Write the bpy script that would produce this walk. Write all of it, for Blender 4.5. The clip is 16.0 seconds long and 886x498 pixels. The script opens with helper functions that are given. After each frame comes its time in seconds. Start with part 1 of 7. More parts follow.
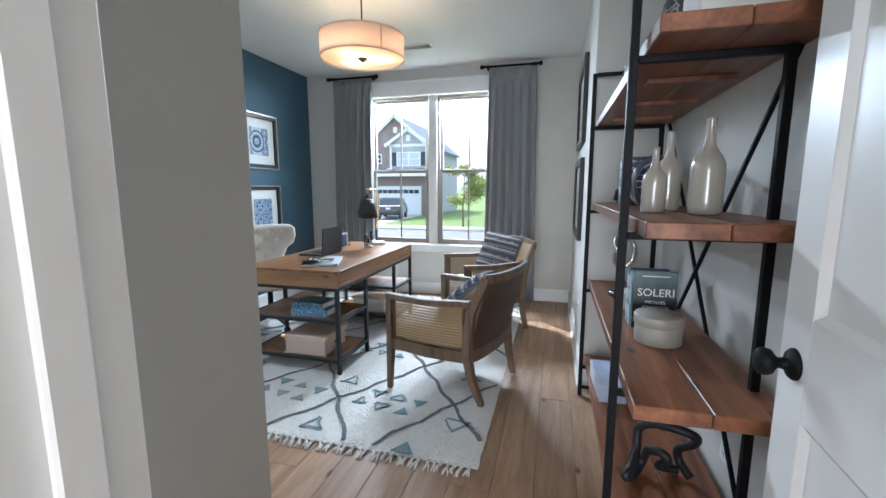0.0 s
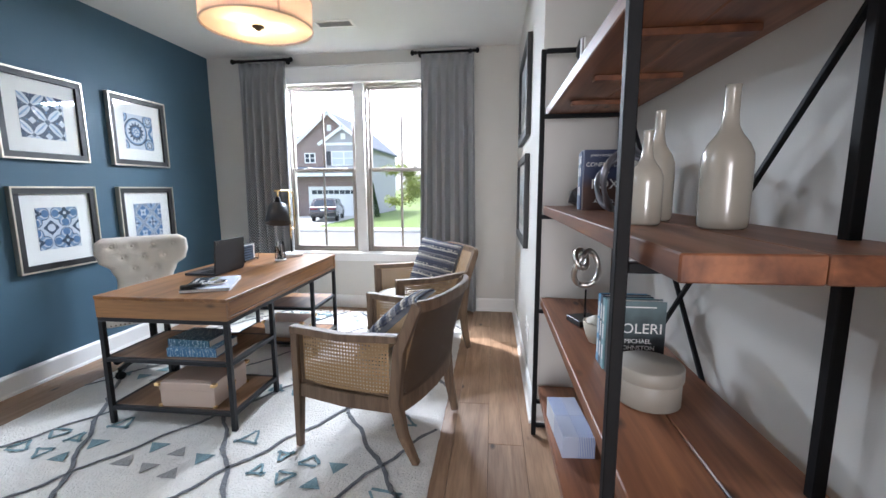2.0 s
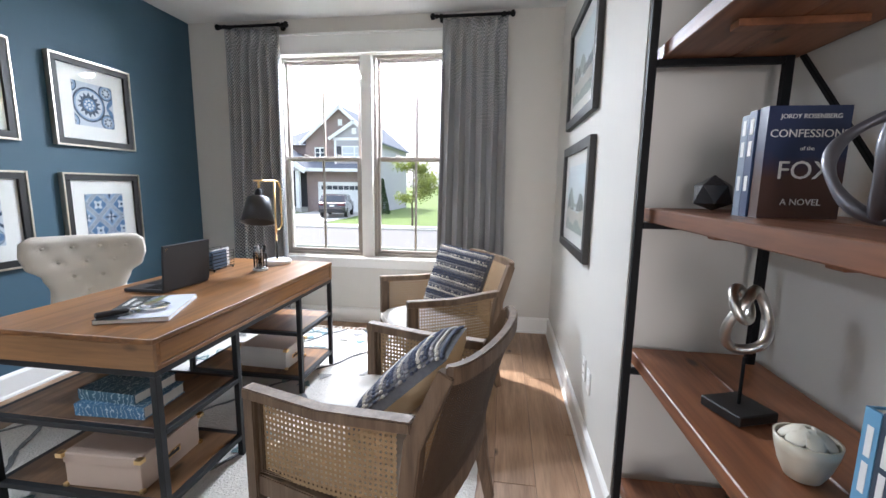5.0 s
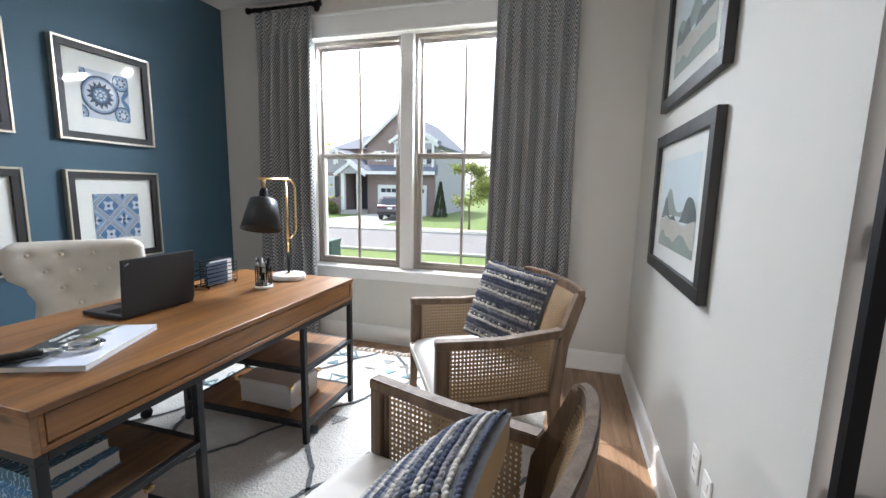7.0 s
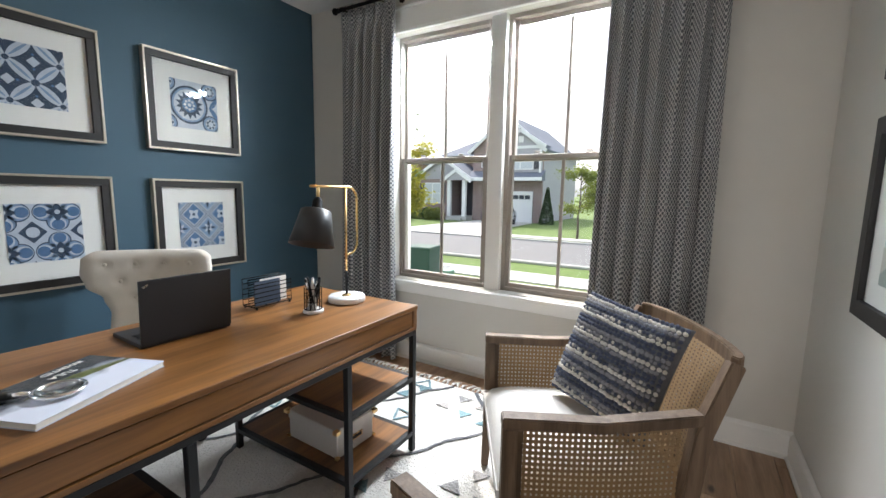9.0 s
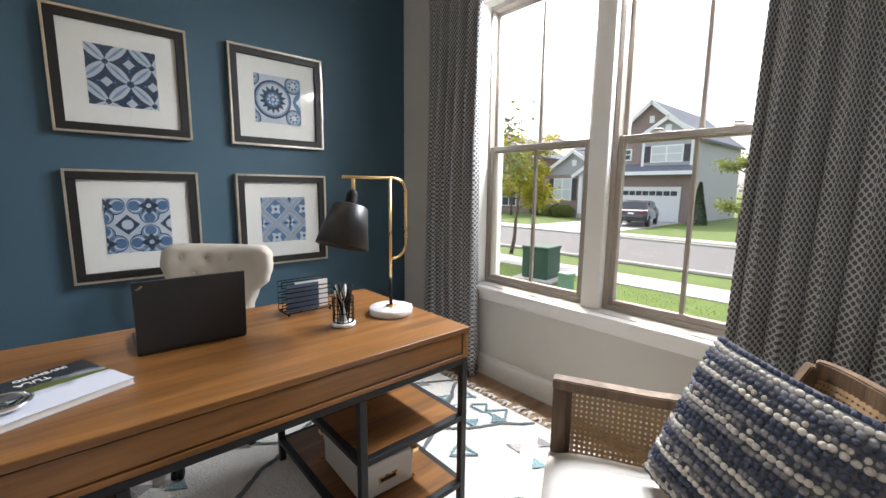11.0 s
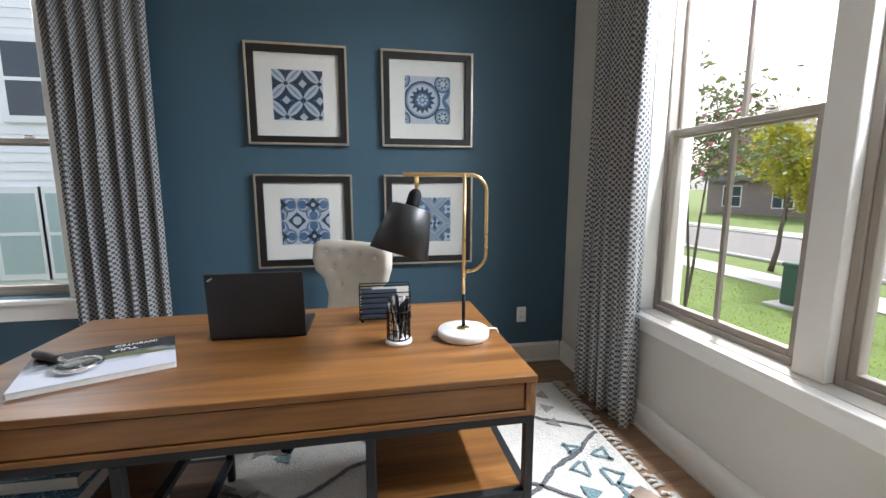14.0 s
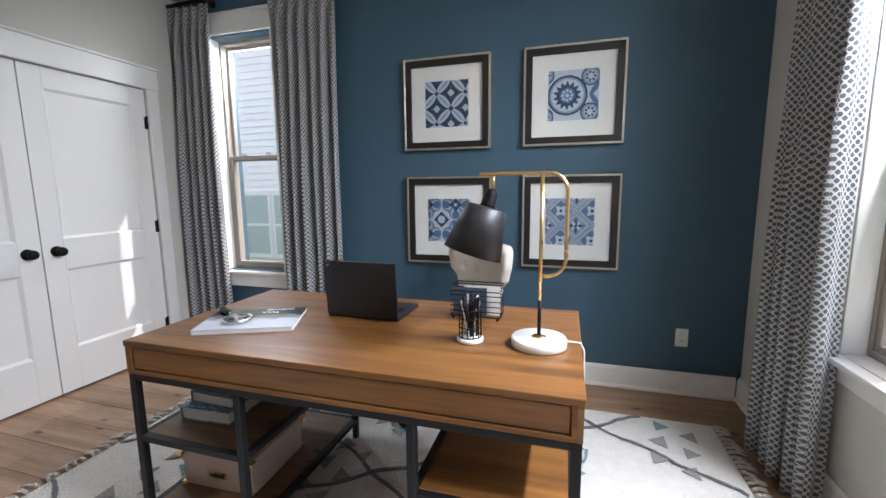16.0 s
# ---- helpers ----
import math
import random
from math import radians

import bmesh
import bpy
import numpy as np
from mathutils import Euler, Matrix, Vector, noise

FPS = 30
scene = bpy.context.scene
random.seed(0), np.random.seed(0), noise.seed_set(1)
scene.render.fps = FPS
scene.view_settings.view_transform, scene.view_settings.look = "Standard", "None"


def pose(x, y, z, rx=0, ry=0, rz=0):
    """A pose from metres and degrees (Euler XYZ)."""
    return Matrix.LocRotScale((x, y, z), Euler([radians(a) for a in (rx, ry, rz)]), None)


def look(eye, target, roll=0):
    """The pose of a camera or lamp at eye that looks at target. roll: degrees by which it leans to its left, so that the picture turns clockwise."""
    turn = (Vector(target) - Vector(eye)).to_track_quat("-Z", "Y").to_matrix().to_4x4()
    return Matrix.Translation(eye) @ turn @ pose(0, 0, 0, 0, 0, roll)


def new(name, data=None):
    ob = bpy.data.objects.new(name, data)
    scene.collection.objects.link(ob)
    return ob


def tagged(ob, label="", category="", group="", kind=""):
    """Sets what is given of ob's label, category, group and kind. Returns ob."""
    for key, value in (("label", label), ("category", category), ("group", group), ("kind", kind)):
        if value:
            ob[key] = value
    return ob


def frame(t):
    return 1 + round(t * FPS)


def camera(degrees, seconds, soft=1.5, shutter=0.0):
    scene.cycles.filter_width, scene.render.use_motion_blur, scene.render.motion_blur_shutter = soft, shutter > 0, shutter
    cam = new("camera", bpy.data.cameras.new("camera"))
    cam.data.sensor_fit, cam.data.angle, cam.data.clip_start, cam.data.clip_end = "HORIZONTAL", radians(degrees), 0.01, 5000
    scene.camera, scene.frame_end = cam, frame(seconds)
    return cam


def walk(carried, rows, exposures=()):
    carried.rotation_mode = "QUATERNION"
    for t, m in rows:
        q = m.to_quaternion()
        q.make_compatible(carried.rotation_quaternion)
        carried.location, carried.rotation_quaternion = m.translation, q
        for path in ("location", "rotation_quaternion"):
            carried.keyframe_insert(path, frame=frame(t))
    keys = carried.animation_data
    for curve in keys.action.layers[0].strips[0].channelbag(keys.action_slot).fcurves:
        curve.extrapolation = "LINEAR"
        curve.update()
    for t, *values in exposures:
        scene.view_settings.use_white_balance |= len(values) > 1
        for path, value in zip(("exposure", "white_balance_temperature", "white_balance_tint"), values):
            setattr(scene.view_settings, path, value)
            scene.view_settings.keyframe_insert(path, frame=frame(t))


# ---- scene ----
cam = camera(93.9, 16.0)
PATH = [
    (0, (0.195, 0.325, 1.346), (-0.322, 2.236, 1.059), 0.0),
    (0.5, (0.142, 0.392, 1.368), (-0.179, 2.342, 1.066), -0.2),
    (1, (0.141, 0.517, 1.361), (-0.109, 2.478, 1.057), -0.4),
    (1.5, (0.144, 0.713, 1.346), (-0.092, 2.678, 1.058), -0.1),
    (2, (0.157, 0.868, 1.354), (-0.081, 2.832, 1.066), -0.3),
    (2.5, (0.169, 0.969, 1.345), (-0.069, 2.935, 1.064), -0.2),
    (3, (0.134, 1.106, 1.318), (-0.089, 3.075, 1.045), 0.0),
    (3.5, (0.054, 1.281, 1.329), (-0.165, 3.249, 1.046), -0.0),
    (4, (0.007, 1.38, 1.322), (-0.227, 3.345, 1.032), 0.3),
    (6.5, (-0.07, 2.11, 1.324), (-0.52, 4.036, 1.026), 1.0),
    (7, (-0.075, 2.256, 1.308), (-0.629, 4.156, 1.022), 1.1),
    (7.5, (-0.1, 2.351, 1.32), (-0.766, 4.214, 1.027), 1.0),
    (8, (-0.116, 2.518, 1.327), (-0.905, 4.333, 1.038), 0.8),
    (8.5, (-0.105, 2.662, 1.335), (-1.022, 4.418, 1.055), 0.7),
    (8.7, (-0.117, 2.7, 1.33), (-1.073, 4.436, 1.057), 0.8),
    (11, (-0.159, 3.296, 1.305), (-1.644, 4.603, 1.016), 0.6),
    (11.5, (-0.145, 3.413, 1.298), (-1.737, 4.588, 1.008), 0.3),
    (12, (-0.127, 3.555, 1.307), (-1.827, 4.566, 1.007), 0.5),
    (12.5, (-0.149, 3.647, 1.296), (-1.925, 4.518, 0.995), 0.3),
    (13, (-0.186, 3.756, 1.307), (-2.024, 4.483, 1.001), 0.3),
    (13.5, (-0.2, 3.848, 1.316), (-2.099, 4.394, 1.007), 0.2),
    (14, (-0.21, 3.929, 1.301), (-2.155, 4.291, 1.008), -0.0),
    (14.5, (-0.198, 4.029, 1.324), (-2.169, 4.193, 1.026), -0.3),
    (15, (-0.176, 4.147, 1.32), (-2.154, 4.077, 1.033), -0.5),
    (15.5, (-0.198, 4.261, 1.292), (-2.151, 3.928, 1.02), -0.4),
    (16, (-0.228, 4.334, 1.293), (-2.125, 3.766, 1.012), -0.5),
]
EXPOSURES = [(0.0, 1.74, 5350, 7), (2.0, 1.90, 5700, 13), (3.5, 1.90, 5850, 14), (6.5, 1.62, 5950, 13), (8.0, 1.42, 6050, 11), (11.5, 1.24, 6450, 14), (14.0, 1.22, 6250, 13), (16.0, 1.24, 6150, 16)]
walk(cam, [(t, look(eye, target, roll)) for t, eye, target, roll in PATH], EXPOSURES)

# ---- world, sun, exposure ----
SUN_DIR = Vector((0.71, -0.71, -1.175)).normalized()      # the way the sunlight travels
world = bpy.data.worlds.new("world")
scene.world = world
world.use_nodes = True
wn, wl = world.node_tree.nodes, world.node_tree.links
sky = wn.new("ShaderNodeTexSky")
sky.sky_type = "NISHITA"
sky.sun_disc = False
sky.sun_elevation = math.asin(-SUN_DIR.z)
sky.sun_rotation = math.atan2(-SUN_DIR.x, -SUN_DIR.y)
sky.air_density, sky.dust_density, sky.ozone_density = 1.0, 6.0, 0.5
wn["Background"].inputs[1].default_value = 0.10
haze = wn.new("ShaderNodeMix")              # thin bright cloud over the whole sky
haze.data_type, haze.blend_type = "RGBA", "ADD"
haze.inputs[0].default_value = 1.0
haze.inputs[7].default_value = (3.3, 3.4, 3.5, 1)
wl.new(sky.outputs[0], haze.inputs[6])
wl.new(haze.outputs[2], wn["Background"].inputs[0])
sun = new("sun", bpy.data.lights.new("sun", "SUN"))
Y_OUT = 5.60
sun.data.energy, sun.data.angle, sun.data.color = 2.0, radians(0.6), (1.0, 0.95, 0.87)
sun.matrix_world = look((0, 0, 10), Vector((0, 0, 10)) + SUN_DIR)


PENDANT_W = 1.6
for nm, eye, to, w, h, watts in (("sky_front_window", (-1.775, Y_OUT + 0.02, 2.445), (-1.70, 3.75, 0.75), 0.62, 0.09, 34), ("sky_front_window", (-0.865, Y_OUT + 0.02, 2.445), (-1.00, 3.75, 0.75), 0.62, 0.09, 34),
                                 ("sky_side_window", (-3.255, 1.87, 2.445), (-2.0, 1.87, 1.1), 0.5, 0.08, 12)):
    strip = new(nm, bpy.data.lights.new(nm, "AREA"))       # the sky's light, in the top of the window opening
    strip.data.shape, strip.data.size, strip.data.size_y, strip.data.energy, strip.data.color = "RECTANGLE", w, h, watts, (0.92, 0.97, 1.0)
    strip.matrix_world = look(eye, to)
hall = new("hall_fill_light", bpy.data.lights.new("hall_fill_light", "AREA"))     # added fill lamp, unseen behind; the hall has no glazed opening there
hall.data.shape, hall.data.size, hall.data.size_y, hall.data.energy, hall.data.color = "RECTANGLE", 2.6, 2.3, 86, (1.0, 0.93, 0.87)
hall.matrix_world = look((0.0, -5.1, 1.3), (0.15, 1.0, 1.2))

# ---- materials ----
MATS = {}


def mat(name, base, rough=0.6, metal=0.0, var=0.08, scale=8.0, bump=0.05, bscale=120.0, stretch=(1, 1, 1), coat=0.0, spec=0.5):
    """Painted, cast or woven surface: colour that varies at two scales, fine relief."""
    if name in MATS:
        return MATS[name]
    m = bpy.data.materials.new(name)
    m.use_nodes = True
    n, l = m.node_tree.nodes, m.node_tree.links
    b = n["Principled BSDF"]
    co = n.new("ShaderNodeTexCoord")
    mp = n.new("ShaderNodeMapping")
    mp.inputs["Scale"].default_value = stretch
    l.new(co.outputs["Object"], mp.inputs[0])
    n1 = n.new("ShaderNodeTexNoise")
    n1.inputs["Scale"].default_value, n1.inputs["Detail"].default_value = scale, 6
    l.new(mp.outputs[0], n1.inputs[0])
    n2 = n.new("ShaderNodeTexNoise")
    n2.inputs["Scale"].default_value, n2.inputs["Detail"].default_value = bscale, 3
    l.new(mp.outputs[0], n2.inputs[0])
    mx = n.new("ShaderNodeMix")
    mx.data_type = "RGBA"
    mx.inputs[6].default_value = (*[c * (1 - var) for c in base], 1)
    mx.inputs[7].default_value = (*[min(1, c * (1 + var)) for c in base], 1)
    l.new(n1.outputs[0], mx.inputs[0])
    l.new(mx.outputs[2], b.inputs["Base Color"])
    r = n.new("ShaderNodeMapRange")
    r.inputs["To Min"].default_value, r.inputs["To Max"].default_value = max(0.02, rough - 0.08), min(1, rough + 0.08)
    l.new(n1.outputs[0], r.inputs[0])
    l.new(r.outputs[0], b.inputs["Roughness"])
    b.inputs["Metallic"].default_value = metal
    b.inputs["Coat Weight"].default_value = coat
    b.inputs["Specular IOR Level"].default_value = spec
    if bump:
        bp = n.new("ShaderNodeBump")
        bp.inputs["Strength"].default_value, bp.inputs["Distance"].default_value = min(1, bump * 4), 0.002
        l.new(n2.outputs[0], bp.inputs["Height"])
        l.new(bp.outputs[0], b.inputs["Normal"])
    MATS[name] = m
    return m


def wood(name, dark, light, rough=0.45, axis=1, grain=22.0, knots=True, bump=0.12):
    """Planed timber: long grain along one axis, knots, a tint that differs from piece to piece."""
    if name in MATS:
        return MATS[name]
    m = bpy.data.materials.new(name)
    m.use_nodes = True
    n, l = m.node_tree.nodes, m.node_tree.links
    b = n["Principled BSDF"]
    co = n.new("ShaderNodeTexCoord")
    info = n.new("ShaderNodeObjectInfo")
    isl = n.new("ShaderNodeNewGeometry")
    sh = n.new("ShaderNodeVectorMath")
    sh.operation = "MULTIPLY_ADD"
    cmb = n.new("ShaderNodeCombineXYZ")
    add = n.new("ShaderNodeMath")
    add.operation = "ADD"
    l.new(info.outputs["Random"], add.inputs[0])
    l.new(isl.outputs["Random Per Island"], add.inputs[1])
    for k in range(3):
        l.new(add.outputs[0], cmb.inputs[k])
    sh.inputs[1].default_value = (17, 23, 11)
    l.new(cmb.outputs[0], sh.inputs[0])
    l.new(co.outputs["Object"], sh.inputs[2])
    mp = n.new("ShaderNodeMapping")
    sc = [1.0, 1.0, 1.0]
    sc[axis] = 0.07
    mp.inputs["Scale"].default_value = sc
    l.new(sh.outputs[0], mp.inputs[0])
    g = n.new("ShaderNodeTexNoise")
    g.inputs["Scale"].default_value, g.inputs["Detail"].default_value, g.inputs["Distortion"].default_value = grain, 8, 1.2
    l.new(mp.outputs[0], g.inputs[0])
    f = n.new("ShaderNodeTexNoise")
    f.inputs["Scale"].default_value, f.inputs["Detail"].default_value = grain * 9, 4
    l.new(mp.outputs[0], f.inputs[0])
    ramp = n.new("ShaderNodeValToRGB")
    ramp.color_ramp.elements[0].position, ramp.color_ramp.elements[1].position = 0.3, 0.72
    ramp.color_ramp.elements[0].color, ramp.color_ramp.elements[1].color = (*dark, 1), (*light, 1)
    l.new(g.outputs[0], ramp.inputs[0])
    fine = n.new("ShaderNodeMix")
    fine.data_type, fine.blend_type = "RGBA", "MULTIPLY"
    fine.inputs[0].default_value = 0.5
    fr = n.new("ShaderNodeMapRange")
    fr.inputs["From Min"].default_value, fr.inputs["From Max"].default_value = 0.3, 0.6
    fr.inputs["To Min"].default_value = 0.55
    l.new(f.outputs[0], fr.inputs[0])
    l.new(ramp.outputs[0], fine.inputs[6])
    l.new(fr.outputs[0], fine.inputs[7])
    last = fine.outputs[2]
    if knots:
        km = n.new("ShaderNodeMapping")
        ks = [3.2, 3.2, 3.2]
        ks[axis] = 1.5
        km.inputs["Scale"].default_value = ks
        l.new(sh.outputs[0], km.inputs[0])
        v = n.new("ShaderNodeTexVoronoi")
        v.inputs["Scale"].default_value = 2.1
        l.new(km.outputs[0], v.inputs[0])
        kr = n.new("ShaderNodeMapRange")
        kr.inputs["From Min"].default_value, kr.inputs["From Max"].default_value = 0.05, 0.13
        kr.inputs["To Min"].default_value, kr.inputs["To Max"].default_value = 0.16, 1.0
        l.new(v.outputs["Distance"], kr.inputs[0])
        kx = n.new("ShaderNodeMix")
        kx.data_type, kx.blend_type = "RGBA", "MULTIPLY"
        kx.inputs[0].default_value = 0.92
        l.new(last, kx.inputs[6])
        l.new(kr.outputs[0], kx.inputs[7])
        last = kx.outputs[2]
    tint = n.new("ShaderNodeHueSaturation")
    tv = n.new("ShaderNodeMapRange")
    tv.inputs["To Min"].default_value, tv.inputs["To Max"].default_value, tv.inputs["From Max"].default_value = 0.84, 1.14, 2.0
    l.new(add.outputs[0], tv.inputs[0])
    l.new(tv.outputs[0], tint.inputs["Value"])
    l.new(last, tint.inputs["Color"])
    l.new(tint.outputs[0], b.inputs["Base Color"])
    rr = n.new("ShaderNodeMapRange")
    rr.inputs["To Min"].default_value, rr.inputs["To Max"].default_value = rough + 0.1, rough - 0.08
    l.new(g.outputs[0], rr.inputs[0])
    l.new(rr.outputs[0], b.inputs["Roughness"])
    bp = n.new("ShaderNodeBump")
    bp.inputs["Strength"].default_value, bp.inputs["Distance"].default_value = bump * 3, 0.001
    l.new(f.outputs[0], bp.inputs["Height"])
    l.new(bp.outputs[0], b.inputs["Normal"])
    MATS[name] = m
    return m


WALL = mat("warm_grey_paint", (0.60, 0.585, 0.545), 0.75, var=0.025, bump=0.06, bscale=260)
BLUE = mat("blue_paint", (0.045, 0.099, 0.142), 0.62, var=0.04, bump=0.06, bscale=260)
CEIL = mat("ceiling_paint", (0.69, 0.69, 0.67), 0.85, var=0.02, bump=0.05, bscale=200)
TRIM = mat("white_trim_paint", (0.80, 0.80, 0.78), 0.38, var=0.02, bump=0.02)
SASH = mat("taupe_sash", (0.32, 0.285, 0.25), 0.5, var=0.03)
BLACK = mat("black_metal", (0.0042, 0.0042, 0.005), 0.6, var=0.15, bump=0.03, spec=0.2)
BLACK_WOOD = mat("black_wood", (0.010, 0.0085, 0.008), 0.5, var=0.2, bump=0.05)
BRASS = mat("brushed_brass", (0.78, 0.55, 0.26), 0.28, 1.0, var=0.05, bump=0.02)
CHROME = mat("chrome", (0.8, 0.8, 0.8), 0.12, 1.0, var=0.03, bump=0)
SILVER = mat("silver_leaf", (0.62, 0.60, 0.56), 0.3, 1.0, var=0.15, bump=0.25, bscale=60)
LINEN = mat("cream_linen", (0.62, 0.57, 0.50), 0.92, var=0.06, bump=0.25, bscale=420)
SEATING = mat("oat_seat_fabric", (0.66, 0.63, 0.59), 0.9, var=0.06, bump=0.25, bscale=420)
OAK = wood("oak_floor", (0.27, 0.155, 0.088), (0.46, 0.295, 0.18), 0.42, axis=1, grain=12, knots=True, bump=0.08)
DESK = wood("desk_walnut", (0.125, 0.052, 0.015), (0.315, 0.138, 0.037), 0.36, axis=1, grain=10)
SHELF_WOOD = wood("shelf_pine", (0.095, 0.031, 0.013), (0.335, 0.135, 0.060), 0.42, axis=1, grain=9)
DESK_END = wood("desk_end_grain", (0.17, 0.085, 0.032), (0.31, 0.158, 0.064), 0.4, axis=0, grain=9)
CHAIR_WOOD = wood("weathered_oak", (0.095, 0.058, 0.033), (0.200, 0.130, 0.078), 0.6, axis=2, grain=18, knots=False, bump=0.3)
CANE = mat("woven_cane", (0.31, 0.20, 0.098), 0.6, var=0.2, scale=40, bump=0.2, bscale=500)
MARBLE = mat("white_marble", (0.78, 0.78, 0.77), 0.25, var=0.10, scale=9, bump=0)


# ---- building helpers ----
def part(name, bm, material, parent=None, label="", smooth=False, m=None):
    me = bpy.data.meshes.new(name)
    if m is not None:
        bm.transform(m)
    bm.normal_update()
    if smooth:
        for f in bm.faces:
            f.smooth = True
    bm.to_mesh(me)
    bm.free()
    me.materials.append(material)
    ob = new(name, me)
    if parent is not None:
        ob.parent = parent
    if label:
        ob["label"] = label
    return ob


def thing(name, label, category, m=None, group="", kind=""):
    ob = new(name)
    ob.empty_display_size = 0.1
    if m is not None:
        ob.matrix_basis = m
    return tagged(ob, label, category, group, kind)


def box(x0, x1, y0, y1, z0, z1, bevel=0.0, bm=None, seg=1):
    one = bmesh.new()
    bmesh.ops.create_cube(one, size=1, matrix=Matrix.LocRotScale(((x0 + x1) / 2, (y0 + y1) / 2, (z0 + z1) / 2), None, (abs(x1 - x0), abs(y1 - y0), abs(z1 - z0))))
    if bevel:
        bmesh.ops.bevel(one, geom=one.edges[:], offset=bevel, segments=seg, affect="EDGES", profile=0.6)
    return join(bm, one)


def join(bm, one):
    if bm is None:
        return one
    me = bpy.data.meshes.new("tmp")
    one.to_mesh(me)
    one.free()
    bm.from_mesh(me)
    bpy.data.meshes.remove(me)
    return bm


def tube(points, r, seg=10, bm=None, closed=False, radii=None):
    """A round bar that follows points."""
    one = bmesh.new()
    pts = [Vector(p) for p in points]
    rings, n = [], len(pts)
    up = None
    for i, p in enumerate(pts):
        a = pts[(i - 1) % n] if (closed or i > 0) else p
        c = pts[(i + 1) % n] if (closed or i < n - 1) else p
        d = (c - a).normalized()
        if up is None:
            up = Vector((0, 0, 1)) if abs(d.z) < 0.9 else Vector((1, 0, 0))
        s = d.cross(up).normalized()
        up = s.cross(d).normalized()
        rr = radii[i] if radii else r
        rings.append([one.verts.new(p + (s * math.cos(2 * math.pi * k / seg) + up * math.sin(2 * math.pi * k / seg)) * rr) for k in range(seg)])
    for i in range(n if closed else n - 1):
        a, c = rings[i], rings[(i + 1) % n]
        for k in range(seg):
            one.faces.new((a[k], a[(k + 1) % seg], c[(k + 1) % seg], c[k]))
    if not closed:
        one.faces.new(rings[0][::-1])
        one.faces.new(rings[-1])
    bmesh.ops.recalc_face_normals(one, faces=one.faces[:])
    return join(bm, one)


def lathe(profile, seg=32, bm=None, at=(0, 0, 0), cap=True):
    """A turned shape: (radius, height) pairs round the upright axis."""
    one = bmesh.new()
    rings = [[one.verts.new((at[0] + r * math.cos(2 * math.pi * k / seg), at[1] + r * math.sin(2 * math.pi * k / seg), at[2] + z)) for k in range(seg)] for r, z in profile]
    for a, c in zip(rings, rings[1:]):
        for k in range(seg):
            one.faces.new((a[k], a[(k + 1) % seg], c[(k + 1) % seg], c[k]))
    if cap:
        one.faces.new(rings[0][::-1])
        one.faces.new(rings[-1])
    bmesh.ops.recalc_face_normals(one, faces=one.faces[:])
    return join(bm, one)


def bar(a, b, w, h, bm=None, bevel=0.0):
    """A square bar from a to b."""
    a, b = Vector(a), Vector(b)
    d = b - a
    one = box(-w / 2, w / 2, -h / 2, h / 2, 0, d.length, bevel)
    one.transform(Matrix.Translation(a) @ d.to_track_quat("Z", "Y").to_matrix().to_4x4())
    return join(bm, one)


def prism(outline, z0, z1, bm=None):
    """An outline in the plane, drawn up from z0 to z1."""
    one = bmesh.new()
    lo = [one.verts.new((x, y, z0)) for x, y in outline]
    hi = [one.verts.new((x, y, z1)) for x, y in outline]
    one.faces.new(lo[::-1])
    one.faces.new(hi)
    for i in range(len(lo)):
        j = (i + 1) % len(lo)
        one.faces.new((lo[i], lo[j], hi[j], hi[i]))
    bmesh.ops.recalc_face_normals(one, faces=one.faces[:])
    return join(bm, one)


def sheet(*corners):
    """One thin pane of glass."""
    one = bmesh.new()
    one.faces.new([one.verts.new(c) for c in corners])
    return one


# ---- the room ----
X0, X1, XA = -3.03, 0.405, 0.85      # blue wall, picture wall, wall behind the shelf
Y0, YD, Y1 = 1.28, 0.62, 5.38       # closet wall, entrance wall, window wall
H, T = 2.80, 0.15
XN = -0.60                          # side of the entrance nook
YB = 3.15                           # end of the boxed-out wall
WX = (-2.175, -0.465)                # front window opening
WZ = (0.645, 2.495)
SY = (1.575, 2.165)                  # side window opening


def structure(name, bm, material, label, smooth=False):
    return tagged(part(name, bm, material, smooth=smooth), label, name.split("_")[0], kind="structure")


bm = box(X0 - T, WX[0], Y1, Y1 + 0.26, 0, H)
box(WX[1], X1 + 0.6, Y1, Y1 + 0.26, 0, H, bm=bm)
box(WX[0], WX[1], Y1, Y1 + 0.26, 0, WZ[0], bm=bm)
box(WX[0], WX[1], Y1, Y1 + 0.26, WZ[1], H, bm=bm)
structure("wall_north", bm, WALL, "warm grey painted wall with twin window opening")
bm = box(X0 - 0.26, X0, Y0 - 0.8, SY[0], 0, H)
box(X0 - 0.26, X0, SY[1], Y1, 0, H, bm=bm)
box(X0 - 0.26, X0, SY[0], SY[1], 0, WZ[0], bm=bm)
box(X0 - 0.26, X0, SY[0], SY[1], WZ[1], H, bm=bm)
structure("wall_west", bm, BLUE, "deep blue painted accent wall with one window")
CX = (-2.69, -1.16)                 # closet opening
CZ = 2.06
bm = box(X0, CX[0], Y0 - 0.12, Y0, 0, H)
box(CX[1], XN, Y0 - 0.12, Y0, 0, H, bm=bm)
box(CX[0], CX[1], Y0 - 0.12, Y0, CZ, H, bm=bm)
structure("wall_south", bm, WALL, "warm grey painted closet wall")
structure("wall_closet_back", box(X0, XN - 0.12, YD - 0.14, YD - 0.02, 0, H), WALL, "plain painted back of the closet")
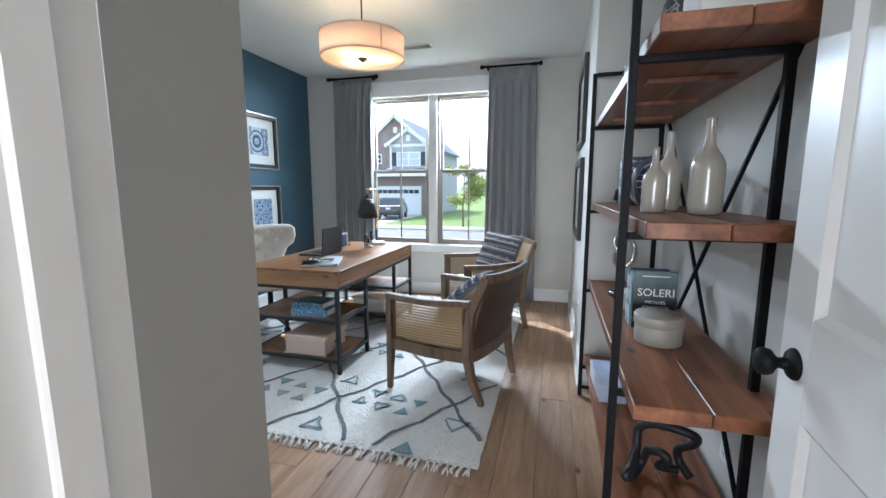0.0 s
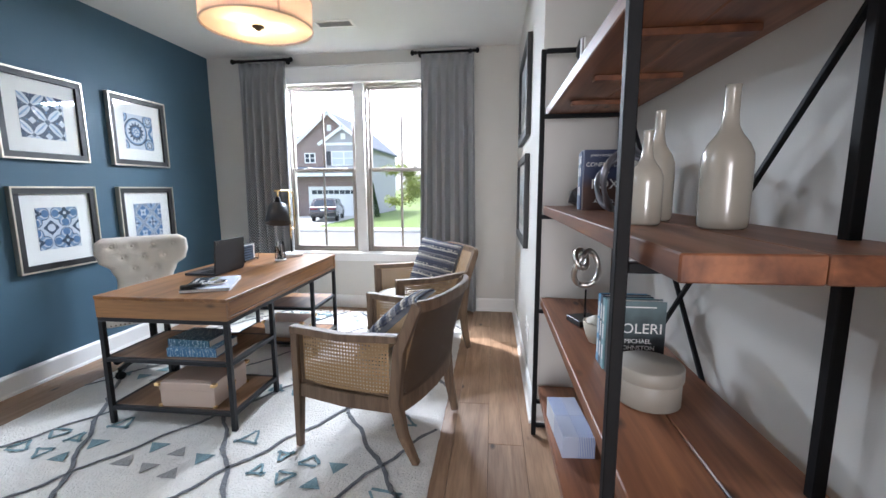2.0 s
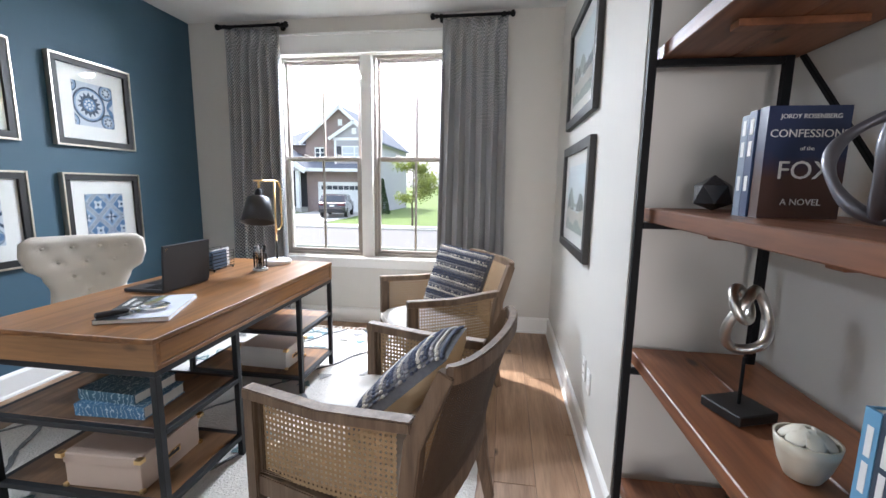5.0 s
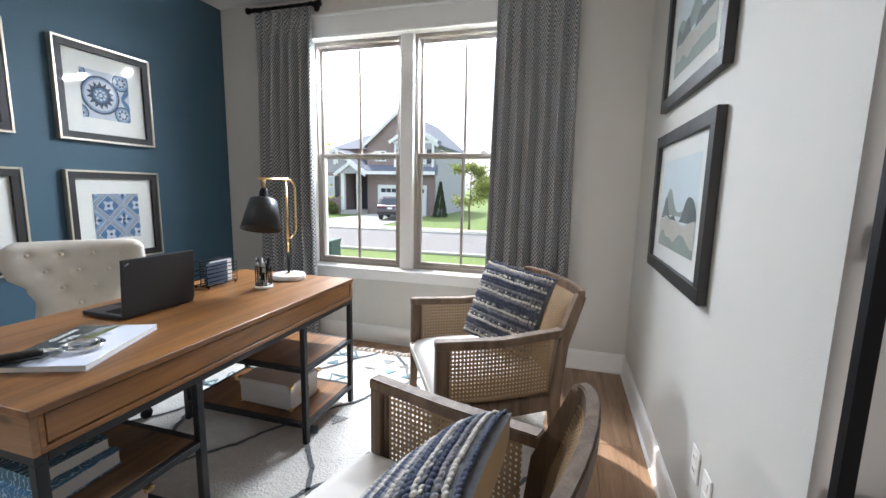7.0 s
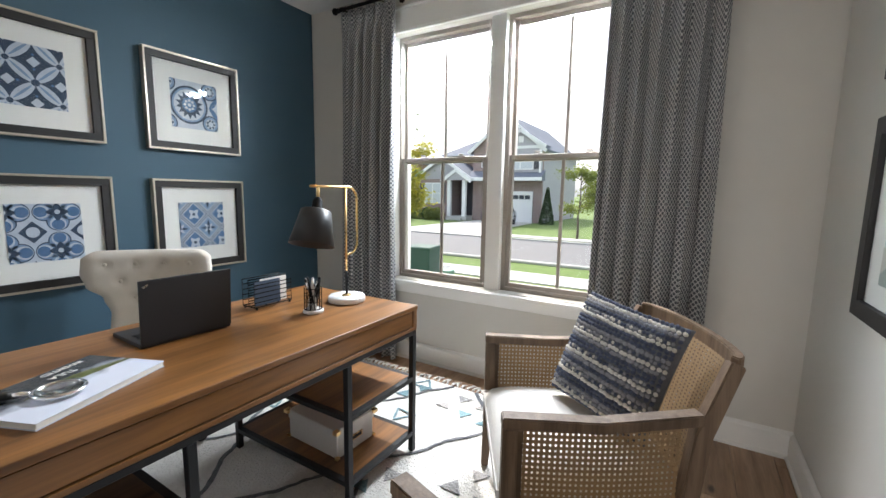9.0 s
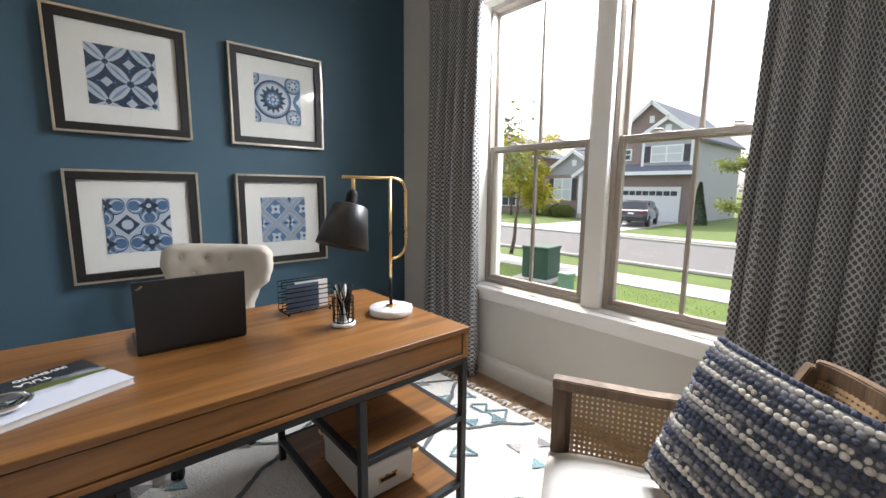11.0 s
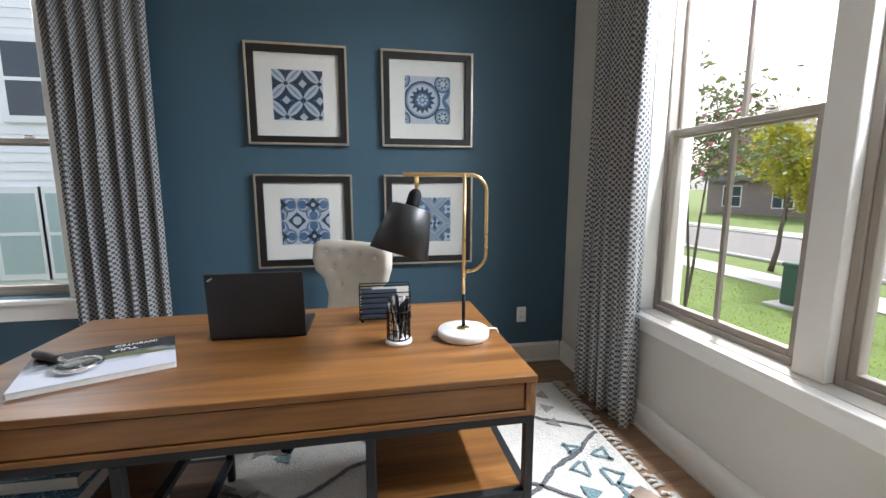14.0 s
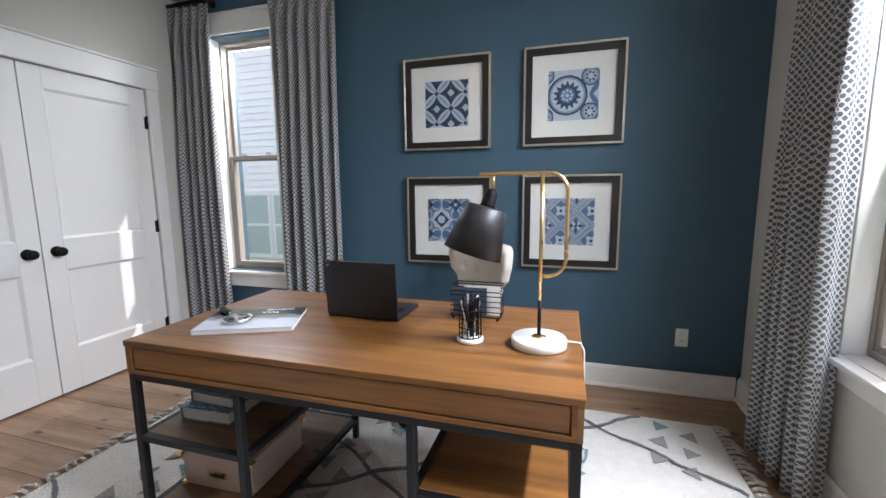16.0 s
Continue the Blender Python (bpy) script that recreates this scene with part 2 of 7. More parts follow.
structure("wall_nook", box(XN - 0.12, XN, YD, Y0 - 0.12, 0, H), WALL, "warm grey painted side of the entrance nook")
DX = (-0.21, 0.62)
bm = box(XN - 0.12, DX[0] - 0.02, YD - 0.12, YD, 0, H)
box(DX[1] + 0.02, XA + T, YD - 0.12, YD, 0, H, bm=bm)
box(DX[0] - 0.02, DX[1] + 0.02, YD - 0.12, YD, 2.07, H, bm=bm)
structure("wall_entrance", bm, WALL, "warm grey painted wall with the entrance doorway")
structure("wall_east", box(XA, XA + T, YD, YB, 0, H), WALL, "warm grey painted wall behind the shelf")
structure("wall_chase", box(X1, XA + T, YB, Y1, 0, H), WALL, "warm grey painted boxed-out wall with pictures")
structure("ceiling", box(X0 - T, XA + T, YD - 0.12, Y1 + 0.2, H, H + 0.12), CEIL, "flat white painted ceiling")
# hall behind the entrance
HB = -5.3
structure("floor_hall", box(-1.6, 1.6, HB, YD - 0.12, -0.1, -0.002), OAK, "oak floor of the hall")
bm = box(-1.7, -1.6, HB, YD - 0.12, 0, H)
box(1.6, 1.7, HB, YD - 0.12, 0, H, bm=bm)
box(-1.7, 1.7, HB - 0.1, HB, 0, H, bm=bm)
structure("wall_hall", bm, WALL, "warm grey painted hall walls")
structure("ceiling_hall", box(-1.7, 1.7, HB - 0.1, YD - 0.12, H, H + 0.12), CEIL, "flat white hall ceiling")

# ---- floor planks, trim ----
structure("subfloor", box(X0 - T, XA + T, YD - 0.12, Y1 + 0.2, -0.12, -0.02), mat("subfloor", (0.10, 0.07, 0.05), 0.9), "dark board under the planks")


def skirting(name, a, b, side):
    """A baseboard of 14 cm with a shoe moulding; side: the way out of the wall."""
    a, b, s = Vector((*a, 0)), Vector((*b, 0)), Vector((*side, 0))
    d = (b - a).normalized()
    prof = [(0, 0), (0.026, 0), (0.026, 0.014), (0.016, 0.022), (0.016, 0.125), (0.010, 0.138), (0.004, 0.145), (0, 0.145)]
    one = bmesh.new()
    rings = [[one.verts.new(p + s * u + Vector((0, 0, v))) for u, v in prof] for p in (a, b)]
    for i in range(len(prof)):
        j = (i + 1) % len(prof)
        one.faces.new((rings[0][i], rings[0][j], rings[1][j], rings[1][i]))
    one.faces.new(rings[0])
    one.faces.new(rings[1][::-1])
    bmesh.ops.recalc_face_normals(one, faces=one.faces[:])
    structure(name, one, TRIM, "white painted baseboard along the wall")


skirting("baseboard_north", (X0, Y1), (X1, Y1), (0, -1))
skirting("baseboard_west", (X0, Y0), (X0, Y1 - 0.027), (1, 0))
skirting("baseboard_chase", (X1, YB), (X1, Y1 - 0.027), (-1, 0))
skirting("baseboard_return", (X1, YB), (XA - 0.027, YB), (0, -1))
skirting("baseboard_east", (XA, YD + 0.03), (XA, YB), (-1, 0))
skirting("baseboard_south", (X0 + 0.027, Y0), (CX[0] - 0.09, Y0), (0, 1))
skirting("baseboard_closet", (CX[1] + 0.09, Y0), (XN, Y0), (0, 1))
skirting("baseboard_nook", (XN, YD), (XN, Y0), (1, 0))

GLASS = bpy.data.materials.new("window_glass")
GLASS.use_nodes = True
gn, gl = GLASS.node_tree.nodes, GLASS.node_tree.links
gt, gg, gm, gf = gn.new("ShaderNodeBsdfTransparent"), gn.new("ShaderNodeBsdfGlossy"), gn.new("ShaderNodeMixShader"), gn.new("ShaderNodeFresnel")
gt.inputs[0].default_value = (0.93, 0.95, 0.95, 1)
gg.inputs["Roughness"].default_value = 0.01
gf.inputs[0].default_value = 1.35
gl.new(gf.outputs[0], gm.inputs[0])
gl.new(gt.outputs[0], gm.inputs[1])
gl.new(gg.outputs[0], gm.inputs[2])
gl.new(gm.outputs[0], gn["Material Output"].inputs[0])


def sash_window(owner, w, h, m, muntins=True):
    """A double-hung unit in its opening; x across, y into the room (negative is outside), z up from the bottom."""
    f = 0.030
    bm = box(-w / 2, -w / 2 + f, -0.10, 0, 0, h, 0.003)
    box(w / 2 - f, w / 2, -0.10, 0, 0, h, 0.003, bm)
    box(-w / 2 + f, w / 2 - f, -0.10, 0, h - f, h, 0.003, bm)
    box(-w / 2 + f, w / 2 - f, -0.10, 0.0, 0, 0.028, 0.003, bm)
    fr = part("window_frame", bm, SASH, owner, "taupe vinyl frame")
    fr.matrix_basis = m
    mid, iw = h * 0.50, w / 2 - f
    for name, z0, z1, y0 in (("upper_sash", mid - 0.02, h - f, -0.085), ("lower_sash", 0.028, mid + 0.02, -0.045)):
        bm = box(-iw, -iw + 0.027, y0, y0 + 0.036, z0, z1, 0.003)
        box(iw - 0.027, iw, y0, y0 + 0.036, z0, z1, 0.003, bm)
        box(-iw + 0.027, iw - 0.027, y0, y0 + 0.036, z1 - 0.030, z1, 0.003, bm)
        box(-iw + 0.027, iw - 0.027, y0, y0 + 0.036, z0, z0 + 0.030, 0.003, bm)
        sash = part(name, bm, SASH, owner)
        sash.matrix_basis = m
        if muntins:
            part("muntin", box(-0.010, 0.010, y0 + 0.008, y0 + 0.030, z0 + 0.034, z1 - 0.034, 0.002), SASH, sash)
        p = part("pane", sheet((-iw + 0.022, y0 + 0.018, z0 + 0.025), (-iw + 0.022, y0 + 0.018, z1 - 0.025), (iw - 0.022, y0 + 0.018, z1 - 0.025), (iw - 0.022, y0 + 0.018, z0 + 0.025)), GLASS, sash)
        p.visible_shadow = False
    for x in (-iw * 0.45, iw * 0.45):
        bm = box(x - 0.03, x + 0.03, -0.045, -0.012, mid + 0.02, mid + 0.028, 0.003)
        tube([(x - 0.005, -0.028, mid + 0.028), (x - 0.005, -0.028, mid + 0.036), (x + 0.028, -0.02, mid + 0.038)], 0.006, 8, bm)
        part("sash_lock", bm, SASH, owner, "taupe sash lock").matrix_basis = m


FW = WX[1] - WX[0]
front = thing("window_1", "white-cased twin double-hung window with taupe sashes", "window", kind="structure")
uw = (FW - 0.11) / 2
for cx in (WX[0] + uw / 2, WX[1] - uw / 2):
    sash_window(front, uw, WZ[1] - WZ[0], pose(cx, Y1 + 0.085, WZ[0], 0, 0, 180))
part("mullion", box(WX[0] + uw, WX[1] - uw, Y1 + 0.045, Y1 + 0.23, WZ[0], WZ[1], 0.004), TRIM, front, "wide white mullion")
for nm, x0, x1 in (("left_jamb", WX[0] - 0.004, WX[0] + 0.014), ("right_jamb", WX[1] - 0.014, WX[1] + 0.004)):
    part("jamb", box(x0, x1, Y1, Y1 + 0.13, WZ[0], WZ[1], 0.002), TRIM, front)
for x0, x1 in ((WX[0] - 0.075, WX[0] + 0.006), (WX[1] - 0.006, WX[1] + 0.075)):
    part("side_casing", box(x0, x1, Y1 - 0.02, Y1, WZ[0], WZ[1] + 0.01, 0.004), TRIM, front)
part("head_casing", box(WX[0] - 0.075, WX[1] + 0.075, Y1 - 0.022, Y1, WZ[1] + 0.012, 2.648, 0.004), TRIM, front)
part("head_cap", box(WX[0] - 0.09, WX[1] + 0.09, Y1 - 0.032, Y1, 2.648, 2.668, 0.005), TRIM, front)
part("head_bead", box(WX[0] - 0.082, WX[1] + 0.082, Y1 - 0.030, Y1 - 0.001, WZ[1] - 0.008, WZ[1] + 0.012, 0.004), TRIM, front)
part("window_sill", box(WX[0] - 0.10, WX[1] + 0.10, Y1 - 0.055, Y1 + 0.13, 0.617, 0.642, 0.006, seg=2), TRIM, front)
part("apron", box(WX[0] - 0.08, WX[1] + 0.08, Y1 - 0.02, Y1, 0.545, 0.617, 0.004), TRIM, front)

side = thing("window_2", "white-cased single double-hung window with taupe sashes", "window", kind="structure")
SW = SY[1] - SY[0]
sash_window(side, SW, WZ[1] - WZ[0], pose(X0 - 0.085, (SY[0] + SY[1]) / 2, WZ[0], 0, 0, -90), False)
for y0, y1 in ((SY[0] - 0.004, SY[0] + 0.012), (SY[1] - 0.012, SY[1] + 0.004)):
    part("jamb", box(X0 - 0.13, X0, y0, y1, WZ[0], WZ[1], 0.002), TRIM, side)
for y0, y1 in ((SY[0] - 0.075, SY[0] + 0.006), (SY[1] - 0.006, SY[1] + 0.075)):
    part("side_casing", box(X0, X0 + 0.02, y0, y1, WZ[0], WZ[1] + 0.01, 0.004), TRIM, side)
part("head_casing", box(X0, X0 + 0.022, SY[0] - 0.075, SY[1] + 0.075, WZ[1] + 0.012, 2.648, 0.004), TRIM, side)
part("head_cap", box(X0, X0 + 0.032, SY[0] - 0.09, SY[1] + 0.09, 2.648, 2.668, 0.005), TRIM, side)
part("window_sill", box(X0 - 0.13, X0 + 0.055, SY[0] - 0.10, SY[1] + 0.10, 0.617, 0.642, 0.006, seg=2), TRIM, side)
part("apron", box(X0, X0 + 0.02, SY[0] - 0.08, SY[1] + 0.08, 0.51, 0.617, 0.004), TRIM, side)


# ---- doors ----
def panel_door(owner, w, h, t, rails=(0.28, 0.80, 0.995)):
    """A two-panel shaker leaf: hinge edge at x 0, face at y 0 and y -t, z up. Recessed panels with a sloped bead."""
    st, zs = 0.115, (*rails, h - 0.125)
    bm = box(0, st, -t, 0, 0, h, 0.002)
    box(w - st, w, -t, 0, 0, h, 0.002, bm)
    for z0, z1 in ((0, zs[0]), (zs[1], zs[2]), (zs[3], h)):
        box(st, w - st, -t, 0, z0, z1, 0.001, bm)
    leaf = part("stile_and_rail", bm, TRIM, owner)
    for z0, z1 in ((zs[0], zs[1]), (zs[2], zs[3])):
        one = bmesh.new()
        for y, yi in ((0.0, -0.013), (-t, -t + 0.013)):
            o = [one.verts.new(p) for p in ((st, y, z0), (w - st, y, z0), (w - st, y, z1), (st, y, z1))]
            k = 0.016
            i = [one.verts.new(p) for p in ((st + k, yi, z0 + k), (w - st - k, yi, z0 + k), (w - st - k, yi, z1 - k), (st + k, yi, z1 - k))]
            for q in range(4):
                one.faces.new((o[q], o[(q + 1) % 4], i[(q + 1) % 4], i[q]))
            one.faces.new(i)
        bmesh.ops.recalc_face_normals(one, faces=one.faces[:])
        part("panel", one, TRIM, owner)
    return leaf


def knob(owner, x, z, y, out, label="round black door knob"):
    """A turned knob on its rosette, that stands out along y."""
    prof = [(0.033, 0), (0.033, 0.004), (0.028, 0.010), (0.013, 0.013), (0.011, 0.030), (0.017, 0.036), (0.026, 0.042), (0.029, 0.052), (0.027, 0.062), (0.019, 0.068), (0.004, 0.070)]
    bm = lathe(prof, 28)
    part("door_knob", bm, BLACK, owner, label, True, Matrix.Translation((x, y, z)) @ Matrix.Rotation(radians(-90 if out > 0 else 90), 4, "X"))


def hinge(owner, x, z, y):
    bm = tube([(x, y, z - 0.045), (x, y, z + 0.045)], 0.007, 10)
    box(x - 0.004, x + 0.022, y - 0.008, y - 0.003, z - 0.044, z + 0.044, bm=bm)
    lathe([(0.004, 0), (0.008, 0.004), (0.003, 0.010)], 10, bm, (x, y, z + 0.045))
    part("hinge", bm, BLACK, owner, "black butt hinge")


entry = thing("door_1", "white two-panel interior door standing open", "door", pose(0.640, 0.625, 0.012, 0, 0, 86.5), kind="structure")
panel_door(entry, 0.735, 2.03, 0.035, (0.28, 0.875, 1.085))
knob(entry, 0.668, 0.978, 0.0, 1)
knob(entry, 0.668, 0.978, -0.035, -1)
for z in (0.25, 1.02, 1.80):
    hinge(entry, -0.006, z, -0.02)
lw = (CX[1] - CX[0] - 0.006) / 2
cl = thing("door_2", "white two-panel closet door, closed, with black knob", "door", pose(CX[0] + lw, Y0 - 0.012, 0.014, 0, 0, 180), kind="structure")
panel_door(cl, lw - 0.003, CZ - 0.02, 0.035)
cl.matrix_basis = pose(CX[0] + 0.003, Y0 - 0.012, 0.014)
knob(cl, lw - 0.075, 0.92, 0.0, 1)
for z in (0.24, 1.02, 1.80):
    hinge(cl, -0.002, z, 0.004)
cr = thing("door_3", "white two-panel closet door, closed, with black knob", "door", pose(CX[1] - lw, Y0 - 0.012, 0.014), kind="structure")
panel_door(cr, lw - 0.003, CZ - 0.02, 0.035)
knob(cr, 0.072, 0.92, 0.0, 1)
for z in (0.24, 1.02, 1.80):
    hinge(cr, lw - 0.004, z, 0.004)
casing = thing("trim_closet", "white flat casing round the closet doors", "trim", kind="structure")
part("side_casing", box(CX[0] - 0.09, CX[0] + 0.0, Y0, Y0 + 0.019, 0, CZ, 0.004), TRIM, casing)
part("side_casing", box(CX[1], CX[1] + 0.09, Y0, Y0 + 0.019, 0, CZ, 0.004), TRIM, casing)
part("head_casing", box(CX[0] - 0.095, CX[1] + 0.095, Y0, Y0 + 0.022, CZ, CZ + 0.145, 0.004), TRIM, casing)
part("head_cap", box(CX[0] - 0.105, CX[1] + 0.105, Y0, Y0 + 0.03, CZ + 0.145, CZ + 0.162, 0.004), TRIM, casing)
tr = thing("trim_entrance", "white casing, jamb and stop of the entrance door", "trim", kind="structure")
part("jamb", box(DX[0] - 0.02, DX[0], YD - 0.150, YD + 0.012, 0, 2.05, 0.003), TRIM, tr)
part("jamb", box(DX[1], DX[1] + 0.02, YD - 0.150, YD + 0.012, 0, 2.05, 0.003), TRIM, tr)
part("head_jamb", box(DX[0], DX[1], YD - 0.150, YD + 0.012, 2.05, 2.07, 0.003), TRIM, tr)
part("stop", box(DX[0], DX[0] + 0.012, YD - 0.075, YD - 0.035, 0, 2.05, 0.003), TRIM, tr)
part("stop", box(DX[1] - 0.012, DX[1], YD - 0.075, YD - 0.035, 0, 2.05, 0.003), TRIM, tr)
for y0, y1 in ((YD - 0.155, YD - 0.12), (YD, YD + 0.018)):
    part("side_casing", box(DX[0] - 0.095, DX[0] - 0.006, y0, y1, 0, 2.06, 0.005), TRIM, tr)
    part("side_casing", box(DX[1] + 0.006, DX[1] + 0.095, y0, y1, 0, 2.06, 0.005), TRIM, tr)
    part("head_casing", box(DX[0] - 0.095, DX[1] + 0.095, y0, y1, 2.06, 2.19, 0.005), TRIM, tr)

PLASTIC = mat("white_plastic", (0.80, 0.79, 0.76), 0.35, var=0.01, bump=0)
SLOT = mat("dark_slot", (0.02, 0.02, 0.02), 0.6, var=0.0, bump=0)


def outlet(m, label, sockets=True):
    ob = thing("wall_outlet", label, "outlet", m, kind="structure")
    part("cover_plate", box(-0.036, 0.036, -0.006, 0, -0.058, 0.058, 0.003), PLASTIC, ob)
    for z in (-0.022, 0.022):
        part("socket", box(-0.017, 0.017, -0.008, -0.005, z - 0.015, z + 0.015, 0.002), PLASTIC, ob)
        if sockets:
            bm = box(-0.008, -0.005, -0.0086, -0.0079, z - 0.004, z + 0.007)
            box(0.005, 0.008, -0.0086, -0.0079, z - 0.004, z + 0.006, bm=bm)
            part("slots", bm, SLOT, ob)


outlet(pose(X0 + 0.001, 5.045, 0.37, 0, 0, 90), "white duplex outlet on the blue wall")
outlet(pose(X1 - 0.001, 3.74, 0.40, 0, 0, -90), "white duplex outlet on the grey wall")
outlet(pose(X1 - 0.001, 3.62, 0.385, 0, 0, -90), "white cable plate on the grey wall", False)

outlet(pose(XA - 0.001, 1.99, 0.38, 0, 0, -90), "white duplex outlet on the wall behind the shelf")

# ---- ceiling vent, pendant ----
vent = thing("ceiling_vent", "white louvred air vent in the ceiling", "vent", pose(-1.25, 4.62, H), kind="structure")
VENT = mat("vent_enamel", (0.55, 0.55, 0.54), 0.4, var=0.02, bump=0)
bm = box(-0.17, 0.17, -0.075, -0.055, -0.008, 0, 0.002)
box(-0.17, 0.17, 0.055, 0.075, -0.008, 0, 0.002, bm)
box(-0.17, -0.15, -0.055, 0.055, -0.008, 0, 0.002, bm)
box(0.15, 0.17, -0.055, 0.055, -0.008, 0, 0.002, bm)
part("frame", bm, TRIM, vent)
part("backing", box(-0.15, 0.15, -0.055, 0.055, -0.002, -0.0005), mat("vent_back", (0.30, 0.30, 0.29), 0.6, var=0.02, bump=0), vent)
for i in range(9):
    s = box(-0.15, 0.15, -0.006, 0.006, -0.001, 0.001)
    part("slat", s, VENT, vent, m=Matrix.Translation((0, -0.048 + i * 0.012, -0.005)) @ Matrix.Rotation(radians(35), 4, "X"))

SHADE = bpy.data.materials.new("lamp_fabric")
SHADE.use_nodes = True
sn, sl = SHADE.node_tree.nodes, SHADE.node_tree.links
sd, stl, smx = sn.new("ShaderNodeBsdfDiffuse"), sn.new("ShaderNodeBsdfTranslucent"), sn.new("ShaderNodeMixShader")
wv = sn.new("ShaderNodeTexNoise")
wv.inputs["Scale"].default_value = 300
cr2 = sn.new("ShaderNodeMix")
cr2.data_type = "RGBA"
cr2.inputs[6].default_value, cr2.inputs[7].default_value = (0.80, 0.66, 0.58, 1), (0.90, 0.78, 0.70, 1)
sl.new(wv.outputs[0], cr2.inputs[0])
sl.new(cr2.outputs[2], sd.inputs[0])
sl.new(cr2.outputs[2], stl.inputs[0])
smx.inputs[0].default_value = 0.55
sl.new(sd.outputs[0], smx.inputs[1])
sl.new(stl.outputs[0], smx.inputs[2])
sl.new(smx.outputs[0], sn["Material Output"].inputs[0])
DIFF = SHADE.copy()
DIFF.name = "lamp_diffuser"
for node in DIFF.node_tree.nodes:
    if node.type == "MIX" and node.data_type == "RGBA":
        node.inputs[6].default_value, node.inputs[7].default_value = (0.86, 0.80, 0.68, 1), (0.90, 0.84, 0.72, 1)
    if node.type == "MIX_SHADER":
        node.inputs[0].default_value = 0.75
PR, PZ0, PZ1 = 0.318, 2.325, 2.495
pend = thing("pendant_lamp", "pink-beige fabric drum pendant with frosted diffuser, lit", "lamp", pose(-1.275, 3.40, 0))
shade = part("shade", lathe([(PR, PZ0), (PR, PZ1), (PR - 0.004, PZ1), (PR - 0.004, PZ0)], 64, cap=False), SHADE, pend, "pink-beige fabric drum", True)
shade.data.polygons.foreach_set("use_smooth", [True] * len(shade.data.polygons))
RIM = mat("shade_binding", (0.62, 0.50, 0.42), 0.8)
for z in (PZ0 + 0.004, PZ1 - 0.004):
    part("binding", tube([((PR + 0.001) * math.cos(a * math.pi / 24), (PR + 0.001) * math.sin(a * math.pi / 24), z) for a in range(48)], 0.005, 8, closed=True), RIM, pend)
part("seam", box(PR - 0.001, PR + 0.002, -0.006, 0.006, PZ0, PZ1), RIM, pend, m=Matrix.Rotation(radians(-40), 4, "Z"))
part("diffuser", lathe([(0.02, PZ0 + 0.012), (PR - 0.006, PZ0 + 0.012), (PR - 0.006, PZ0 + 0.015), (0.02, PZ0 + 0.015)], 48), DIFF, pend, "frosted glowing diffuser disc")
part("finial", lathe([(0.034, PZ0 + 0.011), (0.034, PZ0 + 0.004), (0.020, PZ0), (0.012, PZ0 - 0.012), (0.004, PZ0 - 0.016)], 24), mat("bronze", (0.10, 0.07, 0.045), 0.35, 0.8), pend, "dark bronze finial", True)
part("rod", tube([(0, 0, PZ0 + 0.015), (0, 0, H - 0.02)], 0.006, 10), mat("bronze", (0.1, 0.07, 0.045)), pend)
part("canopy", lathe([(0.065, H), (0.065, H - 0.010), (0.055, H - 0.022), (0.01, H - 0.026)], 28), mat("bronze", (0.1, 0.07, 0.045)), pend, "bronze ceiling canopy", True)
BULB = bpy.data.materials.new("lit_bulb")
BULB.use_nodes = True
be = BULB.node_tree.nodes["Principled BSDF"]
be.inputs["Emission Color"].default_value, be.inputs["Emission Strength"].default_value = (1.0, 0.74, 0.45, 1), 6
for a in (20, 140, 260):
    p = Vector((0.13 * math.cos(radians(a)), 0.13 * math.sin(radians(a)), PZ0 + 0.10))
    part("bulb", lathe([(0.006, -0.05), (0.022, -0.035), (0.030, 0.0), (0.022, 0.02), (0.013, 0.05), (0.013, 0.075)], 16, at=p), BULB, pend, "lit frosted bulb", True)
    part("arm", tube([(0, 0, PZ0 + 0.17), (p.x, p.y, PZ0 + 0.178)], 0.005, 8), mat("bronze", (0.1, 0.07, 0.045)), pend)
    lamp = new("bulb_light", bpy.data.lights.new("bulb_light", "POINT"))
    lamp.data.energy, lamp.data.color, lamp.data.shadow_soft_size = PENDANT_W, (1.0, 0.72, 0.44), 0.03
    lamp.location = Vector((-1.275, 3.40, 0)) + p + Vector((0, 0, -0.062 + 0.02))

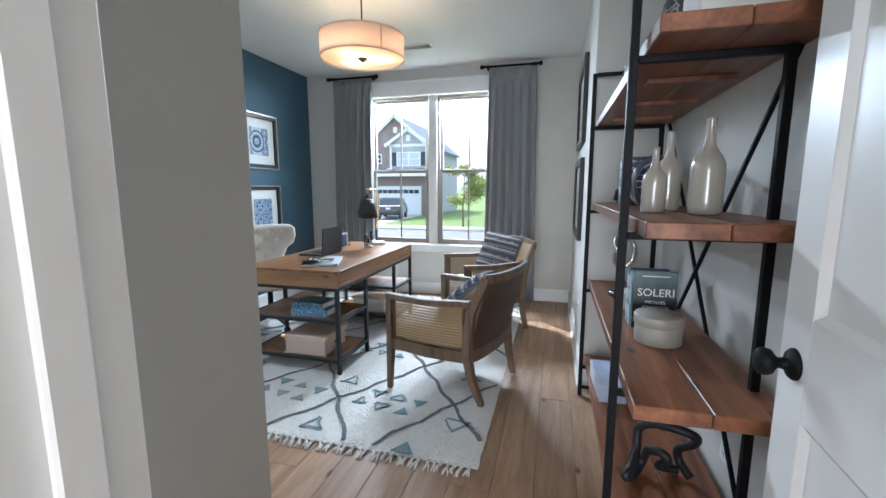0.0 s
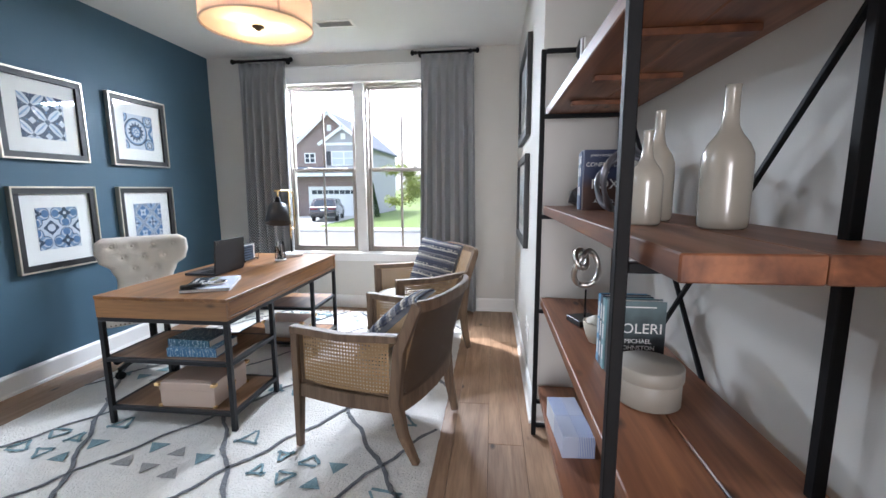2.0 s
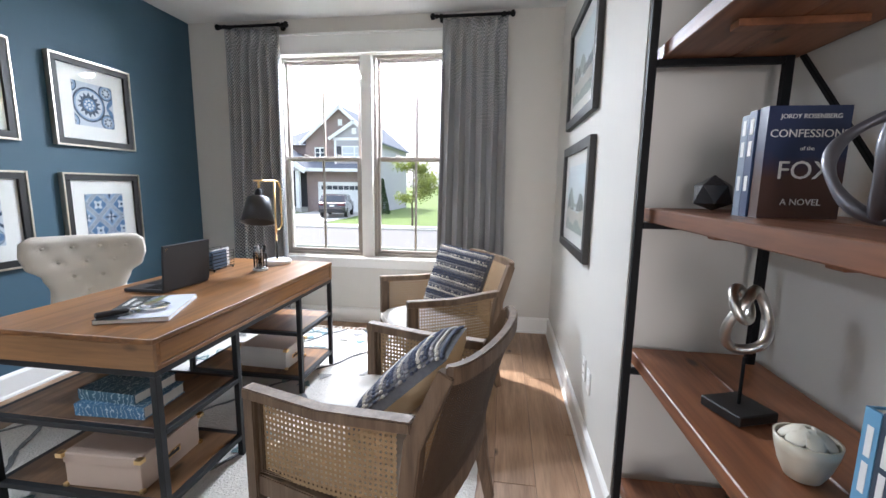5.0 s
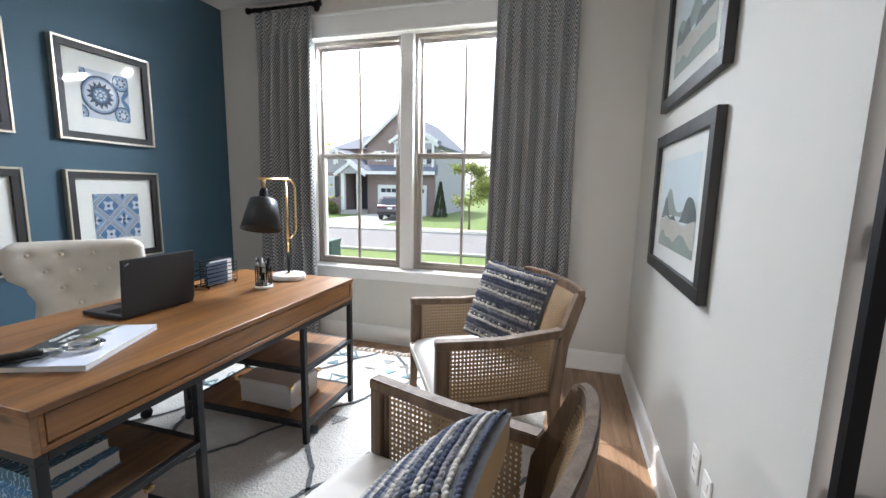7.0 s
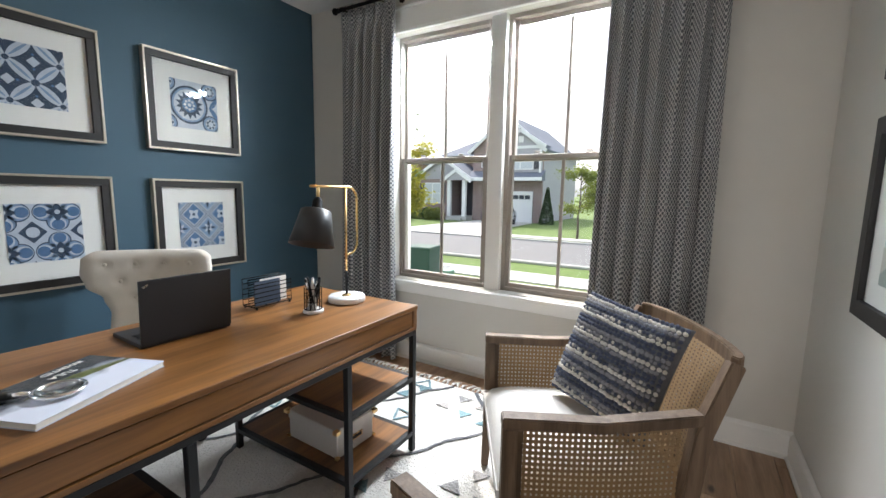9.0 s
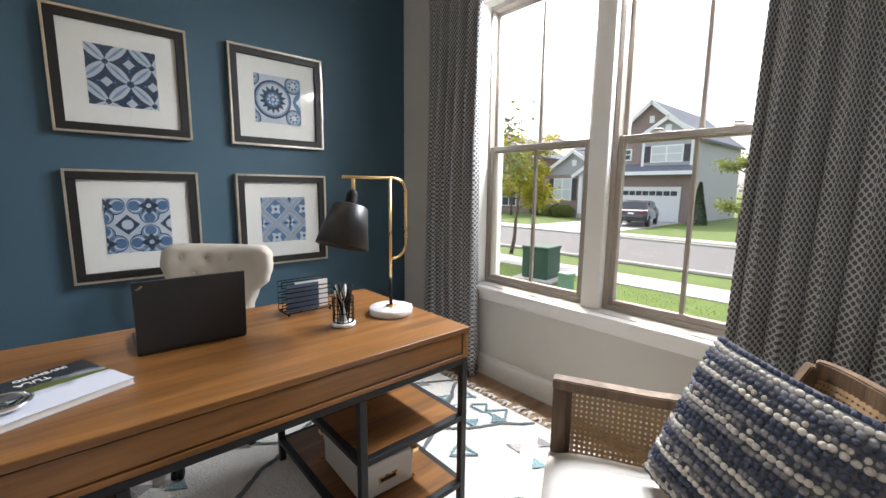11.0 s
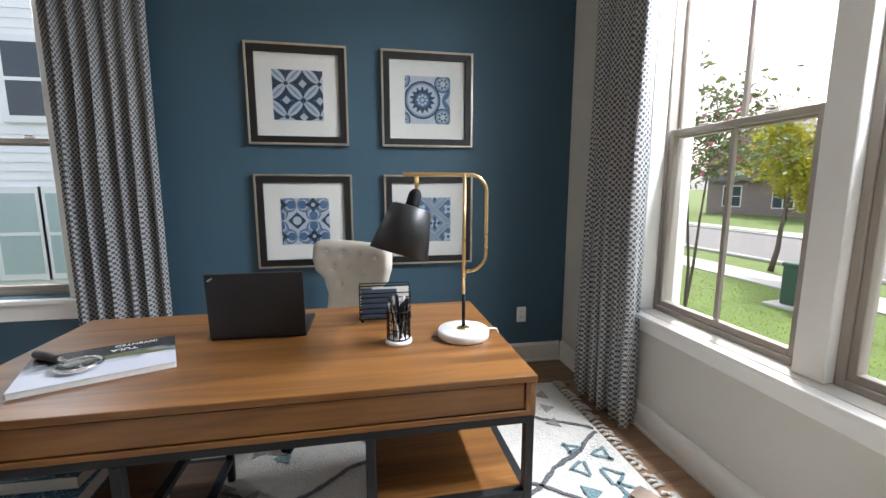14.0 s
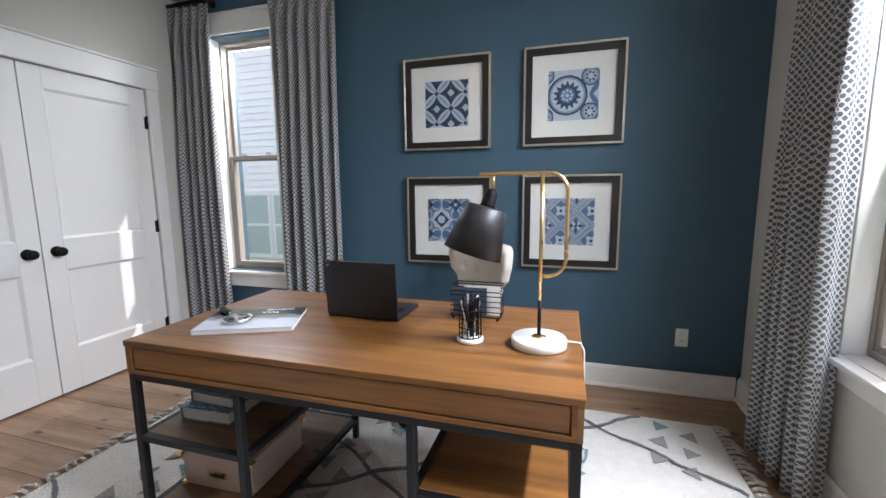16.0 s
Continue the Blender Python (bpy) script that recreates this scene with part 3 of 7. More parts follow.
# ---- curtains ----
def lattice():
    """Off-white cloth with a woven charcoal ogee lattice; the pattern follows the cloth."""
    m = bpy.data.materials.new("lattice_curtain")
    m.use_nodes = True
    n, l = m.node_tree.nodes, m.node_tree.links
    b = n["Principled BSDF"]
    uv = n.new("ShaderNodeUVMap")
    sep = n.new("ShaderNodeSeparateXYZ")
    l.new(uv.outputs[0], sep.inputs[0])

    def calc(op, a, c=None):
        k = n.new("ShaderNodeMath")
        k.operation = op
        for i, v in enumerate((a, c)):
            if v is None:
                continue
            if isinstance(v, (int, float)):
                k.inputs[i].default_value = v
            else:
                l.new(v, k.inputs[i])
        return k.outputs[0]
    u = calc("MULTIPLY", sep.outputs[0], 2 * math.pi / 0.028)
    v = calc("MULTIPLY", sep.outputs[1], 2 * math.pi / 0.031)
    p = calc("ADD", calc("COSINE", u), calc("COSINE", v))
    # each mesh of the lattice holds a dark leaf, notched at its foot
    notch = calc("MULTIPLY", calc("COSINE", calc("MULTIPLY", u, 3.0)), 0.10)
    lean = calc("MULTIPLY", calc("SINE", v), 0.08)
    band = calc("ADD", calc("ABSOLUTE", p), calc("ADD", notch, lean))
    ramp = n.new("ShaderNodeMapRange")
    ramp.inputs["From Min"].default_value, ramp.inputs["From Max"].default_value = 0.40, 0.95
    l.new(band, ramp.inputs[0])
    ink = ramp.outputs[0]
    nz = n.new("ShaderNodeTexNoise")
    nz.inputs["Scale"].default_value, nz.inputs["Detail"].default_value = 700, 2
    l.new(uv.outputs[0], nz.inputs[0])
    mix = n.new("ShaderNodeMix")
    mix.data_type = "RGBA"
    mix.inputs[6].default_value, mix.inputs[7].default_value = (0.52, 0.525, 0.52, 1), (0.088, 0.094, 0.108, 1)
    l.new(ink, mix.inputs[0])
    l.new(mix.outputs[2], b.inputs["Base Color"])
    b.inputs["Roughness"].default_value = 0.9
    b.inputs["Sheen Weight"].default_value = 0.15
    bp = n.new("ShaderNodeBump")
    bp.inputs["Strength"].default_value, bp.inputs["Distance"].default_value = 0.25, 0.001
    l.new(nz.outputs[0], bp.inputs["Height"])
    l.new(bp.outputs[0], b.inputs["Normal"])
    return m


LATTICE = lattice()


def curtain(name, label, w_top, w_bot, h, folds, seed, m):
    """A pleated panel: pinched at the heading, loose folds below. x across, y out, z up."""
    rnd = random.Random(seed)
    nu, nv = folds * 14, 30
    ph = [rnd.uniform(-0.5, 0.5) for _ in range(folds + 2)]
    am = [rnd.uniform(0.55, 1.5) for _ in range(folds + 2)]
    one = bmesh.new()
    uvl = one.loops.layers.uv.new("UVMap")
    grid, us = [], []
    for j in range(nv + 1):
        s = j / nv
        z = h * (1 - s)
        w = w_top + (w_bot - w_top) * s ** 0.8
        amp = 0.022 + 0.030 * min(1, s * 2.2)
        row, uu, prev, acc = [], [], None, 0.0
        for i in range(nu + 1):
            f = i / nu
            k = f * folds
            ki = int(min(k, folds - 1))
            t = k - ki
            drift = ph[ki] * (1 - t) + ph[ki + 1] * t
            a = amp * (am[ki] * (1 - t) + am[ki + 1] * t)
            wave = math.sin(2 * math.pi * (k + 0.16 * drift * s))
            x = (f - 0.5) * w + 0.35 * a * math.sin(4 * math.pi * k + drift) * s
            y = a * (wave + 0.22 * math.sin(4 * math.pi * k + 2 * drift * s)) + 0.008 * math.sin(5 * s + 3 * f)
            if s < 0.05:
                y = a * (abs(math.sin(math.pi * k)) ** 3 * 1.6 - 0.4)
            p = Vector((x, y, z))
            acc += (p - prev).length if prev is not None else 0
            prev = p
            row.append(one.verts.new(p))
            uu.append(acc)
        grid.append(row)
        us.append(uu)
    ref = us[nv // 2]
    for j in range(nv):
        for i in range(nu):
            f = one.faces.new((grid[j][i], grid[j + 1][i], grid[j + 1][i + 1], grid[j][i + 1]))
            f.smooth = True
            for lp, (a, c) in zip(f.loops, ((j, i), (j + 1, i), (j + 1, i + 1), (j, i + 1))):
                lp[uvl].uv = (ref[c], h * (1 - a / nv))
    ob = part(name, one, LATTICE)
    ob.matrix_basis = m
    sol = ob.modifiers.new("thickness", "SOLIDIFY")
    sol.thickness = 0.003
    return tagged(ob, label, "curtain", "window curtains")


def rod(a, b, wall, label):
    """A short black rod with ball finials on two brackets; wall: from the rod to the wall."""
    a, b, w = Vector(a), Vector(b), Vector(wall)
    d = (b - a).normalized()
    ob = thing("curtain_rod", label, "curtain rod", Matrix.Translation(a), "short curtain rods")
    e = b - a
    part("pole", tube([(0, 0, 0), e], 0.0125, 14), BLACK, ob, "", True)
    turn = d.to_track_quat("Z", "Y").to_matrix().to_4x4()
    fin = [(0.0135, -0.012), (0.019, -0.008), (0.019, 0.0), (0.013, 0.004), (0.012, 0.010), (0.023, 0.018), (0.027, 0.030), (0.023, 0.042), (0.010, 0.050)]
    part("finial", lathe(fin, 20), BLACK, ob, "", True, Matrix.Translation(e) @ turn)
    part("finial", lathe(fin, 20), BLACK, ob, "", True, turn @ Matrix.Rotation(math.pi, 4, "X"))
    for k in (0.07, 0.93):
        p = e * k
        bm = bar(p, p + w * 0.97, 0.014, 0.014)
        tube([p + d * -0.012, p + d * 0.012], 0.019, 14, bm)
        part("bracket", bm, BLACK, ob)
        pl = lathe([(0.026, 0), (0.026, 0.006), (0.018, 0.009)], 18)
        part("rosette", pl, BLACK, ob, "", False, Matrix.Translation(p + w) @ (-w).to_track_quat("Z", "Y").to_matrix().to_4x4())
    for i in range(7):
        p = e * (0.14 + 0.12 * i)
        s = d.cross(Vector((0, 0, 1)))
        ring = [p + (s * math.cos(q * math.pi / 8) + Vector((0, 0, 1)) * math.sin(q * math.pi / 8)) * 0.019 - Vector((0, 0, 0.005)) for q in range(16)]
        part("ring", tube(ring, 0.002, 6, closed=True), BLACK, ob)


RY = Y1 - 0.085
rod((-2.64, RY, 2.725), (-2.035, RY, 2.725), (0, 0.085, 0), "short black curtain rod with round finials")
rod((-0.655, RY, 2.735), (-0.05, RY, 2.735), (0, 0.085, 0), "short black curtain rod with round finials")
rod((X0 + 0.085, 1.17, 2.735), (X0 + 0.085, 1.68, 2.735), (-0.085, 0, 0), "short black curtain rod with round finials")
rod((X0 + 0.085, 2.20, 2.735), (X0 + 0.085, 2.77, 2.735), (-0.085, 0, 0), "short black curtain rod with round finials")
CL = "grey and white lattice-patterned pleated curtain, floor length"
curtain("curtain", CL, 0.53, 0.57, 2.695, 6, 3, pose(-2.335, RY, 0.012))
curtain("curtain", CL, 0.54, 0.60, 2.705, 6, 8, pose(-0.325, RY, 0.012))
curtain("curtain", CL, 0.47, 0.52, 2.705, 6, 5, pose(X0 + 0.085, 1.445, 0.012, 0, 0, 90))
curtain("curtain", CL, 0.54, 0.50, 2.705, 6, 12, pose(X0 + 0.085, 2.490, 0.012, 0, 0, 90))


# ---- rug ----
def pile(name, base, scale=95.0):
    m = mat(name, base, 0.95, var=0.14, scale=26, bump=0.25, bscale=scale)
    m.node_tree.nodes["Bump"].inputs["Distance"].default_value = 0.014
    m.node_tree.nodes["Principled BSDF"].inputs["Sheen Weight"].default_value = 0.3
    return m


IVORY = pile("ivory_pile", (0.74, 0.71, 0.66))
GREY_PILE, TEAL_PILE, SLATE_PILE = pile("grey_pile", (0.30, 0.29, 0.28)), pile("teal_pile", (0.16, 0.27, 0.30)), pile("charcoal_pile", (0.115, 0.12, 0.13))
RX, RYY = (-2.66, -0.12), (2.13, 5.13)
rug = thing("rug", "ivory shag rug with charcoal diamond lines and fringe", "rug")
one = bmesh.new()
nx, ny = 120, 140
vs = [[one.verts.new((RX[0] + (RX[1] - RX[0]) * i / nx + (0.006 * noise.noise((j * 0.3, 0, 0)) if i in (0, nx) else 0), RYY[0] + (RYY[1] - RYY[0]) * j / ny,
      (0.004 if i in (0, nx) or j in (0, ny) else 0.016) + 0.003 * noise.noise((i * 0.7, j * 0.7, 0)))) for i in range(nx + 1)] for j in range(ny + 1)]
for j in range(ny):
    for i in range(nx):
        one.faces.new((vs[j][i], vs[j][i + 1], vs[j + 1][i + 1], vs[j + 1][i]))
part("rug_field", one, IVORY, rug, "", True)


def rug_z(x, y):
    return 0.0195


def tuft_line(a, b, w, seed, material=SLATE_PILE):
    """A hand-tufted line with uneven edges, a few millimetres proud of the pile."""
    rnd = random.Random(seed)
    a, b = Vector((*a, 0)), Vector((*b, 0))
    n = max(3, int((b - a).length / 0.03))
    d = (b - a).normalized()
    s = Vector((-d.y, d.x, 0))
    one = bmesh.new()
    L, R = [], []
    for i in range(n + 1):
        p = a + (b - a) * i / n + s * (0.010 * math.sin(i * 0.55 + seed) + rnd.uniform(-0.004, 0.004))
        k = w * rnd.uniform(0.75, 1.2) / 2
        L.append(one.verts.new(p + s * k + Vector((0, 0, rug_z(0, 0) + 0.001))))
        R.append(one.verts.new(p - s * k + Vector((0, 0, rug_z(0, 0) + 0.001))))
    for i in range(n):
        one.faces.new((L[i], R[i], R[i + 1], L[i + 1]))
    bmesh.ops.recalc_face_normals(one, faces=one.faces[:])
    r = bmesh.ops.extrude_face_region(one, geom=one.faces[:])
    for v in [g for g in r["geom"] if isinstance(g, bmesh.types.BMVert)]:
        v.co.z += 0.003
    bmesh.ops.recalc_face_normals(one, faces=one.faces[:])
    return part("tufted_line", one, material, rug)


def triangle(x, y, size, turn, material, hollow=False):
    c = [Vector((math.cos(radians(turn + k)) * size, math.sin(radians(turn + k)) * size * 0.8, 0)) + Vector((x, y, 0)) for k in (90, 215, 325)]
    if hollow:
        for q in range(3):
            tuft_line(c[q][:2], c[(q + 1) % 3][:2], 0.014, q + int(x * 100), material)
        return
    part("tufted_triangle", prism([tuple(p[:2]) for p in c], 0.0203, 0.0235), material, rug)


# a lattice of long diamonds, wide in the walking direction
def clip_line(px, py, ang, seed, w=0.020):
    d = Vector((math.cos(radians(ang)), math.sin(radians(ang))))
    lo, hi = -9, 9
    for p0, dv, a0, a1 in ((px, d.x, RX[0] + 0.03, RX[1] - 0.03), (py, d.y, RYY[0] + 0.03, RYY[1] - 0.03)):
        t0, t1 = sorted(((a0 - p0) / dv, (a1 - p0) / dv))
        lo, hi = max(lo, t0), min(hi, t1)
    if hi - lo > 0.1:
        tuft_line((px + d.x * lo, py + d.y * lo), (px + d.x * hi, py + d.y * hi), w, seed)


for i in range(-3, 4):
    clip_line(-0.61 + 0.81 * i, 3.0, -55.5, 10 + i, 0.022)
for i in range(-3, 6):
    clip_line(-0.15 - 0.66 * i, 3.0, 57.0, 30 + i, 0.017)
rr = random.Random(4)
for cx, cy, kind in ((-0.80, 2.56, 3), (-1.50, 2.55, 2), (-2.15, 2.60, 3), (-1.80, 3.30, 2), (-1.12, 3.35, 3), (-2.35, 3.45, 2), (-0.48, 3.62, 3), (-1.45, 4.10, 2), (-0.80, 4.25, 2), (-2.10, 4.30, 3), (-1.80, 4.90, 3), (-1.20, 4.85, 2), (-2.40, 4.85, 2)):
    for k in range(6):
        size = rr.uniform(0.055, 0.066)
        solid = kind == 2 or k % 3 == 2
        triangle(cx + (k % 3 - 1) * 0.150 + (k // 3) * 0.07, cy + (k // 3) * 0.125 - (k % 3) * 0.03, size, 180 if k % 2 else 0, rr.choice((GREY_PILE, TEAL_PILE, GREY_PILE)) if kind == 2 else TEAL_PILE, not solid)
for cx, cy in ((-1.087, 2.25), (-1.139, 2.80), (-0.30, 2.45), (-0.33, 3.05), (-2.45, 2.25), (-1.95, 2.85), (-0.45, 4.75), (-1.50, 4.62), (-2.42, 4.05), (-1.62, 5.02)):
    triangle(cx, cy, 0.085, rr.choice((0, 180)), TEAL_PILE, True)
triangle(-0.515, 2.17, 0.075, 0, TEAL_PILE)
for edge, sgn in ((RYY[0], -1), (RYY[1], 1)):
    one = bmesh.new()
    x = RX[0] + 0.02
    while x < RX[1] - 0.01:
        tip = rr.uniform(-0.02, 0.02)
        length = rr.uniform(0.055, 0.085)
        tube([(x, edge, 0.010), (x + tip * 0.3, edge + sgn * 0.022, 0.014)], 0.008, 6, one, radii=[0.007, 0.009])
        for q in range(4):
            sp = rr.uniform(-0.02, 0.02)
            tube([(x + tip * 0.3, edge + sgn * 0.02, 0.013), (x + tip + sp * 0.5, edge + sgn * length * 0.6, 0.011), (x + tip + sp, edge + sgn * length, 0.004)], 0.004, 5, one, radii=[0.005, 0.005, 0.002])
        x += rr.uniform(0.032, 0.044)
    tagged(part("fringe", one, IVORY, rug, "knotted ivory fringe", True), kind="stuff")

# ---- desk ----
DX0, DX1, DY0, DY1 = -2.035, -1.245, 2.845, 4.395
Z0 = 0.018
desk = thing("desk", "brown wood writing desk on black steel shelf pedestals", "desk")
part("top", box(DX0, DX1, DY0, DY1, 0.757, 0.778, 0.002), DESK, desk)
part("apron", box(DX0 + 0.018, DX1 - 0.022, DY0 + 0.012, DY1 - 0.012, 0.663, 0.757), DESK, desk)
part("end_panel", box(DX0 + 0.003, DX1 - 0.003, DY0 + 0.003, DY0 + 0.019, 0.656, 0.7565, 0.001), DESK_END, desk)
part("end_panel", box(DX0 + 0.003, DX1 - 0.003, DY1 - 0.019, DY1 - 0.003, 0.656, 0.7565, 0.001), DESK_END, desk)
for x0, x1 in ((DX1 - 0.022, DX1 - 0.003), (DX0 + 0.003, DX0 + 0.018)):
    part("lower_rail", box(x0, x1, DY0 + 0.019, DY1 - 0.019, 0.656, 0.672, 0.001), DESK, desk)
    part("drawer_front", box(x0 + 0.002, x1 - 0.003, DY0 + 0.036, DY1 - 0.036, 0.677, 0.753, 0.0015), DESK, desk)
    part("stile", box(x0, x1, DY0 + 0.019, DY0 + 0.032, 0.672, 0.7565, 0.001), DESK, desk)
    part("stile", box(x0, x1, DY1 - 0.032, DY1 - 0.019, 0.672, 0.7565, 0.001), DESK, desk)
LX = (DX0 + 0.018, DX1 - 0.018)
LYS = (DY0 + 0.018, 3.315, 3.925, DY1 - 0.018)
IRON = mat("charcoal_steel", (0.014, 0.015, 0.017), 0.5, 0.3, var=0.15, bump=0.04)
q = 0.0135
for x in LX:
    for y in LYS:
        part("leg", box(x - q, x + q, y - q, y + q, Z0, 0.632, 0.002), IRON, desk)
bm = box(LX[0] - q, LX[1] + q, LYS[0] - q, LYS[0] + q, 0.632, 0.656, 0.002)
box(LX[0] - q, LX[1] + q, LYS[3] - q, LYS[3] + q, 0.632, 0.656, 0.002, bm)
for x in LX:
    box(x - q, x + q, LYS[0] + q, LYS[3] - q, 0.632, 0.656, 0.002, bm)
part("top_frame", bm, IRON, desk)
# darker, greyer brown for the near pedestal's boards; the far ones use DESK
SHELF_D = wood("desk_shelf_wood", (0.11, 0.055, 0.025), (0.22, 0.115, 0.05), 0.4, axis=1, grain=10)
for ya, yb in ((LYS[0], LYS[1]), (LYS[2], LYS[3])):
    for z in (0.395, 0.105):
        bm = box(LX[0] + q, LX[1] - q, ya - q, ya + q, z, z + 0.022, 0.001)
        box(LX[0] + q, LX[1] - q, yb - q, yb + q, z, z + 0.022, 0.001, bm)
        box(LX[0] - q, LX[0] + q, ya + q, yb - q, z, z + 0.022, 0.001, bm)
        box(LX[1] - q, LX[1] + q, ya + q, yb - q, z, z + 0.022, 0.001, bm)
        part("shelf_frame", bm, IRON, desk)
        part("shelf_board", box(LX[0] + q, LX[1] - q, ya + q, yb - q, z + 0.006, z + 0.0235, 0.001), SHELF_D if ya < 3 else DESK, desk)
SHZ = {"mid": 0.4185, "low": 0.1285}


# ---- boxes, books under the desk ----
def storage_box(m, w, d, h, material, label, slot=True):
    ob = thing("storage_box", label, "box", m)
    part("body", box(-w / 2 + 0.004, w / 2 - 0.004, -d / 2 + 0.004, d / 2 - 0.004, 0, h - 0.03, 0.003), material, ob)
    part("lid", box(-w / 2, w / 2, -d / 2, d / 2, h - 0.045, h, 0.004), material, ob)
    for sx in (-1, 1):
        for sy in (-1, 1):
            bm = box(sx * w / 2 - 0.014, sx * w / 2 + 0.014, sy * d / 2 - 0.014, sy * d / 2 + 0.014, h - 0.016, h + 0.0012, 0.001)
            part("brass_corner", bm, BRASS, ob, "brass corner cap")
            part("brass_corner", box(sx * (w / 2 - 0.004) - 0.009, sx * (w / 2 - 0.004) + 0.009, sy * (d / 2 - 0.004) - 0.009, sy * (d / 2 - 0.004) + 0.009, 0, 0.014, 0.001), BRASS, ob, "brass corner cap")
    for sx in (-1, 1):
        x = sx * (w / 2 - 0.004)
        fr = box(x - 0.003, x + 0.003, -0.042, 0.042, h * 0.42 - 0.014, h * 0.42 + 0.014, 0.001)
        part("label_holder", fr, BRASS, ob, "brass label holder")
        part("grip_slot", box(x - 0.0036, x + 0.0036, -0.034, 0.034, h * 0.42 - 0.008, h * 0.42 + 0.008), SLOT, ob)
    return ob


BLUSH = mat("blush_board", (0.50, 0.385, 0.31), 0.6, var=0.04, bump=0.08, bscale=400)
PALE = mat("pale_grey_board", (0.62, 0.60, 0.57), 0.6, var=0.03, bump=0.08, bscale=400)
storage_box(pose(-1.56, 3.045, SHZ["low"] + 0.001, 0, 0, 2), 0.335, 0.33, 0.145, BLUSH, "blush storage box with brass corners on the shelf")
storage_box(pose(-1.565, 4.12, SHZ["low"] + 0.001, 0, 0, -2), 0.34, 0.24, 0.14, PALE, "pale grey storage box with brass corners")
PAPER = mat("paper", (0.74, 0.72, 0.66), 0.9, var=0.05, scale=3, bump=0.3, bscale=40, stretch=(1, 1, 40))


def book(m, w, d, t, cover, label, name="book", cat="book"):
    """Lying flat: spine at y -d/2, x along the spine, z up."""
    ob = thing(name, label, cat, m)
    bm = prism([(-d / 2 - 0.002, 0), (d / 2, 0), (d / 2, 0.003), (-d / 2 + 0.003, 0.003), (-d / 2 + 0.003, t - 0.003), (d / 2, t - 0.003), (d / 2, t), (-d / 2 - 0.002, t)], -w / 2, w / 2)
    bm.transform(Matrix(((0, 0, 1, 0), (1, 0, 0, 0), (0, 1, 0, 0), (0, 0, 0, 1))))
    part("cover", bm, cover, ob)
    part("page_block", box(-w / 2 + 0.004, w / 2 - 0.004, -d / 2 + 0.003, d / 2 - 0.004, 0.003, t - 0.003), PAPER, ob, "cream page block")
    return ob


def blotch(name, a, c, scale, rough=0.5):
    """Printed pattern of two inks in swirls."""
    m = mat(name, a, rough, bump=0)
    n, l = m.node_tree.nodes, m.node_tree.links
    w = n.new("ShaderNodeTexWave")
    w.inputs["Scale"].default_value, w.inputs["Distortion"].default_value, w.inputs["Detail Scale"].default_value = scale, 9, 2.5
    l.new(n["Mapping"].outputs[0], w.inputs[0])
    x = n.new("ShaderNodeMix")
    x.data_type = "RGBA"
    x.inputs[6].default_value, x.inputs[7].default_value = (*a, 1), (*c, 1)
    p = n.new("ShaderNodeMath")
    p.operation = "GREATER_THAN"
    p.inputs[1].default_value = 0.95
    l.new(w.outputs["Fac"], p.inputs[0])
    l.new(p.outputs[0], x.inputs[0])
    l.new(x.outputs[2], n["Principled BSDF"].inputs["Base Color"])
    return m


TEALBOOK = blotch("teal_marbled_cover", (0.035, 0.11, 0.17), (0.45, 0.58, 0.62), 14)
BLUEBOOK = blotch("blue_marbled_cover", (0.06, 0.17, 0.30), (0.50, 0.62, 0.70), 16)
b1 = book(pose(-1.53, 3.02, SHZ["mid"] + 0.001, 0, 0, 3), 0.29, 0.22, 0.05, BLUEBOOK, "thick blue and white patterned hardback book", "book", "book")
b2 = book(pose(-1.55, 3.03, SHZ["mid"] + 0.052, 0, 0, -2), 0.26, 0.20, 0.042, TEALBOOK, "teal patterned hardback book on another book", "book", "book")


# ---- cane armchairs ----
def sweep(points, w, h, up=(0, 0, 1), bm=None, taper=None):
    """A bar of rectangular section along points; w across, h along up."""
    one = bmesh.new()
    pts = [Vector(p) for p in points]
    rings = []
    for i, p in enumerate(pts):
        d = (pts[min(i + 1, len(pts) - 1)] - pts[max(i - 1, 0)]).normalized()
        s = d.cross(Vector(up)).normalized()
        u = s.cross(d).normalized()
        k = taper[i] if taper else 1.0
        rings.append([one.verts.new(p + s * a * w * k / 2 + u * c * h * k / 2) for a, c in ((-1, -1), (1, -1), (1, 1), (-1, 1))])
    for a, c in zip(rings, rings[1:]):
        for k in range(4):
            one.faces.new((a[k], a[(k + 1) % 4], c[(k + 1) % 4], c[k]))
    one.faces.new(rings[0][::-1])
    one.faces.new(rings[-1])
    bmesh.ops.recalc_face_normals(one, faces=one.faces[:])
    bmesh.ops.bevel(one, geom=[e for e in one.edges if e.calc_face_angle(0) > 0.6], offset=0.004, segments=2, affect="EDGES")
    return join(bm, one)


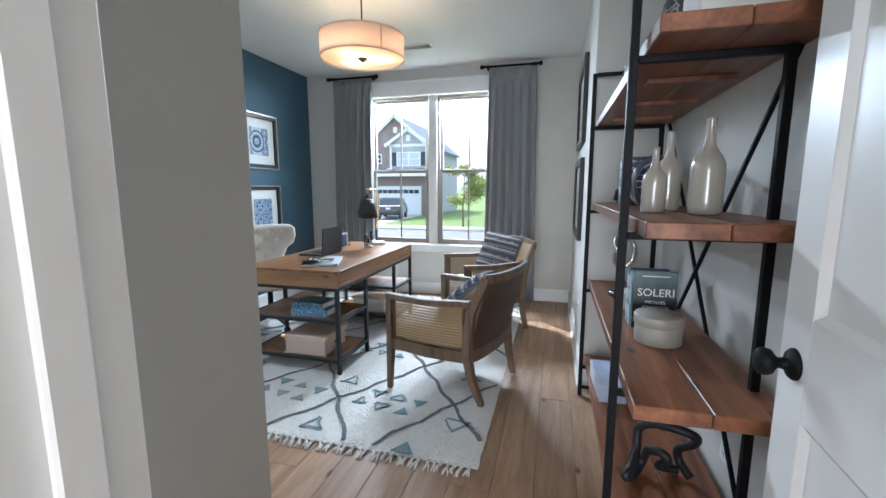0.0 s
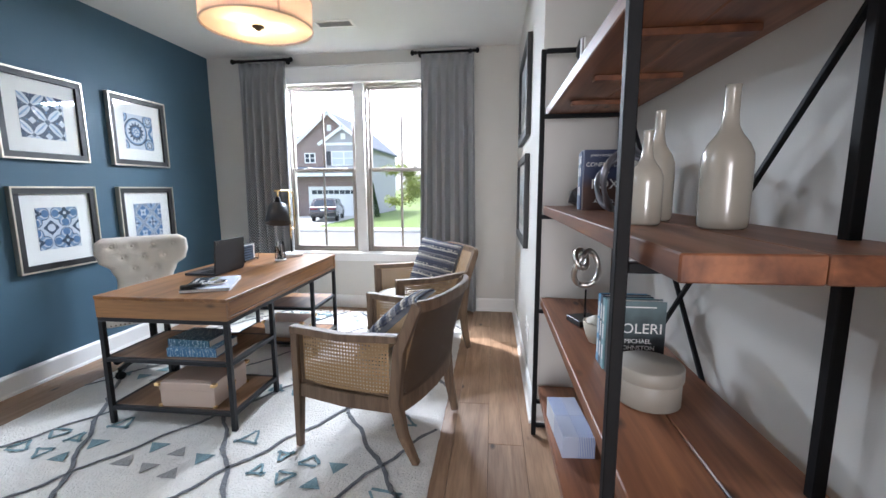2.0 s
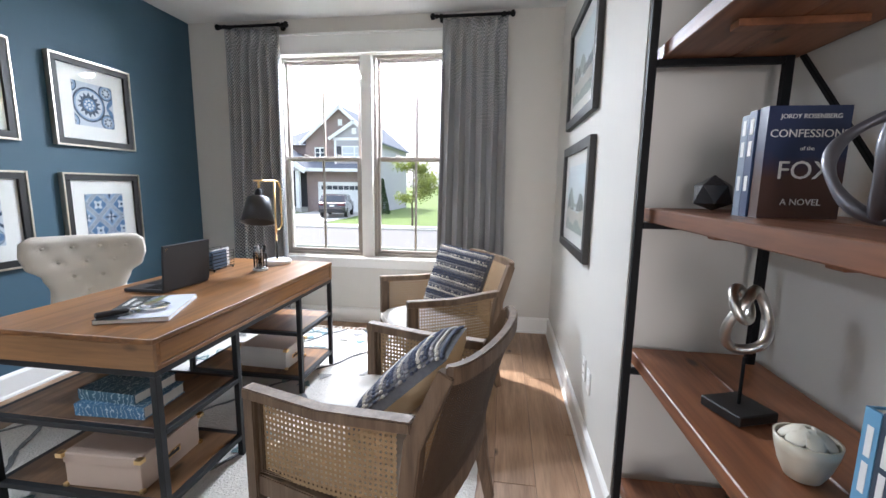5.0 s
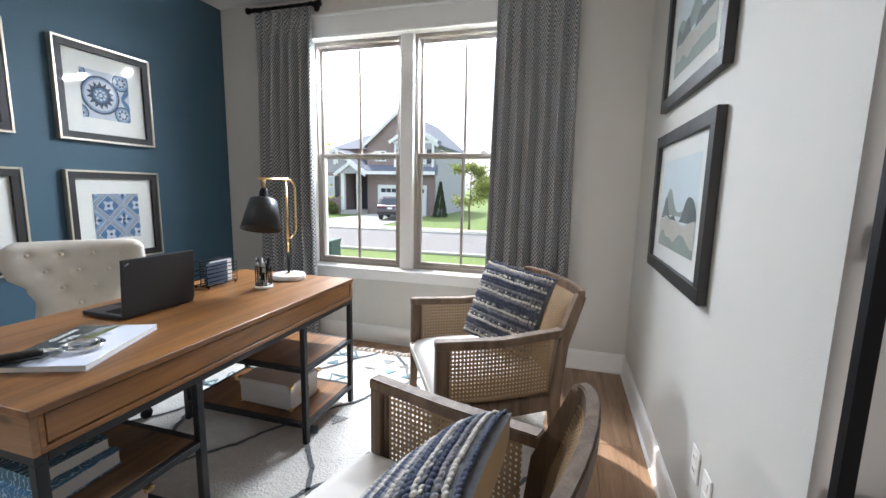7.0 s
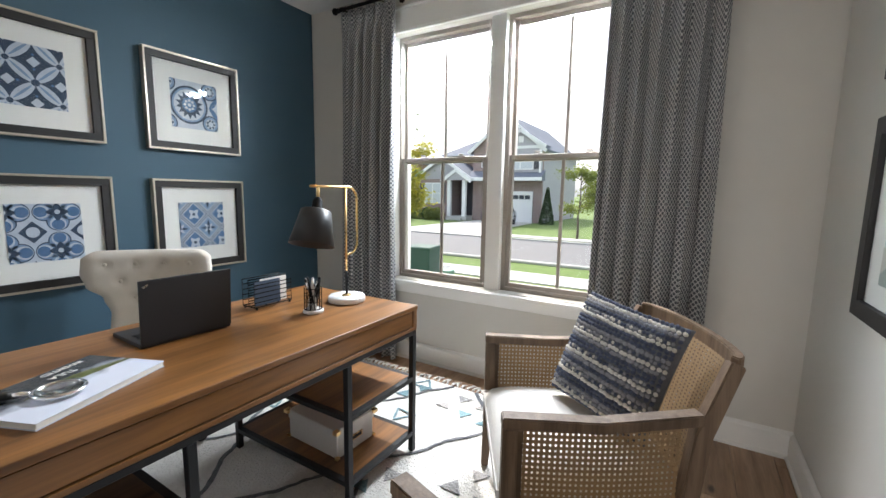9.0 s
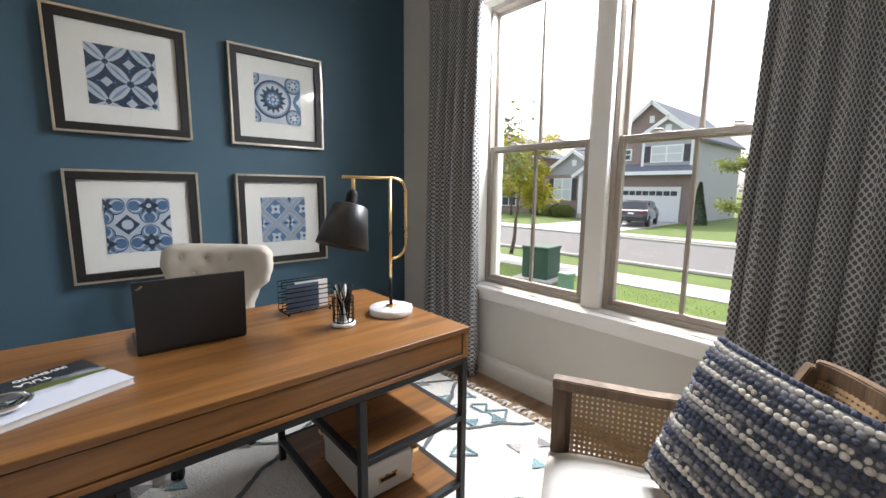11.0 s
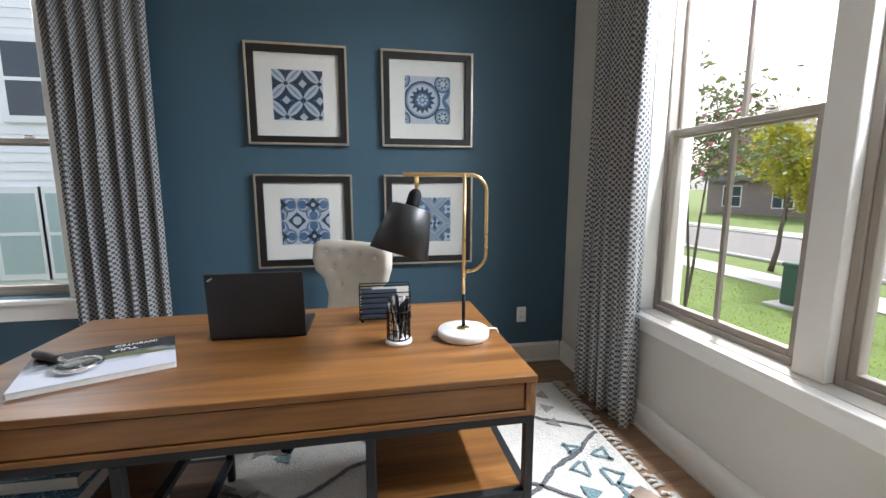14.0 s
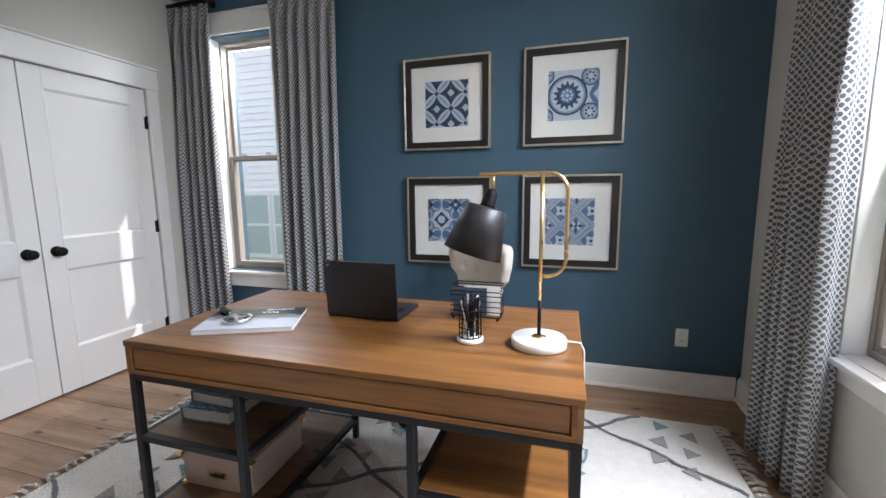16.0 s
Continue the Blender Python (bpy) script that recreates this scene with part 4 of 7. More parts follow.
def cane(fn, nu, nv, wu, wv):
    """Woven strips over a surface fn(u, v): nu upright, nv level; wu, wv: strip share of the pitch."""
    one = bmesh.new()

    def strip(pts, half):
        prev = None
        for (a, c) in pts:
            va, vc = one.verts.new(fn(*a)), one.verts.new(fn(*c))
            if prev:
                one.faces.new((prev[0], prev[1], vc, va))
            prev = (va, vc)
    for i in range(nu):
        u0, u1 = (i + 0.5 - wu / 2) / nu, (i + 0.5 + wu / 2) / nu
        strip([((u0, k / 4), (u1, k / 4)) for k in range(5)], 0)
    for j in range(nv):
        v0, v1 = (j + 0.5 - wv / 2) / nv, (j + 0.5 + wv / 2) / nv
        strip([((k / 8, v0), (k / 8, v1)) for k in range(9)], 0)
    return one


def armchair(m, label):
    ob = thing("cane_armchair", label, "armchair", m, "cane armchairs by the desk")
    F, B = Vector((0.575, 0.355, 0)), Vector((0.035, 0.325, 0))
    for s in (1, -1):
        f, b = Vector((F.x, s * F.y, 0)), Vector((B.x, s * B.y, 0))
        part("front_leg", sweep([(f.x + 0.012, f.y, 0.0), (f.x, f.y, 0.30), (f.x, f.y, 0.625)], 0.046, 0.046, (1, 0, 0), taper=[0.72, 1, 1]), CHAIR_WOOD, ob)
        part("rear_leg", sweep([(-0.05, s * 0.27, 0.0), (0.0, s * 0.305, 0.16), (0.028, s * 0.325, 0.34), (0.0, s * 0.326, 0.60), (-0.090, s * 0.312, 0.818)], 0.042, 0.052, (1, 0, 0), taper=[0.72, 0.95, 1.1, 1.05, 0.9]), CHAIR_WOOD, ob)
        mid = (f + b) / 2
        part("arm", sweep([(f.x + 0.025, f.y, 0.640), (mid.x, mid.y + s * 0.012, 0.632), (b.x - 0.03, b.y, 0.652)], 0.050, 0.036), CHAIR_WOOD, ob)
        part("side_rail", sweep([(f.x, f.y, 0.325), (mid.x, mid.y + s * 0.008, 0.312), (b.x, b.y, 0.318)], 0.030, 0.075), CHAIR_WOOD, ob)
        part("bead", sweep([(f.x - 0.02, f.y, 0.370), (b.x + 0.02, b.y, 0.364)], 0.020, 0.012), CHAIR_WOOD, ob)
        part("bead", sweep([(f.x - 0.030, f.y, 0.36), (f.x - 0.030, f.y, 0.615)], 0.014, 0.020, (1, 0, 0)), CHAIR_WOOD, ob)

        def panel(u, v, f=f, b=b, s=s):
            p = f.lerp(b, 0.04 + 0.92 * u)
            return Vector((p.x, p.y + s * 0.014 * math.sin(math.pi * u), 0.365 + 0.255 * v))
        tagged(part("cane_panel", cane(panel, 30, 14, 0.60, 0.60), CANE, ob, "golden open-weave cane"), kind="stuff")

    def curve(v):
        """The rounded back at height share v: points from one post to the other."""
        x0 = 0.028 - 0.115 * v ** 1.4
        y0 = 0.322 - 0.010 * v
        bulge = 0.055 + 0.015 * v
        return [Vector((x0 - bulge * math.cos(a), y0 * math.sin(a) * 1.0, 0.30 + 0.520 * v)) for a in [math.pi * (k / 16 - 0.5) for k in range(17)]]
    part("top_rail", sweep(curve(0.985), 0.030, 0.052), CHAIR_WOOD, ob)
    part("bottom_rail", sweep(curve(0.05), 0.030, 0.085), CHAIR_WOOD, ob)

    def back(off):
        def fn(u, v):
            c = curve(0.10 + 0.85 * v)
            k = (0.05 + 0.9 * u) * 16
            i = min(int(k), 15)
            p = c[i].lerp(c[i + 1], k - i)
            return Vector((p.x + off, p.y, p.z))
        return fn
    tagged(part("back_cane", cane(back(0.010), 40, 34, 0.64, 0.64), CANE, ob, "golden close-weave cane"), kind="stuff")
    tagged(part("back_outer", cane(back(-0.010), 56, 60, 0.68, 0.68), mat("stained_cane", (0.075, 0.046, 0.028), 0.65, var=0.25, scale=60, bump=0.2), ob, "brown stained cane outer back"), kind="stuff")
    part("seat_frame", prism([(0.55, 0.335), (0.03, 0.30), (-0.03, 0.18), (-0.045, 0), (-0.03, -0.18), (0.03, -0.30), (0.55, -0.335)], 0.285, 0.345), CHAIR_WOOD, ob)
    one = bmesh.new()
    n = 18
    grid = {}
    for i in range(n + 1):
        for j in range(n + 1):
            u, v = i / n * 2 - 1, j / n * 2 - 1
            x = 0.302 + 0.302 * u
            hw = 0.30 + 0.03 * (u + 1) / 2
            dome = (1 - abs(u) ** 5) * (1 - abs(v) ** 5)
            grid[i, j] = one.verts.new((x, hw * v, 0.385 + 0.075 * dome ** 0.5 * (1 if dome > 0 else 0) + 0.012 * (1 - u * u) * (1 - v * v)))
    for i in range(n):
        for j in range(n):
            one.faces.new((grid[i, j], grid[i + 1, j], grid[i + 1, j + 1], grid[i, j + 1]))
    rim = [grid[i, 0] for i in range(n + 1)] + [grid[n, j] for j in range(1, n + 1)] + [grid[i, n] for i in range(n - 1, -1, -1)] + [grid[0, j] for j in range(n - 1, 0, -1)]
    low = [one.verts.new((v.co.x, v.co.y, 0.347)) for v in rim]
    for i in range(len(rim)):
        j = (i + 1) % len(rim)
        one.faces.new((rim[i], low[i], low[j], rim[j]))
    one.faces.new(low)
    bmesh.ops.recalc_face_normals(one, faces=one.faces[:])
    part("seat_cushion", one, SEATING, ob, "oat fabric seat cushion", True)
    part("piping", tube([(0.0, -0.29, 0.39), (0.604, -0.33, 0.39), (0.604, 0.33, 0.39), (0.0, 0.29, 0.39)], 0.004, 6), SEATING, ob)
    return ob


a1, a2 = 164.8, 209.0
CH1, CH2 = pose(-0.178, 2.968, 0.019, 0, 0, a1), pose(-0.212, 4.445, 0.019, 0, 0, a2)
armchair(CH1, "weathered wood armchair with woven cane sides and back")
armchair(CH2, "weathered wood armchair with cane sides, beside the window")


# ---- knitted cushions ----
NAVY_Y = mat("navy_yarn", (0.075, 0.090, 0.140), 0.95, var=0.3, scale=40, bump=0.3, bscale=300)
GREY_Y = mat("grey_yarn", (0.26, 0.26, 0.29), 0.95, var=0.3, scale=40, bump=0.3, bscale=300)
CREAM_Y = mat("cream_yarn", (0.62, 0.59, 0.54), 0.95, var=0.1, scale=40, bump=0.3, bscale=300)
COVER = mat("charcoal_weave", (0.13, 0.135, 0.15), 0.95, var=0.35, scale=60, bump=0.35, bscale=300)
SUEDE = mat("tan_backing", (0.48, 0.38, 0.25), 0.9, var=0.08)


def cushion(m, size, label, seed):
    """A plump square with rows of braided yarn on the front (y+) side."""
    rnd = random.Random(seed)
    ob = thing("throw_pillow", label, "pillow", m, "striped knitted pillows")
    s = size / 2

    def thick(u, v):
        return 0.075 * ((1 - u ** 4) * (1 - v ** 4)) ** 0.55 + 0.006

    def spot(u, v):
        k = 1 - 0.05 * (1 - v * v) * abs(u) ** 4
        return Vector((u * s * k, 0, v * s * (1 - 0.05 * (1 - u * u) * abs(v) ** 4)))
    for name, sg, material, lb in (("front_cover", 1, COVER, ""), ("back_cover", -1, SUEDE, "plain tan back")):
        one = bmesh.new()
        n = 24
        g = [[one.verts.new(spot(i / n * 2 - 1, j / n * 2 - 1) + Vector((0, sg * (thick(i / n * 2 - 1, j / n * 2 - 1) - 0.006), 0))) for i in range(n + 1)] for j in range(n + 1)]
        for j in range(n):
            for i in range(n):
                one.faces.new((g[j][i], g[j][i + 1], g[j + 1][i + 1], g[j + 1][i]))
        bmesh.ops.recalc_face_normals(one, faces=one.faces[:])
        part(name, one, material, ob, lb, True)
    rows = list("ncsgnncsgngcsnngcsgnncsngcn")
    sets = {"n": bmesh.new(), "g": bmesh.new(), "c": bmesh.new()}
    base = bmesh.new()
    bmesh.ops.create_icosphere(base, subdivisions=2, radius=1)
    co = [v.co.copy() for v in base.verts]
    fa = [[v.index for v in f.verts] for f in base.faces]
    base.free()
    nr = len(rows)
    for r, kind in enumerate(rows):
        v = -1 + (r + 0.5) * 2 / nr
        cnt = 34 if kind == "s" else 25
        for i in range(cnt):
            u = -0.97 + 1.94 * (i + 0.5) / cnt + rnd.uniform(-0.01, 0.01)
            p = spot(u, v + rnd.uniform(-0.012, 0.012)) + Vector((0, thick(u, v) - 0.004, 0))
            sl = s / nr
            kk = kind
            if kind == "s":
                kk = rnd.choice("gngc" if i % 3 else "gn")
            a, c, d = (0.95 * s / cnt, sl * 0.72, sl * 0.95) if kind != "s" else (0.9 * s / cnt, sl * 0.45, sl * 0.8)
            rot = Matrix.Rotation(radians(rnd.uniform(-12, 12) + (24 if r % 2 else -24) * (kind != "c")), 3, "Y")
            bmx = sets[kk]
            vs = [bmx.verts.new(p + rot @ Vector((q.x * a * 1.12, q.y * c, q.z * d))) for q in co]
            for f in fa:
                bmx.faces.new([vs[k] for k in f])
    for k, nm, material in (("n", "navy_yarn", NAVY_Y), ("g", "grey_yarn", GREY_Y), ("c", "cream_yarn", CREAM_Y)):
        tagged(part(nm, sets[k], material, ob, nm.split("_")[0] + " braided yarn rows", True), kind="stuff")


cushion(CH1 @ pose(0.175, 0.0, 0.610, 0, 0, -78) @ pose(0, 0, 0, 47, 6, 0), 0.44, "navy, grey and cream braided throw pillow on an armchair", 1)
cushion(CH2 @ pose(0.125, -0.03, 0.675, 0, 0, -58) @ pose(0, 0, 0, 22, -6, 0), 0.44, "navy, grey and cream braided throw pillow on an armchair", 2)

# ---- desk chair ----
OC = pose(-2.43, 3.645, 0.02, 0, 0, -45)       # x is the way it faces
oc = thing("desk_chair", "cream tufted swivel chair with nailhead trim", "chair", OC)
half = [(0.0, 0.46), (0.20, 0.46), (0.19, 0.56), (0.185, 0.64), (0.215, 0.72), (0.285, 0.79), (0.305, 0.86), (0.300, 0.93), (0.28, 0.955), (0.15, 0.965), (0.0, 0.968)]
full = half + [(-x, z) for x, z in reversed(half[1:-1])]
TUFTS = [(y, z) for z, ys in ((0.90, (-0.20, -0.067, 0.067, 0.20)), (0.81, (-0.135, 0, 0.135)), (0.72, (-0.07, 0.07)), (0.63, (0,))) for y in ys]


def back_width(z):
    for (w0, z0), (w1, z1) in zip(half[1:], half[2:]):
        if z <= z1:
            k = (z - z0) / (z1 - z0)
            k = k * k * (3 - 2 * k)
            return w0 + (w1 - w0) * k
    return half[-2][0]


def back_spot(y, z, u, front):
    """A point of the padded wing back: rounded rims, a dimple at every button."""
    rim = max(abs(u) ** 8, max(0.0, (z - 0.90) / 0.068) ** 3)
    x = (-0.228 - 0.10 * (z - 0.46) if front else -0.318 - 0.13 * (z - 0.46)) + 0.055 * (abs(y) / 0.3) ** 2
    if front:
        x -= 0.015 * sum(math.exp(-((y - a) ** 2 + (z - b) ** 2) / 0.0005) for a, b in TUFTS)
    return Vector((x + (-0.030 if front else 0.030) * rim, y, z))


one = bmesh.new()
NU, NZ = 40, 44
sides = []
for front in (True, False):
    rows_ = []
    for r in range(NZ + 1):
        z = 0.46 + 0.508 * r / NZ
        w = back_width(min(z, 0.955)) * (1 - 0.10 * max(0.0, (z - 0.945) / 0.023) ** 2)
        rows_.append([one.verts.new(back_spot(w * (2 * c / NU - 1), z, 2 * c / NU - 1, front)) for c in range(NU + 1)])
    for ra, rb in zip(rows_, rows_[1:]):
        for c in range(NU):
            one.faces.new((ra[c], ra[c + 1], rb[c + 1], rb[c]))
    sides.append(rows_)
loop_ = [[q[0][c] for c in range(NU + 1)] + [q[r][NU] for r in range(1, NZ + 1)] + [q[NZ][c] for c in range(NU - 1, -1, -1)] + [q[r][0] for r in range(NZ - 1, 0, -1)] for q in sides]
for k in range(len(loop_[0])):
    j = (k + 1) % len(loop_[0])
    one.faces.new((loop_[0][k], loop_[0][j], loop_[1][j], loop_[1][k]))
bmesh.ops.recalc_face_normals(one, faces=one.faces[:])
part("backrest", one, LINEN, oc, "cream tufted backrest", True)
for y, z in TUFTS:
    p = back_spot(y, z, 0.0, True)
    part("button", lathe([(0.011, 0), (0.010, 0.004), (0.005, 0.007)], 14), LINEN, oc, "", True, Matrix.Translation(p) @ Matrix.Rotation(radians(90), 4, "Y"))
part("seat", box(-0.27, 0.26, -0.275, 0.275, 0.40, 0.50, 0.03, seg=3), LINEN, oc, "cream linen seat", True)
nails = bmesh.new()
for k in range(20):
    x = -0.24 + k * 0.0252
    for y in (-0.276, 0.276):
        bmesh.ops.create_icosphere(nails, subdivisions=1, radius=0.006, matrix=Matrix.Translation((x, y, 0.418)))
    bmesh.ops.create_icosphere(nails, subdivisions=1, radius=0.006, matrix=Matrix.Translation((0.261, -0.24 + k * 0.0252, 0.418)))
    bmesh.ops.create_icosphere(nails, subdivisions=1, radius=0.006, matrix=Matrix.Translation((-0.271, -0.24 + k * 0.0252, 0.418)))
tagged(part("nailheads", nails, mat("antique_nail", (0.12, 0.085, 0.05), 0.35, 0.9), oc, "antique brass nailheads", True), kind="stuff")
part("column", tube([(0, 0, 0.10), (0, 0, 0.40)], 0.025, 16), BLACK, oc)
part("seat_plate", box(-0.12, 0.12, -0.10, 0.10, 0.375, 0.40, 0.004), BLACK, oc)
for k in range(5):
    a = radians(72 * k + 20)
    d = Vector((math.cos(a), math.sin(a), 0))
    part("base_leg", sweep([(0, 0, 0.125), d * 0.15 + Vector((0, 0, 0.115)), d * 0.29 + Vector((0, 0, 0.075))], 0.045, 0.032, taper=[1.1, 1, 0.7]), BLACK_WOOD, oc)
    c = d * 0.285
    ca = part("caster", tube([(c.x, c.y, 0.075), (c.x, c.y, 0.05)], 0.012, 10), BLACK, oc)
    s = Vector((-d.y, d.x, 0))
    for q in (-0.013, 0.013):
        w = lathe([(0.008, -0.009), (0.025, -0.008), (0.028, 0.0), (0.025, 0.008), (0.008, 0.009)], 20)
        part("wheel", w, BLACK, ca, "", True, Matrix.Translation(c + s * q + Vector((0, 0, 0.029))) @ s.to_track_quat("Z", "Y").to_matrix().to_4x4())

# ---- shelf unit ----
shelf = thing("bookshelf", "open shelf of reddish pine boards on a black steel frame", "shelf")
PX, PY = (0.394, 0.775), (1.665, 3.045)
BX, BY = (0.420, 0.812), (1.483, 3.12)
LEV = (0.25, 0.762, 1.262, 1.762)
for x in PX:
    for y in PY:
        part("post", box(x - 0.012, x + 0.012, y - 0.012, y + 0.012, 0, 2.02, 0.002), BLACK, shelf)
for y in PY:
    for z in (0.045, LEV[0] - 0.065, LEV[1] - 0.065, LEV[2] - 0.065, LEV[3] - 0.065, 2.004):
        part("crossbar", box(PX[0] + 0.012, PX[1] - 0.012, y - 0.011, y + 0.011, z - 0.0, z + 0.020, 0.002), BLACK, shelf)
for a, c in (((0.795, PY[0], 1.72), (0.795, PY[1], 0.19)), ((0.812, PY[0], 0.19), (0.812, PY[1], 1.72))):
    part("brace", bar(a, c, 0.014, 0.014, None, 0.002), BLACK, shelf)
for z in LEV:
    y0, y1 = BY
    w = (BX[1] - BX[0]) / 2
    for k in range(2):
        part("plank", box(BX[0] + k * w + 0.0012, BX[0] + (k + 1) * w - 0.0012, y0, y1, z - 0.044, z, 0.003), SHELF_WOOD, shelf)
    for yb in (1.95, 2.35, 2.75):
        part("batten", box(BX[0] + 0.06, BX[1] - 0.06, yb - 0.02, yb + 0.02, z - 0.062, z - 0.0445, 0.002), SHELF_WOOD, shelf)


def words(text, size, m, material, owner, name="lettering"):
    cu = bpy.data.curves.new("tmp_text", "FONT")
    cu.body, cu.size, cu.extrude, cu.align_x, cu.resolution_u = text, size, 0.0006, "CENTER", 3
    tmp = bpy.data.objects.new("tmp_text", cu)
    scene.collection.objects.link(tmp)
    bpy.context.view_layer.update()
    me = bpy.data.meshes.new_from_object(tmp)
    bpy.data.objects.remove(tmp)
    me.transform(m)
    me.materials.append(material)
    ob = new(name, me)
    ob.parent = owner
    return ob


INK_W, INK_Y = mat("white_ink", (0.78, 0.78, 0.76), 0.5, bump=0), mat("gold_ink", (0.62, 0.45, 0.15), 0.45, bump=0)
FACE = pose(0, 0, 0, 90)        # lettering stands upright and faces y-


def upright_book(x, y, z, w, t, h, cover, label):
    """Spine to x-, front cover to y-."""
    ob = thing("book", label, "book", pose(x, y, z))
    bm = prism([(-0.002, 0), (w, 0), (w, 0.003), (0.003, 0.003), (0.003, t - 0.003), (w, t - 0.003), (w, t), (-0.002, t)], 0, h)
    part("cover", bm, cover, ob)
    part("page_block", box(0.003, w - 0.004, 0.003, t - 0.003, 0.004, h - 0.004), PAPER, ob, "cream page block")
    return ob


def graded(name, lo, hi, z0, z1, rough=0.35):
    """Printed cover whose ink blends from lo at z0 to hi at z1, mottled."""
    m = mat(name, lo, rough, bump=0, var=0.2, scale=18)
    n, l = m.node_tree.nodes, m.node_tree.links
    sp = n.new("ShaderNodeSeparateXYZ")
    l.new(n["Texture Coordinate"].outputs["Object"], sp.inputs[0])
    ad = n.new("ShaderNodeMath")
    ad.operation = "MULTIPLY_ADD"
    ad.inputs[1].default_value = 0.12
    l.new(n["Noise Texture"].outputs[0], ad.inputs[0])
    l.new(sp.outputs[2], ad.inputs[2])
    r = n.new("ShaderNodeMapRange")
    r.inputs["From Min"].default_value, r.inputs["From Max"].default_value = z0 + 0.06, z1 + 0.06
    l.new(ad.outputs[0], r.inputs[0])
    x = n.new("ShaderNodeMix")
    x.data_type = "RGBA"
    x.inputs[6].default_value, x.inputs[7].default_value = (*lo, 1), (*hi, 1)
    l.new(r.outputs[0], x.inputs[0])
    l.new(x.outputs[2], n["Principled BSDF"].inputs["Base Color"])
    return m


NOVEL = graded("novel_cover", (0.075, 0.035, 0.025), (0.018, 0.030, 0.085), 0.08, 0.15)
bk = upright_book(0.528, 2.655, LEV[2] + 0.001, 0.162, 0.034, 0.245, NOVEL, "dark blue hardback novel standing on the shelf")
for tx, sz, zz, mt in (("JORDY ROSENBERG", 0.0135, 0.218, INK_W), ("CONFESSIONS", 0.024, 0.178, INK_W), ("of the", 0.012, 0.150, INK_W), ("FOX", 0.056, 0.088, INK_W), ("A NOVEL", 0.020, 0.030, INK_W)):
    words(tx, sz, Matrix.Translation((0.083, -0.0008, zz)) @ FACE, mt, bk)
NB = mat("navy_cover", (0.03, 0.055, 0.13), 0.4, bump=0)
for i, (mt, lb) in enumerate(((NB, "navy hardback book standing on the shelf"), (mat("silver_blue_cover", (0.20, 0.25, 0.33), 0.4, bump=0), "silver blue hardback book standing on the shelf"))):
    o = upright_book(0.524, 2.692 + i * 0.030, LEV[2] + 0.001, 0.16, 0.028, 0.243 - 0.006 * i, mt, lb)
    for z in (0.06, 0.14, 0.19):
        part("spine_lettering", box(-0.0028, -0.0018, 0.008, 0.020, z, z + 0.035), INK_W, o)
SOL = graded("misty_cover", (0.010, 0.013, 0.016), (0.15, 0.21, 0.225), 0.11, 0.25)
bk = upright_book(0.527, 2.175, LEV[1] + 0.001, 0.165, 0.036, 0.242, SOL, "dark misty hardback book standing on the shelf")
for tx, sz, zz in (("SOLERI", 0.046, 0.140), ("MICHAEL", 0.0195, 0.108), ("JOHNSTON", 0.0195, 0.086)):
    words(tx, sz, Matrix.Translation((0.085, -0.0008, zz)) @ FACE, INK_W, bk)
part("blurb", box(0.03, 0.135, -0.0009, 0.0, 0.222, 0.226), INK_W, bk)
for i, (c, lb) in enumerate((((0.22, 0.38, 0.42), "pale teal paperback standing on the shelf"), ((0.05, 0.07, 0.10), "dark paperback standing on the shelf"), ((0.16, 0.36, 0.55), "bright blue paperback standing on the shelf"))):
    o = upright_book(0.522, 2.215 + i * 0.030, LEV[1] + 0.001, 0.155, 0.028, 0.236 + 0.004 * (i % 2), mat("cover_%s" % lb.split()[0], c, 0.4, bump=0), lb)
    for z in (0.03, 0.10, 0.16):
        part("spine_lettering", box(-0.0028, -0.0018, 0.008, 0.019, z, z + 0.05), INK_W, o)

GLAZE = mat("putty_glaze", (0.345, 0.315, 0.265), 0.20, var=0.05, scale=5, bump=0.0, coat=0.6)


def bottle(x, y, r, h, label):
    prof = [(r * 0.86, 0.0), (r * 0.97, 0.006), (r, 0.02), (r, h * 0.46), (r * 0.97, h * 0.53), (r * 0.80, h * 0.60), (r * 0.50, h * 0.67), (r * 0.36, h * 0.72), (r * 0.30, h * 0.80), (r * 0.29, h * 0.97), (r * 0.32, h), (r * 0.22, h), (r * 0.2, h * 0.9)]
    ob = part("ceramic_bottle", lathe(prof, 40), GLAZE, None, "", True)
    ob.location = (x, y, LEV[2] + 0.001)
    tagged(ob, label, "vase", "ceramic bottles")


bottle(0.530, 1.955, 0.0400, 0.228, "small putty-glazed ceramic bottle on the shelf")
bottle(0.667, 1.865, 0.0505, 0.308, "tall putty-glazed ceramic bottle on the shelf")
bottle(0.607, 2.095, 0.0435, 0.298, "medium putty-glazed ceramic bottle on the shelf")
one = bmesh.new()
bmesh.ops.create_icosphere(one, subdivisions=1, radius=0.058)
for v in one.verts:
    v.co *= 1 + 0.10 * noise.noise(v.co * 30)
    v.co.z = max(v.co.z, -0.048)
ob = part("stone_ornament", one, mat("black_stone", (0.03, 0.03, 0.033), 0.35, var=0.4, scale=40, bump=0.2))
ob.location = (0.575, 2.97, LEV[2] + 0.049)
tagged(ob, "black faceted stone ornament on the shelf", "ornament")
PEWTER = mat("pewter", (0.20, 0.20, 0.225), 0.38, 0.75, var=0.15, bump=0.12, bscale=50)
rings = thing("ring_sculpture", "pewter sculpture of two interlocked uneven rings", "sculpture", pose(0.615, 2.42, LEV[2] + 0.001, 0, 0, 30))
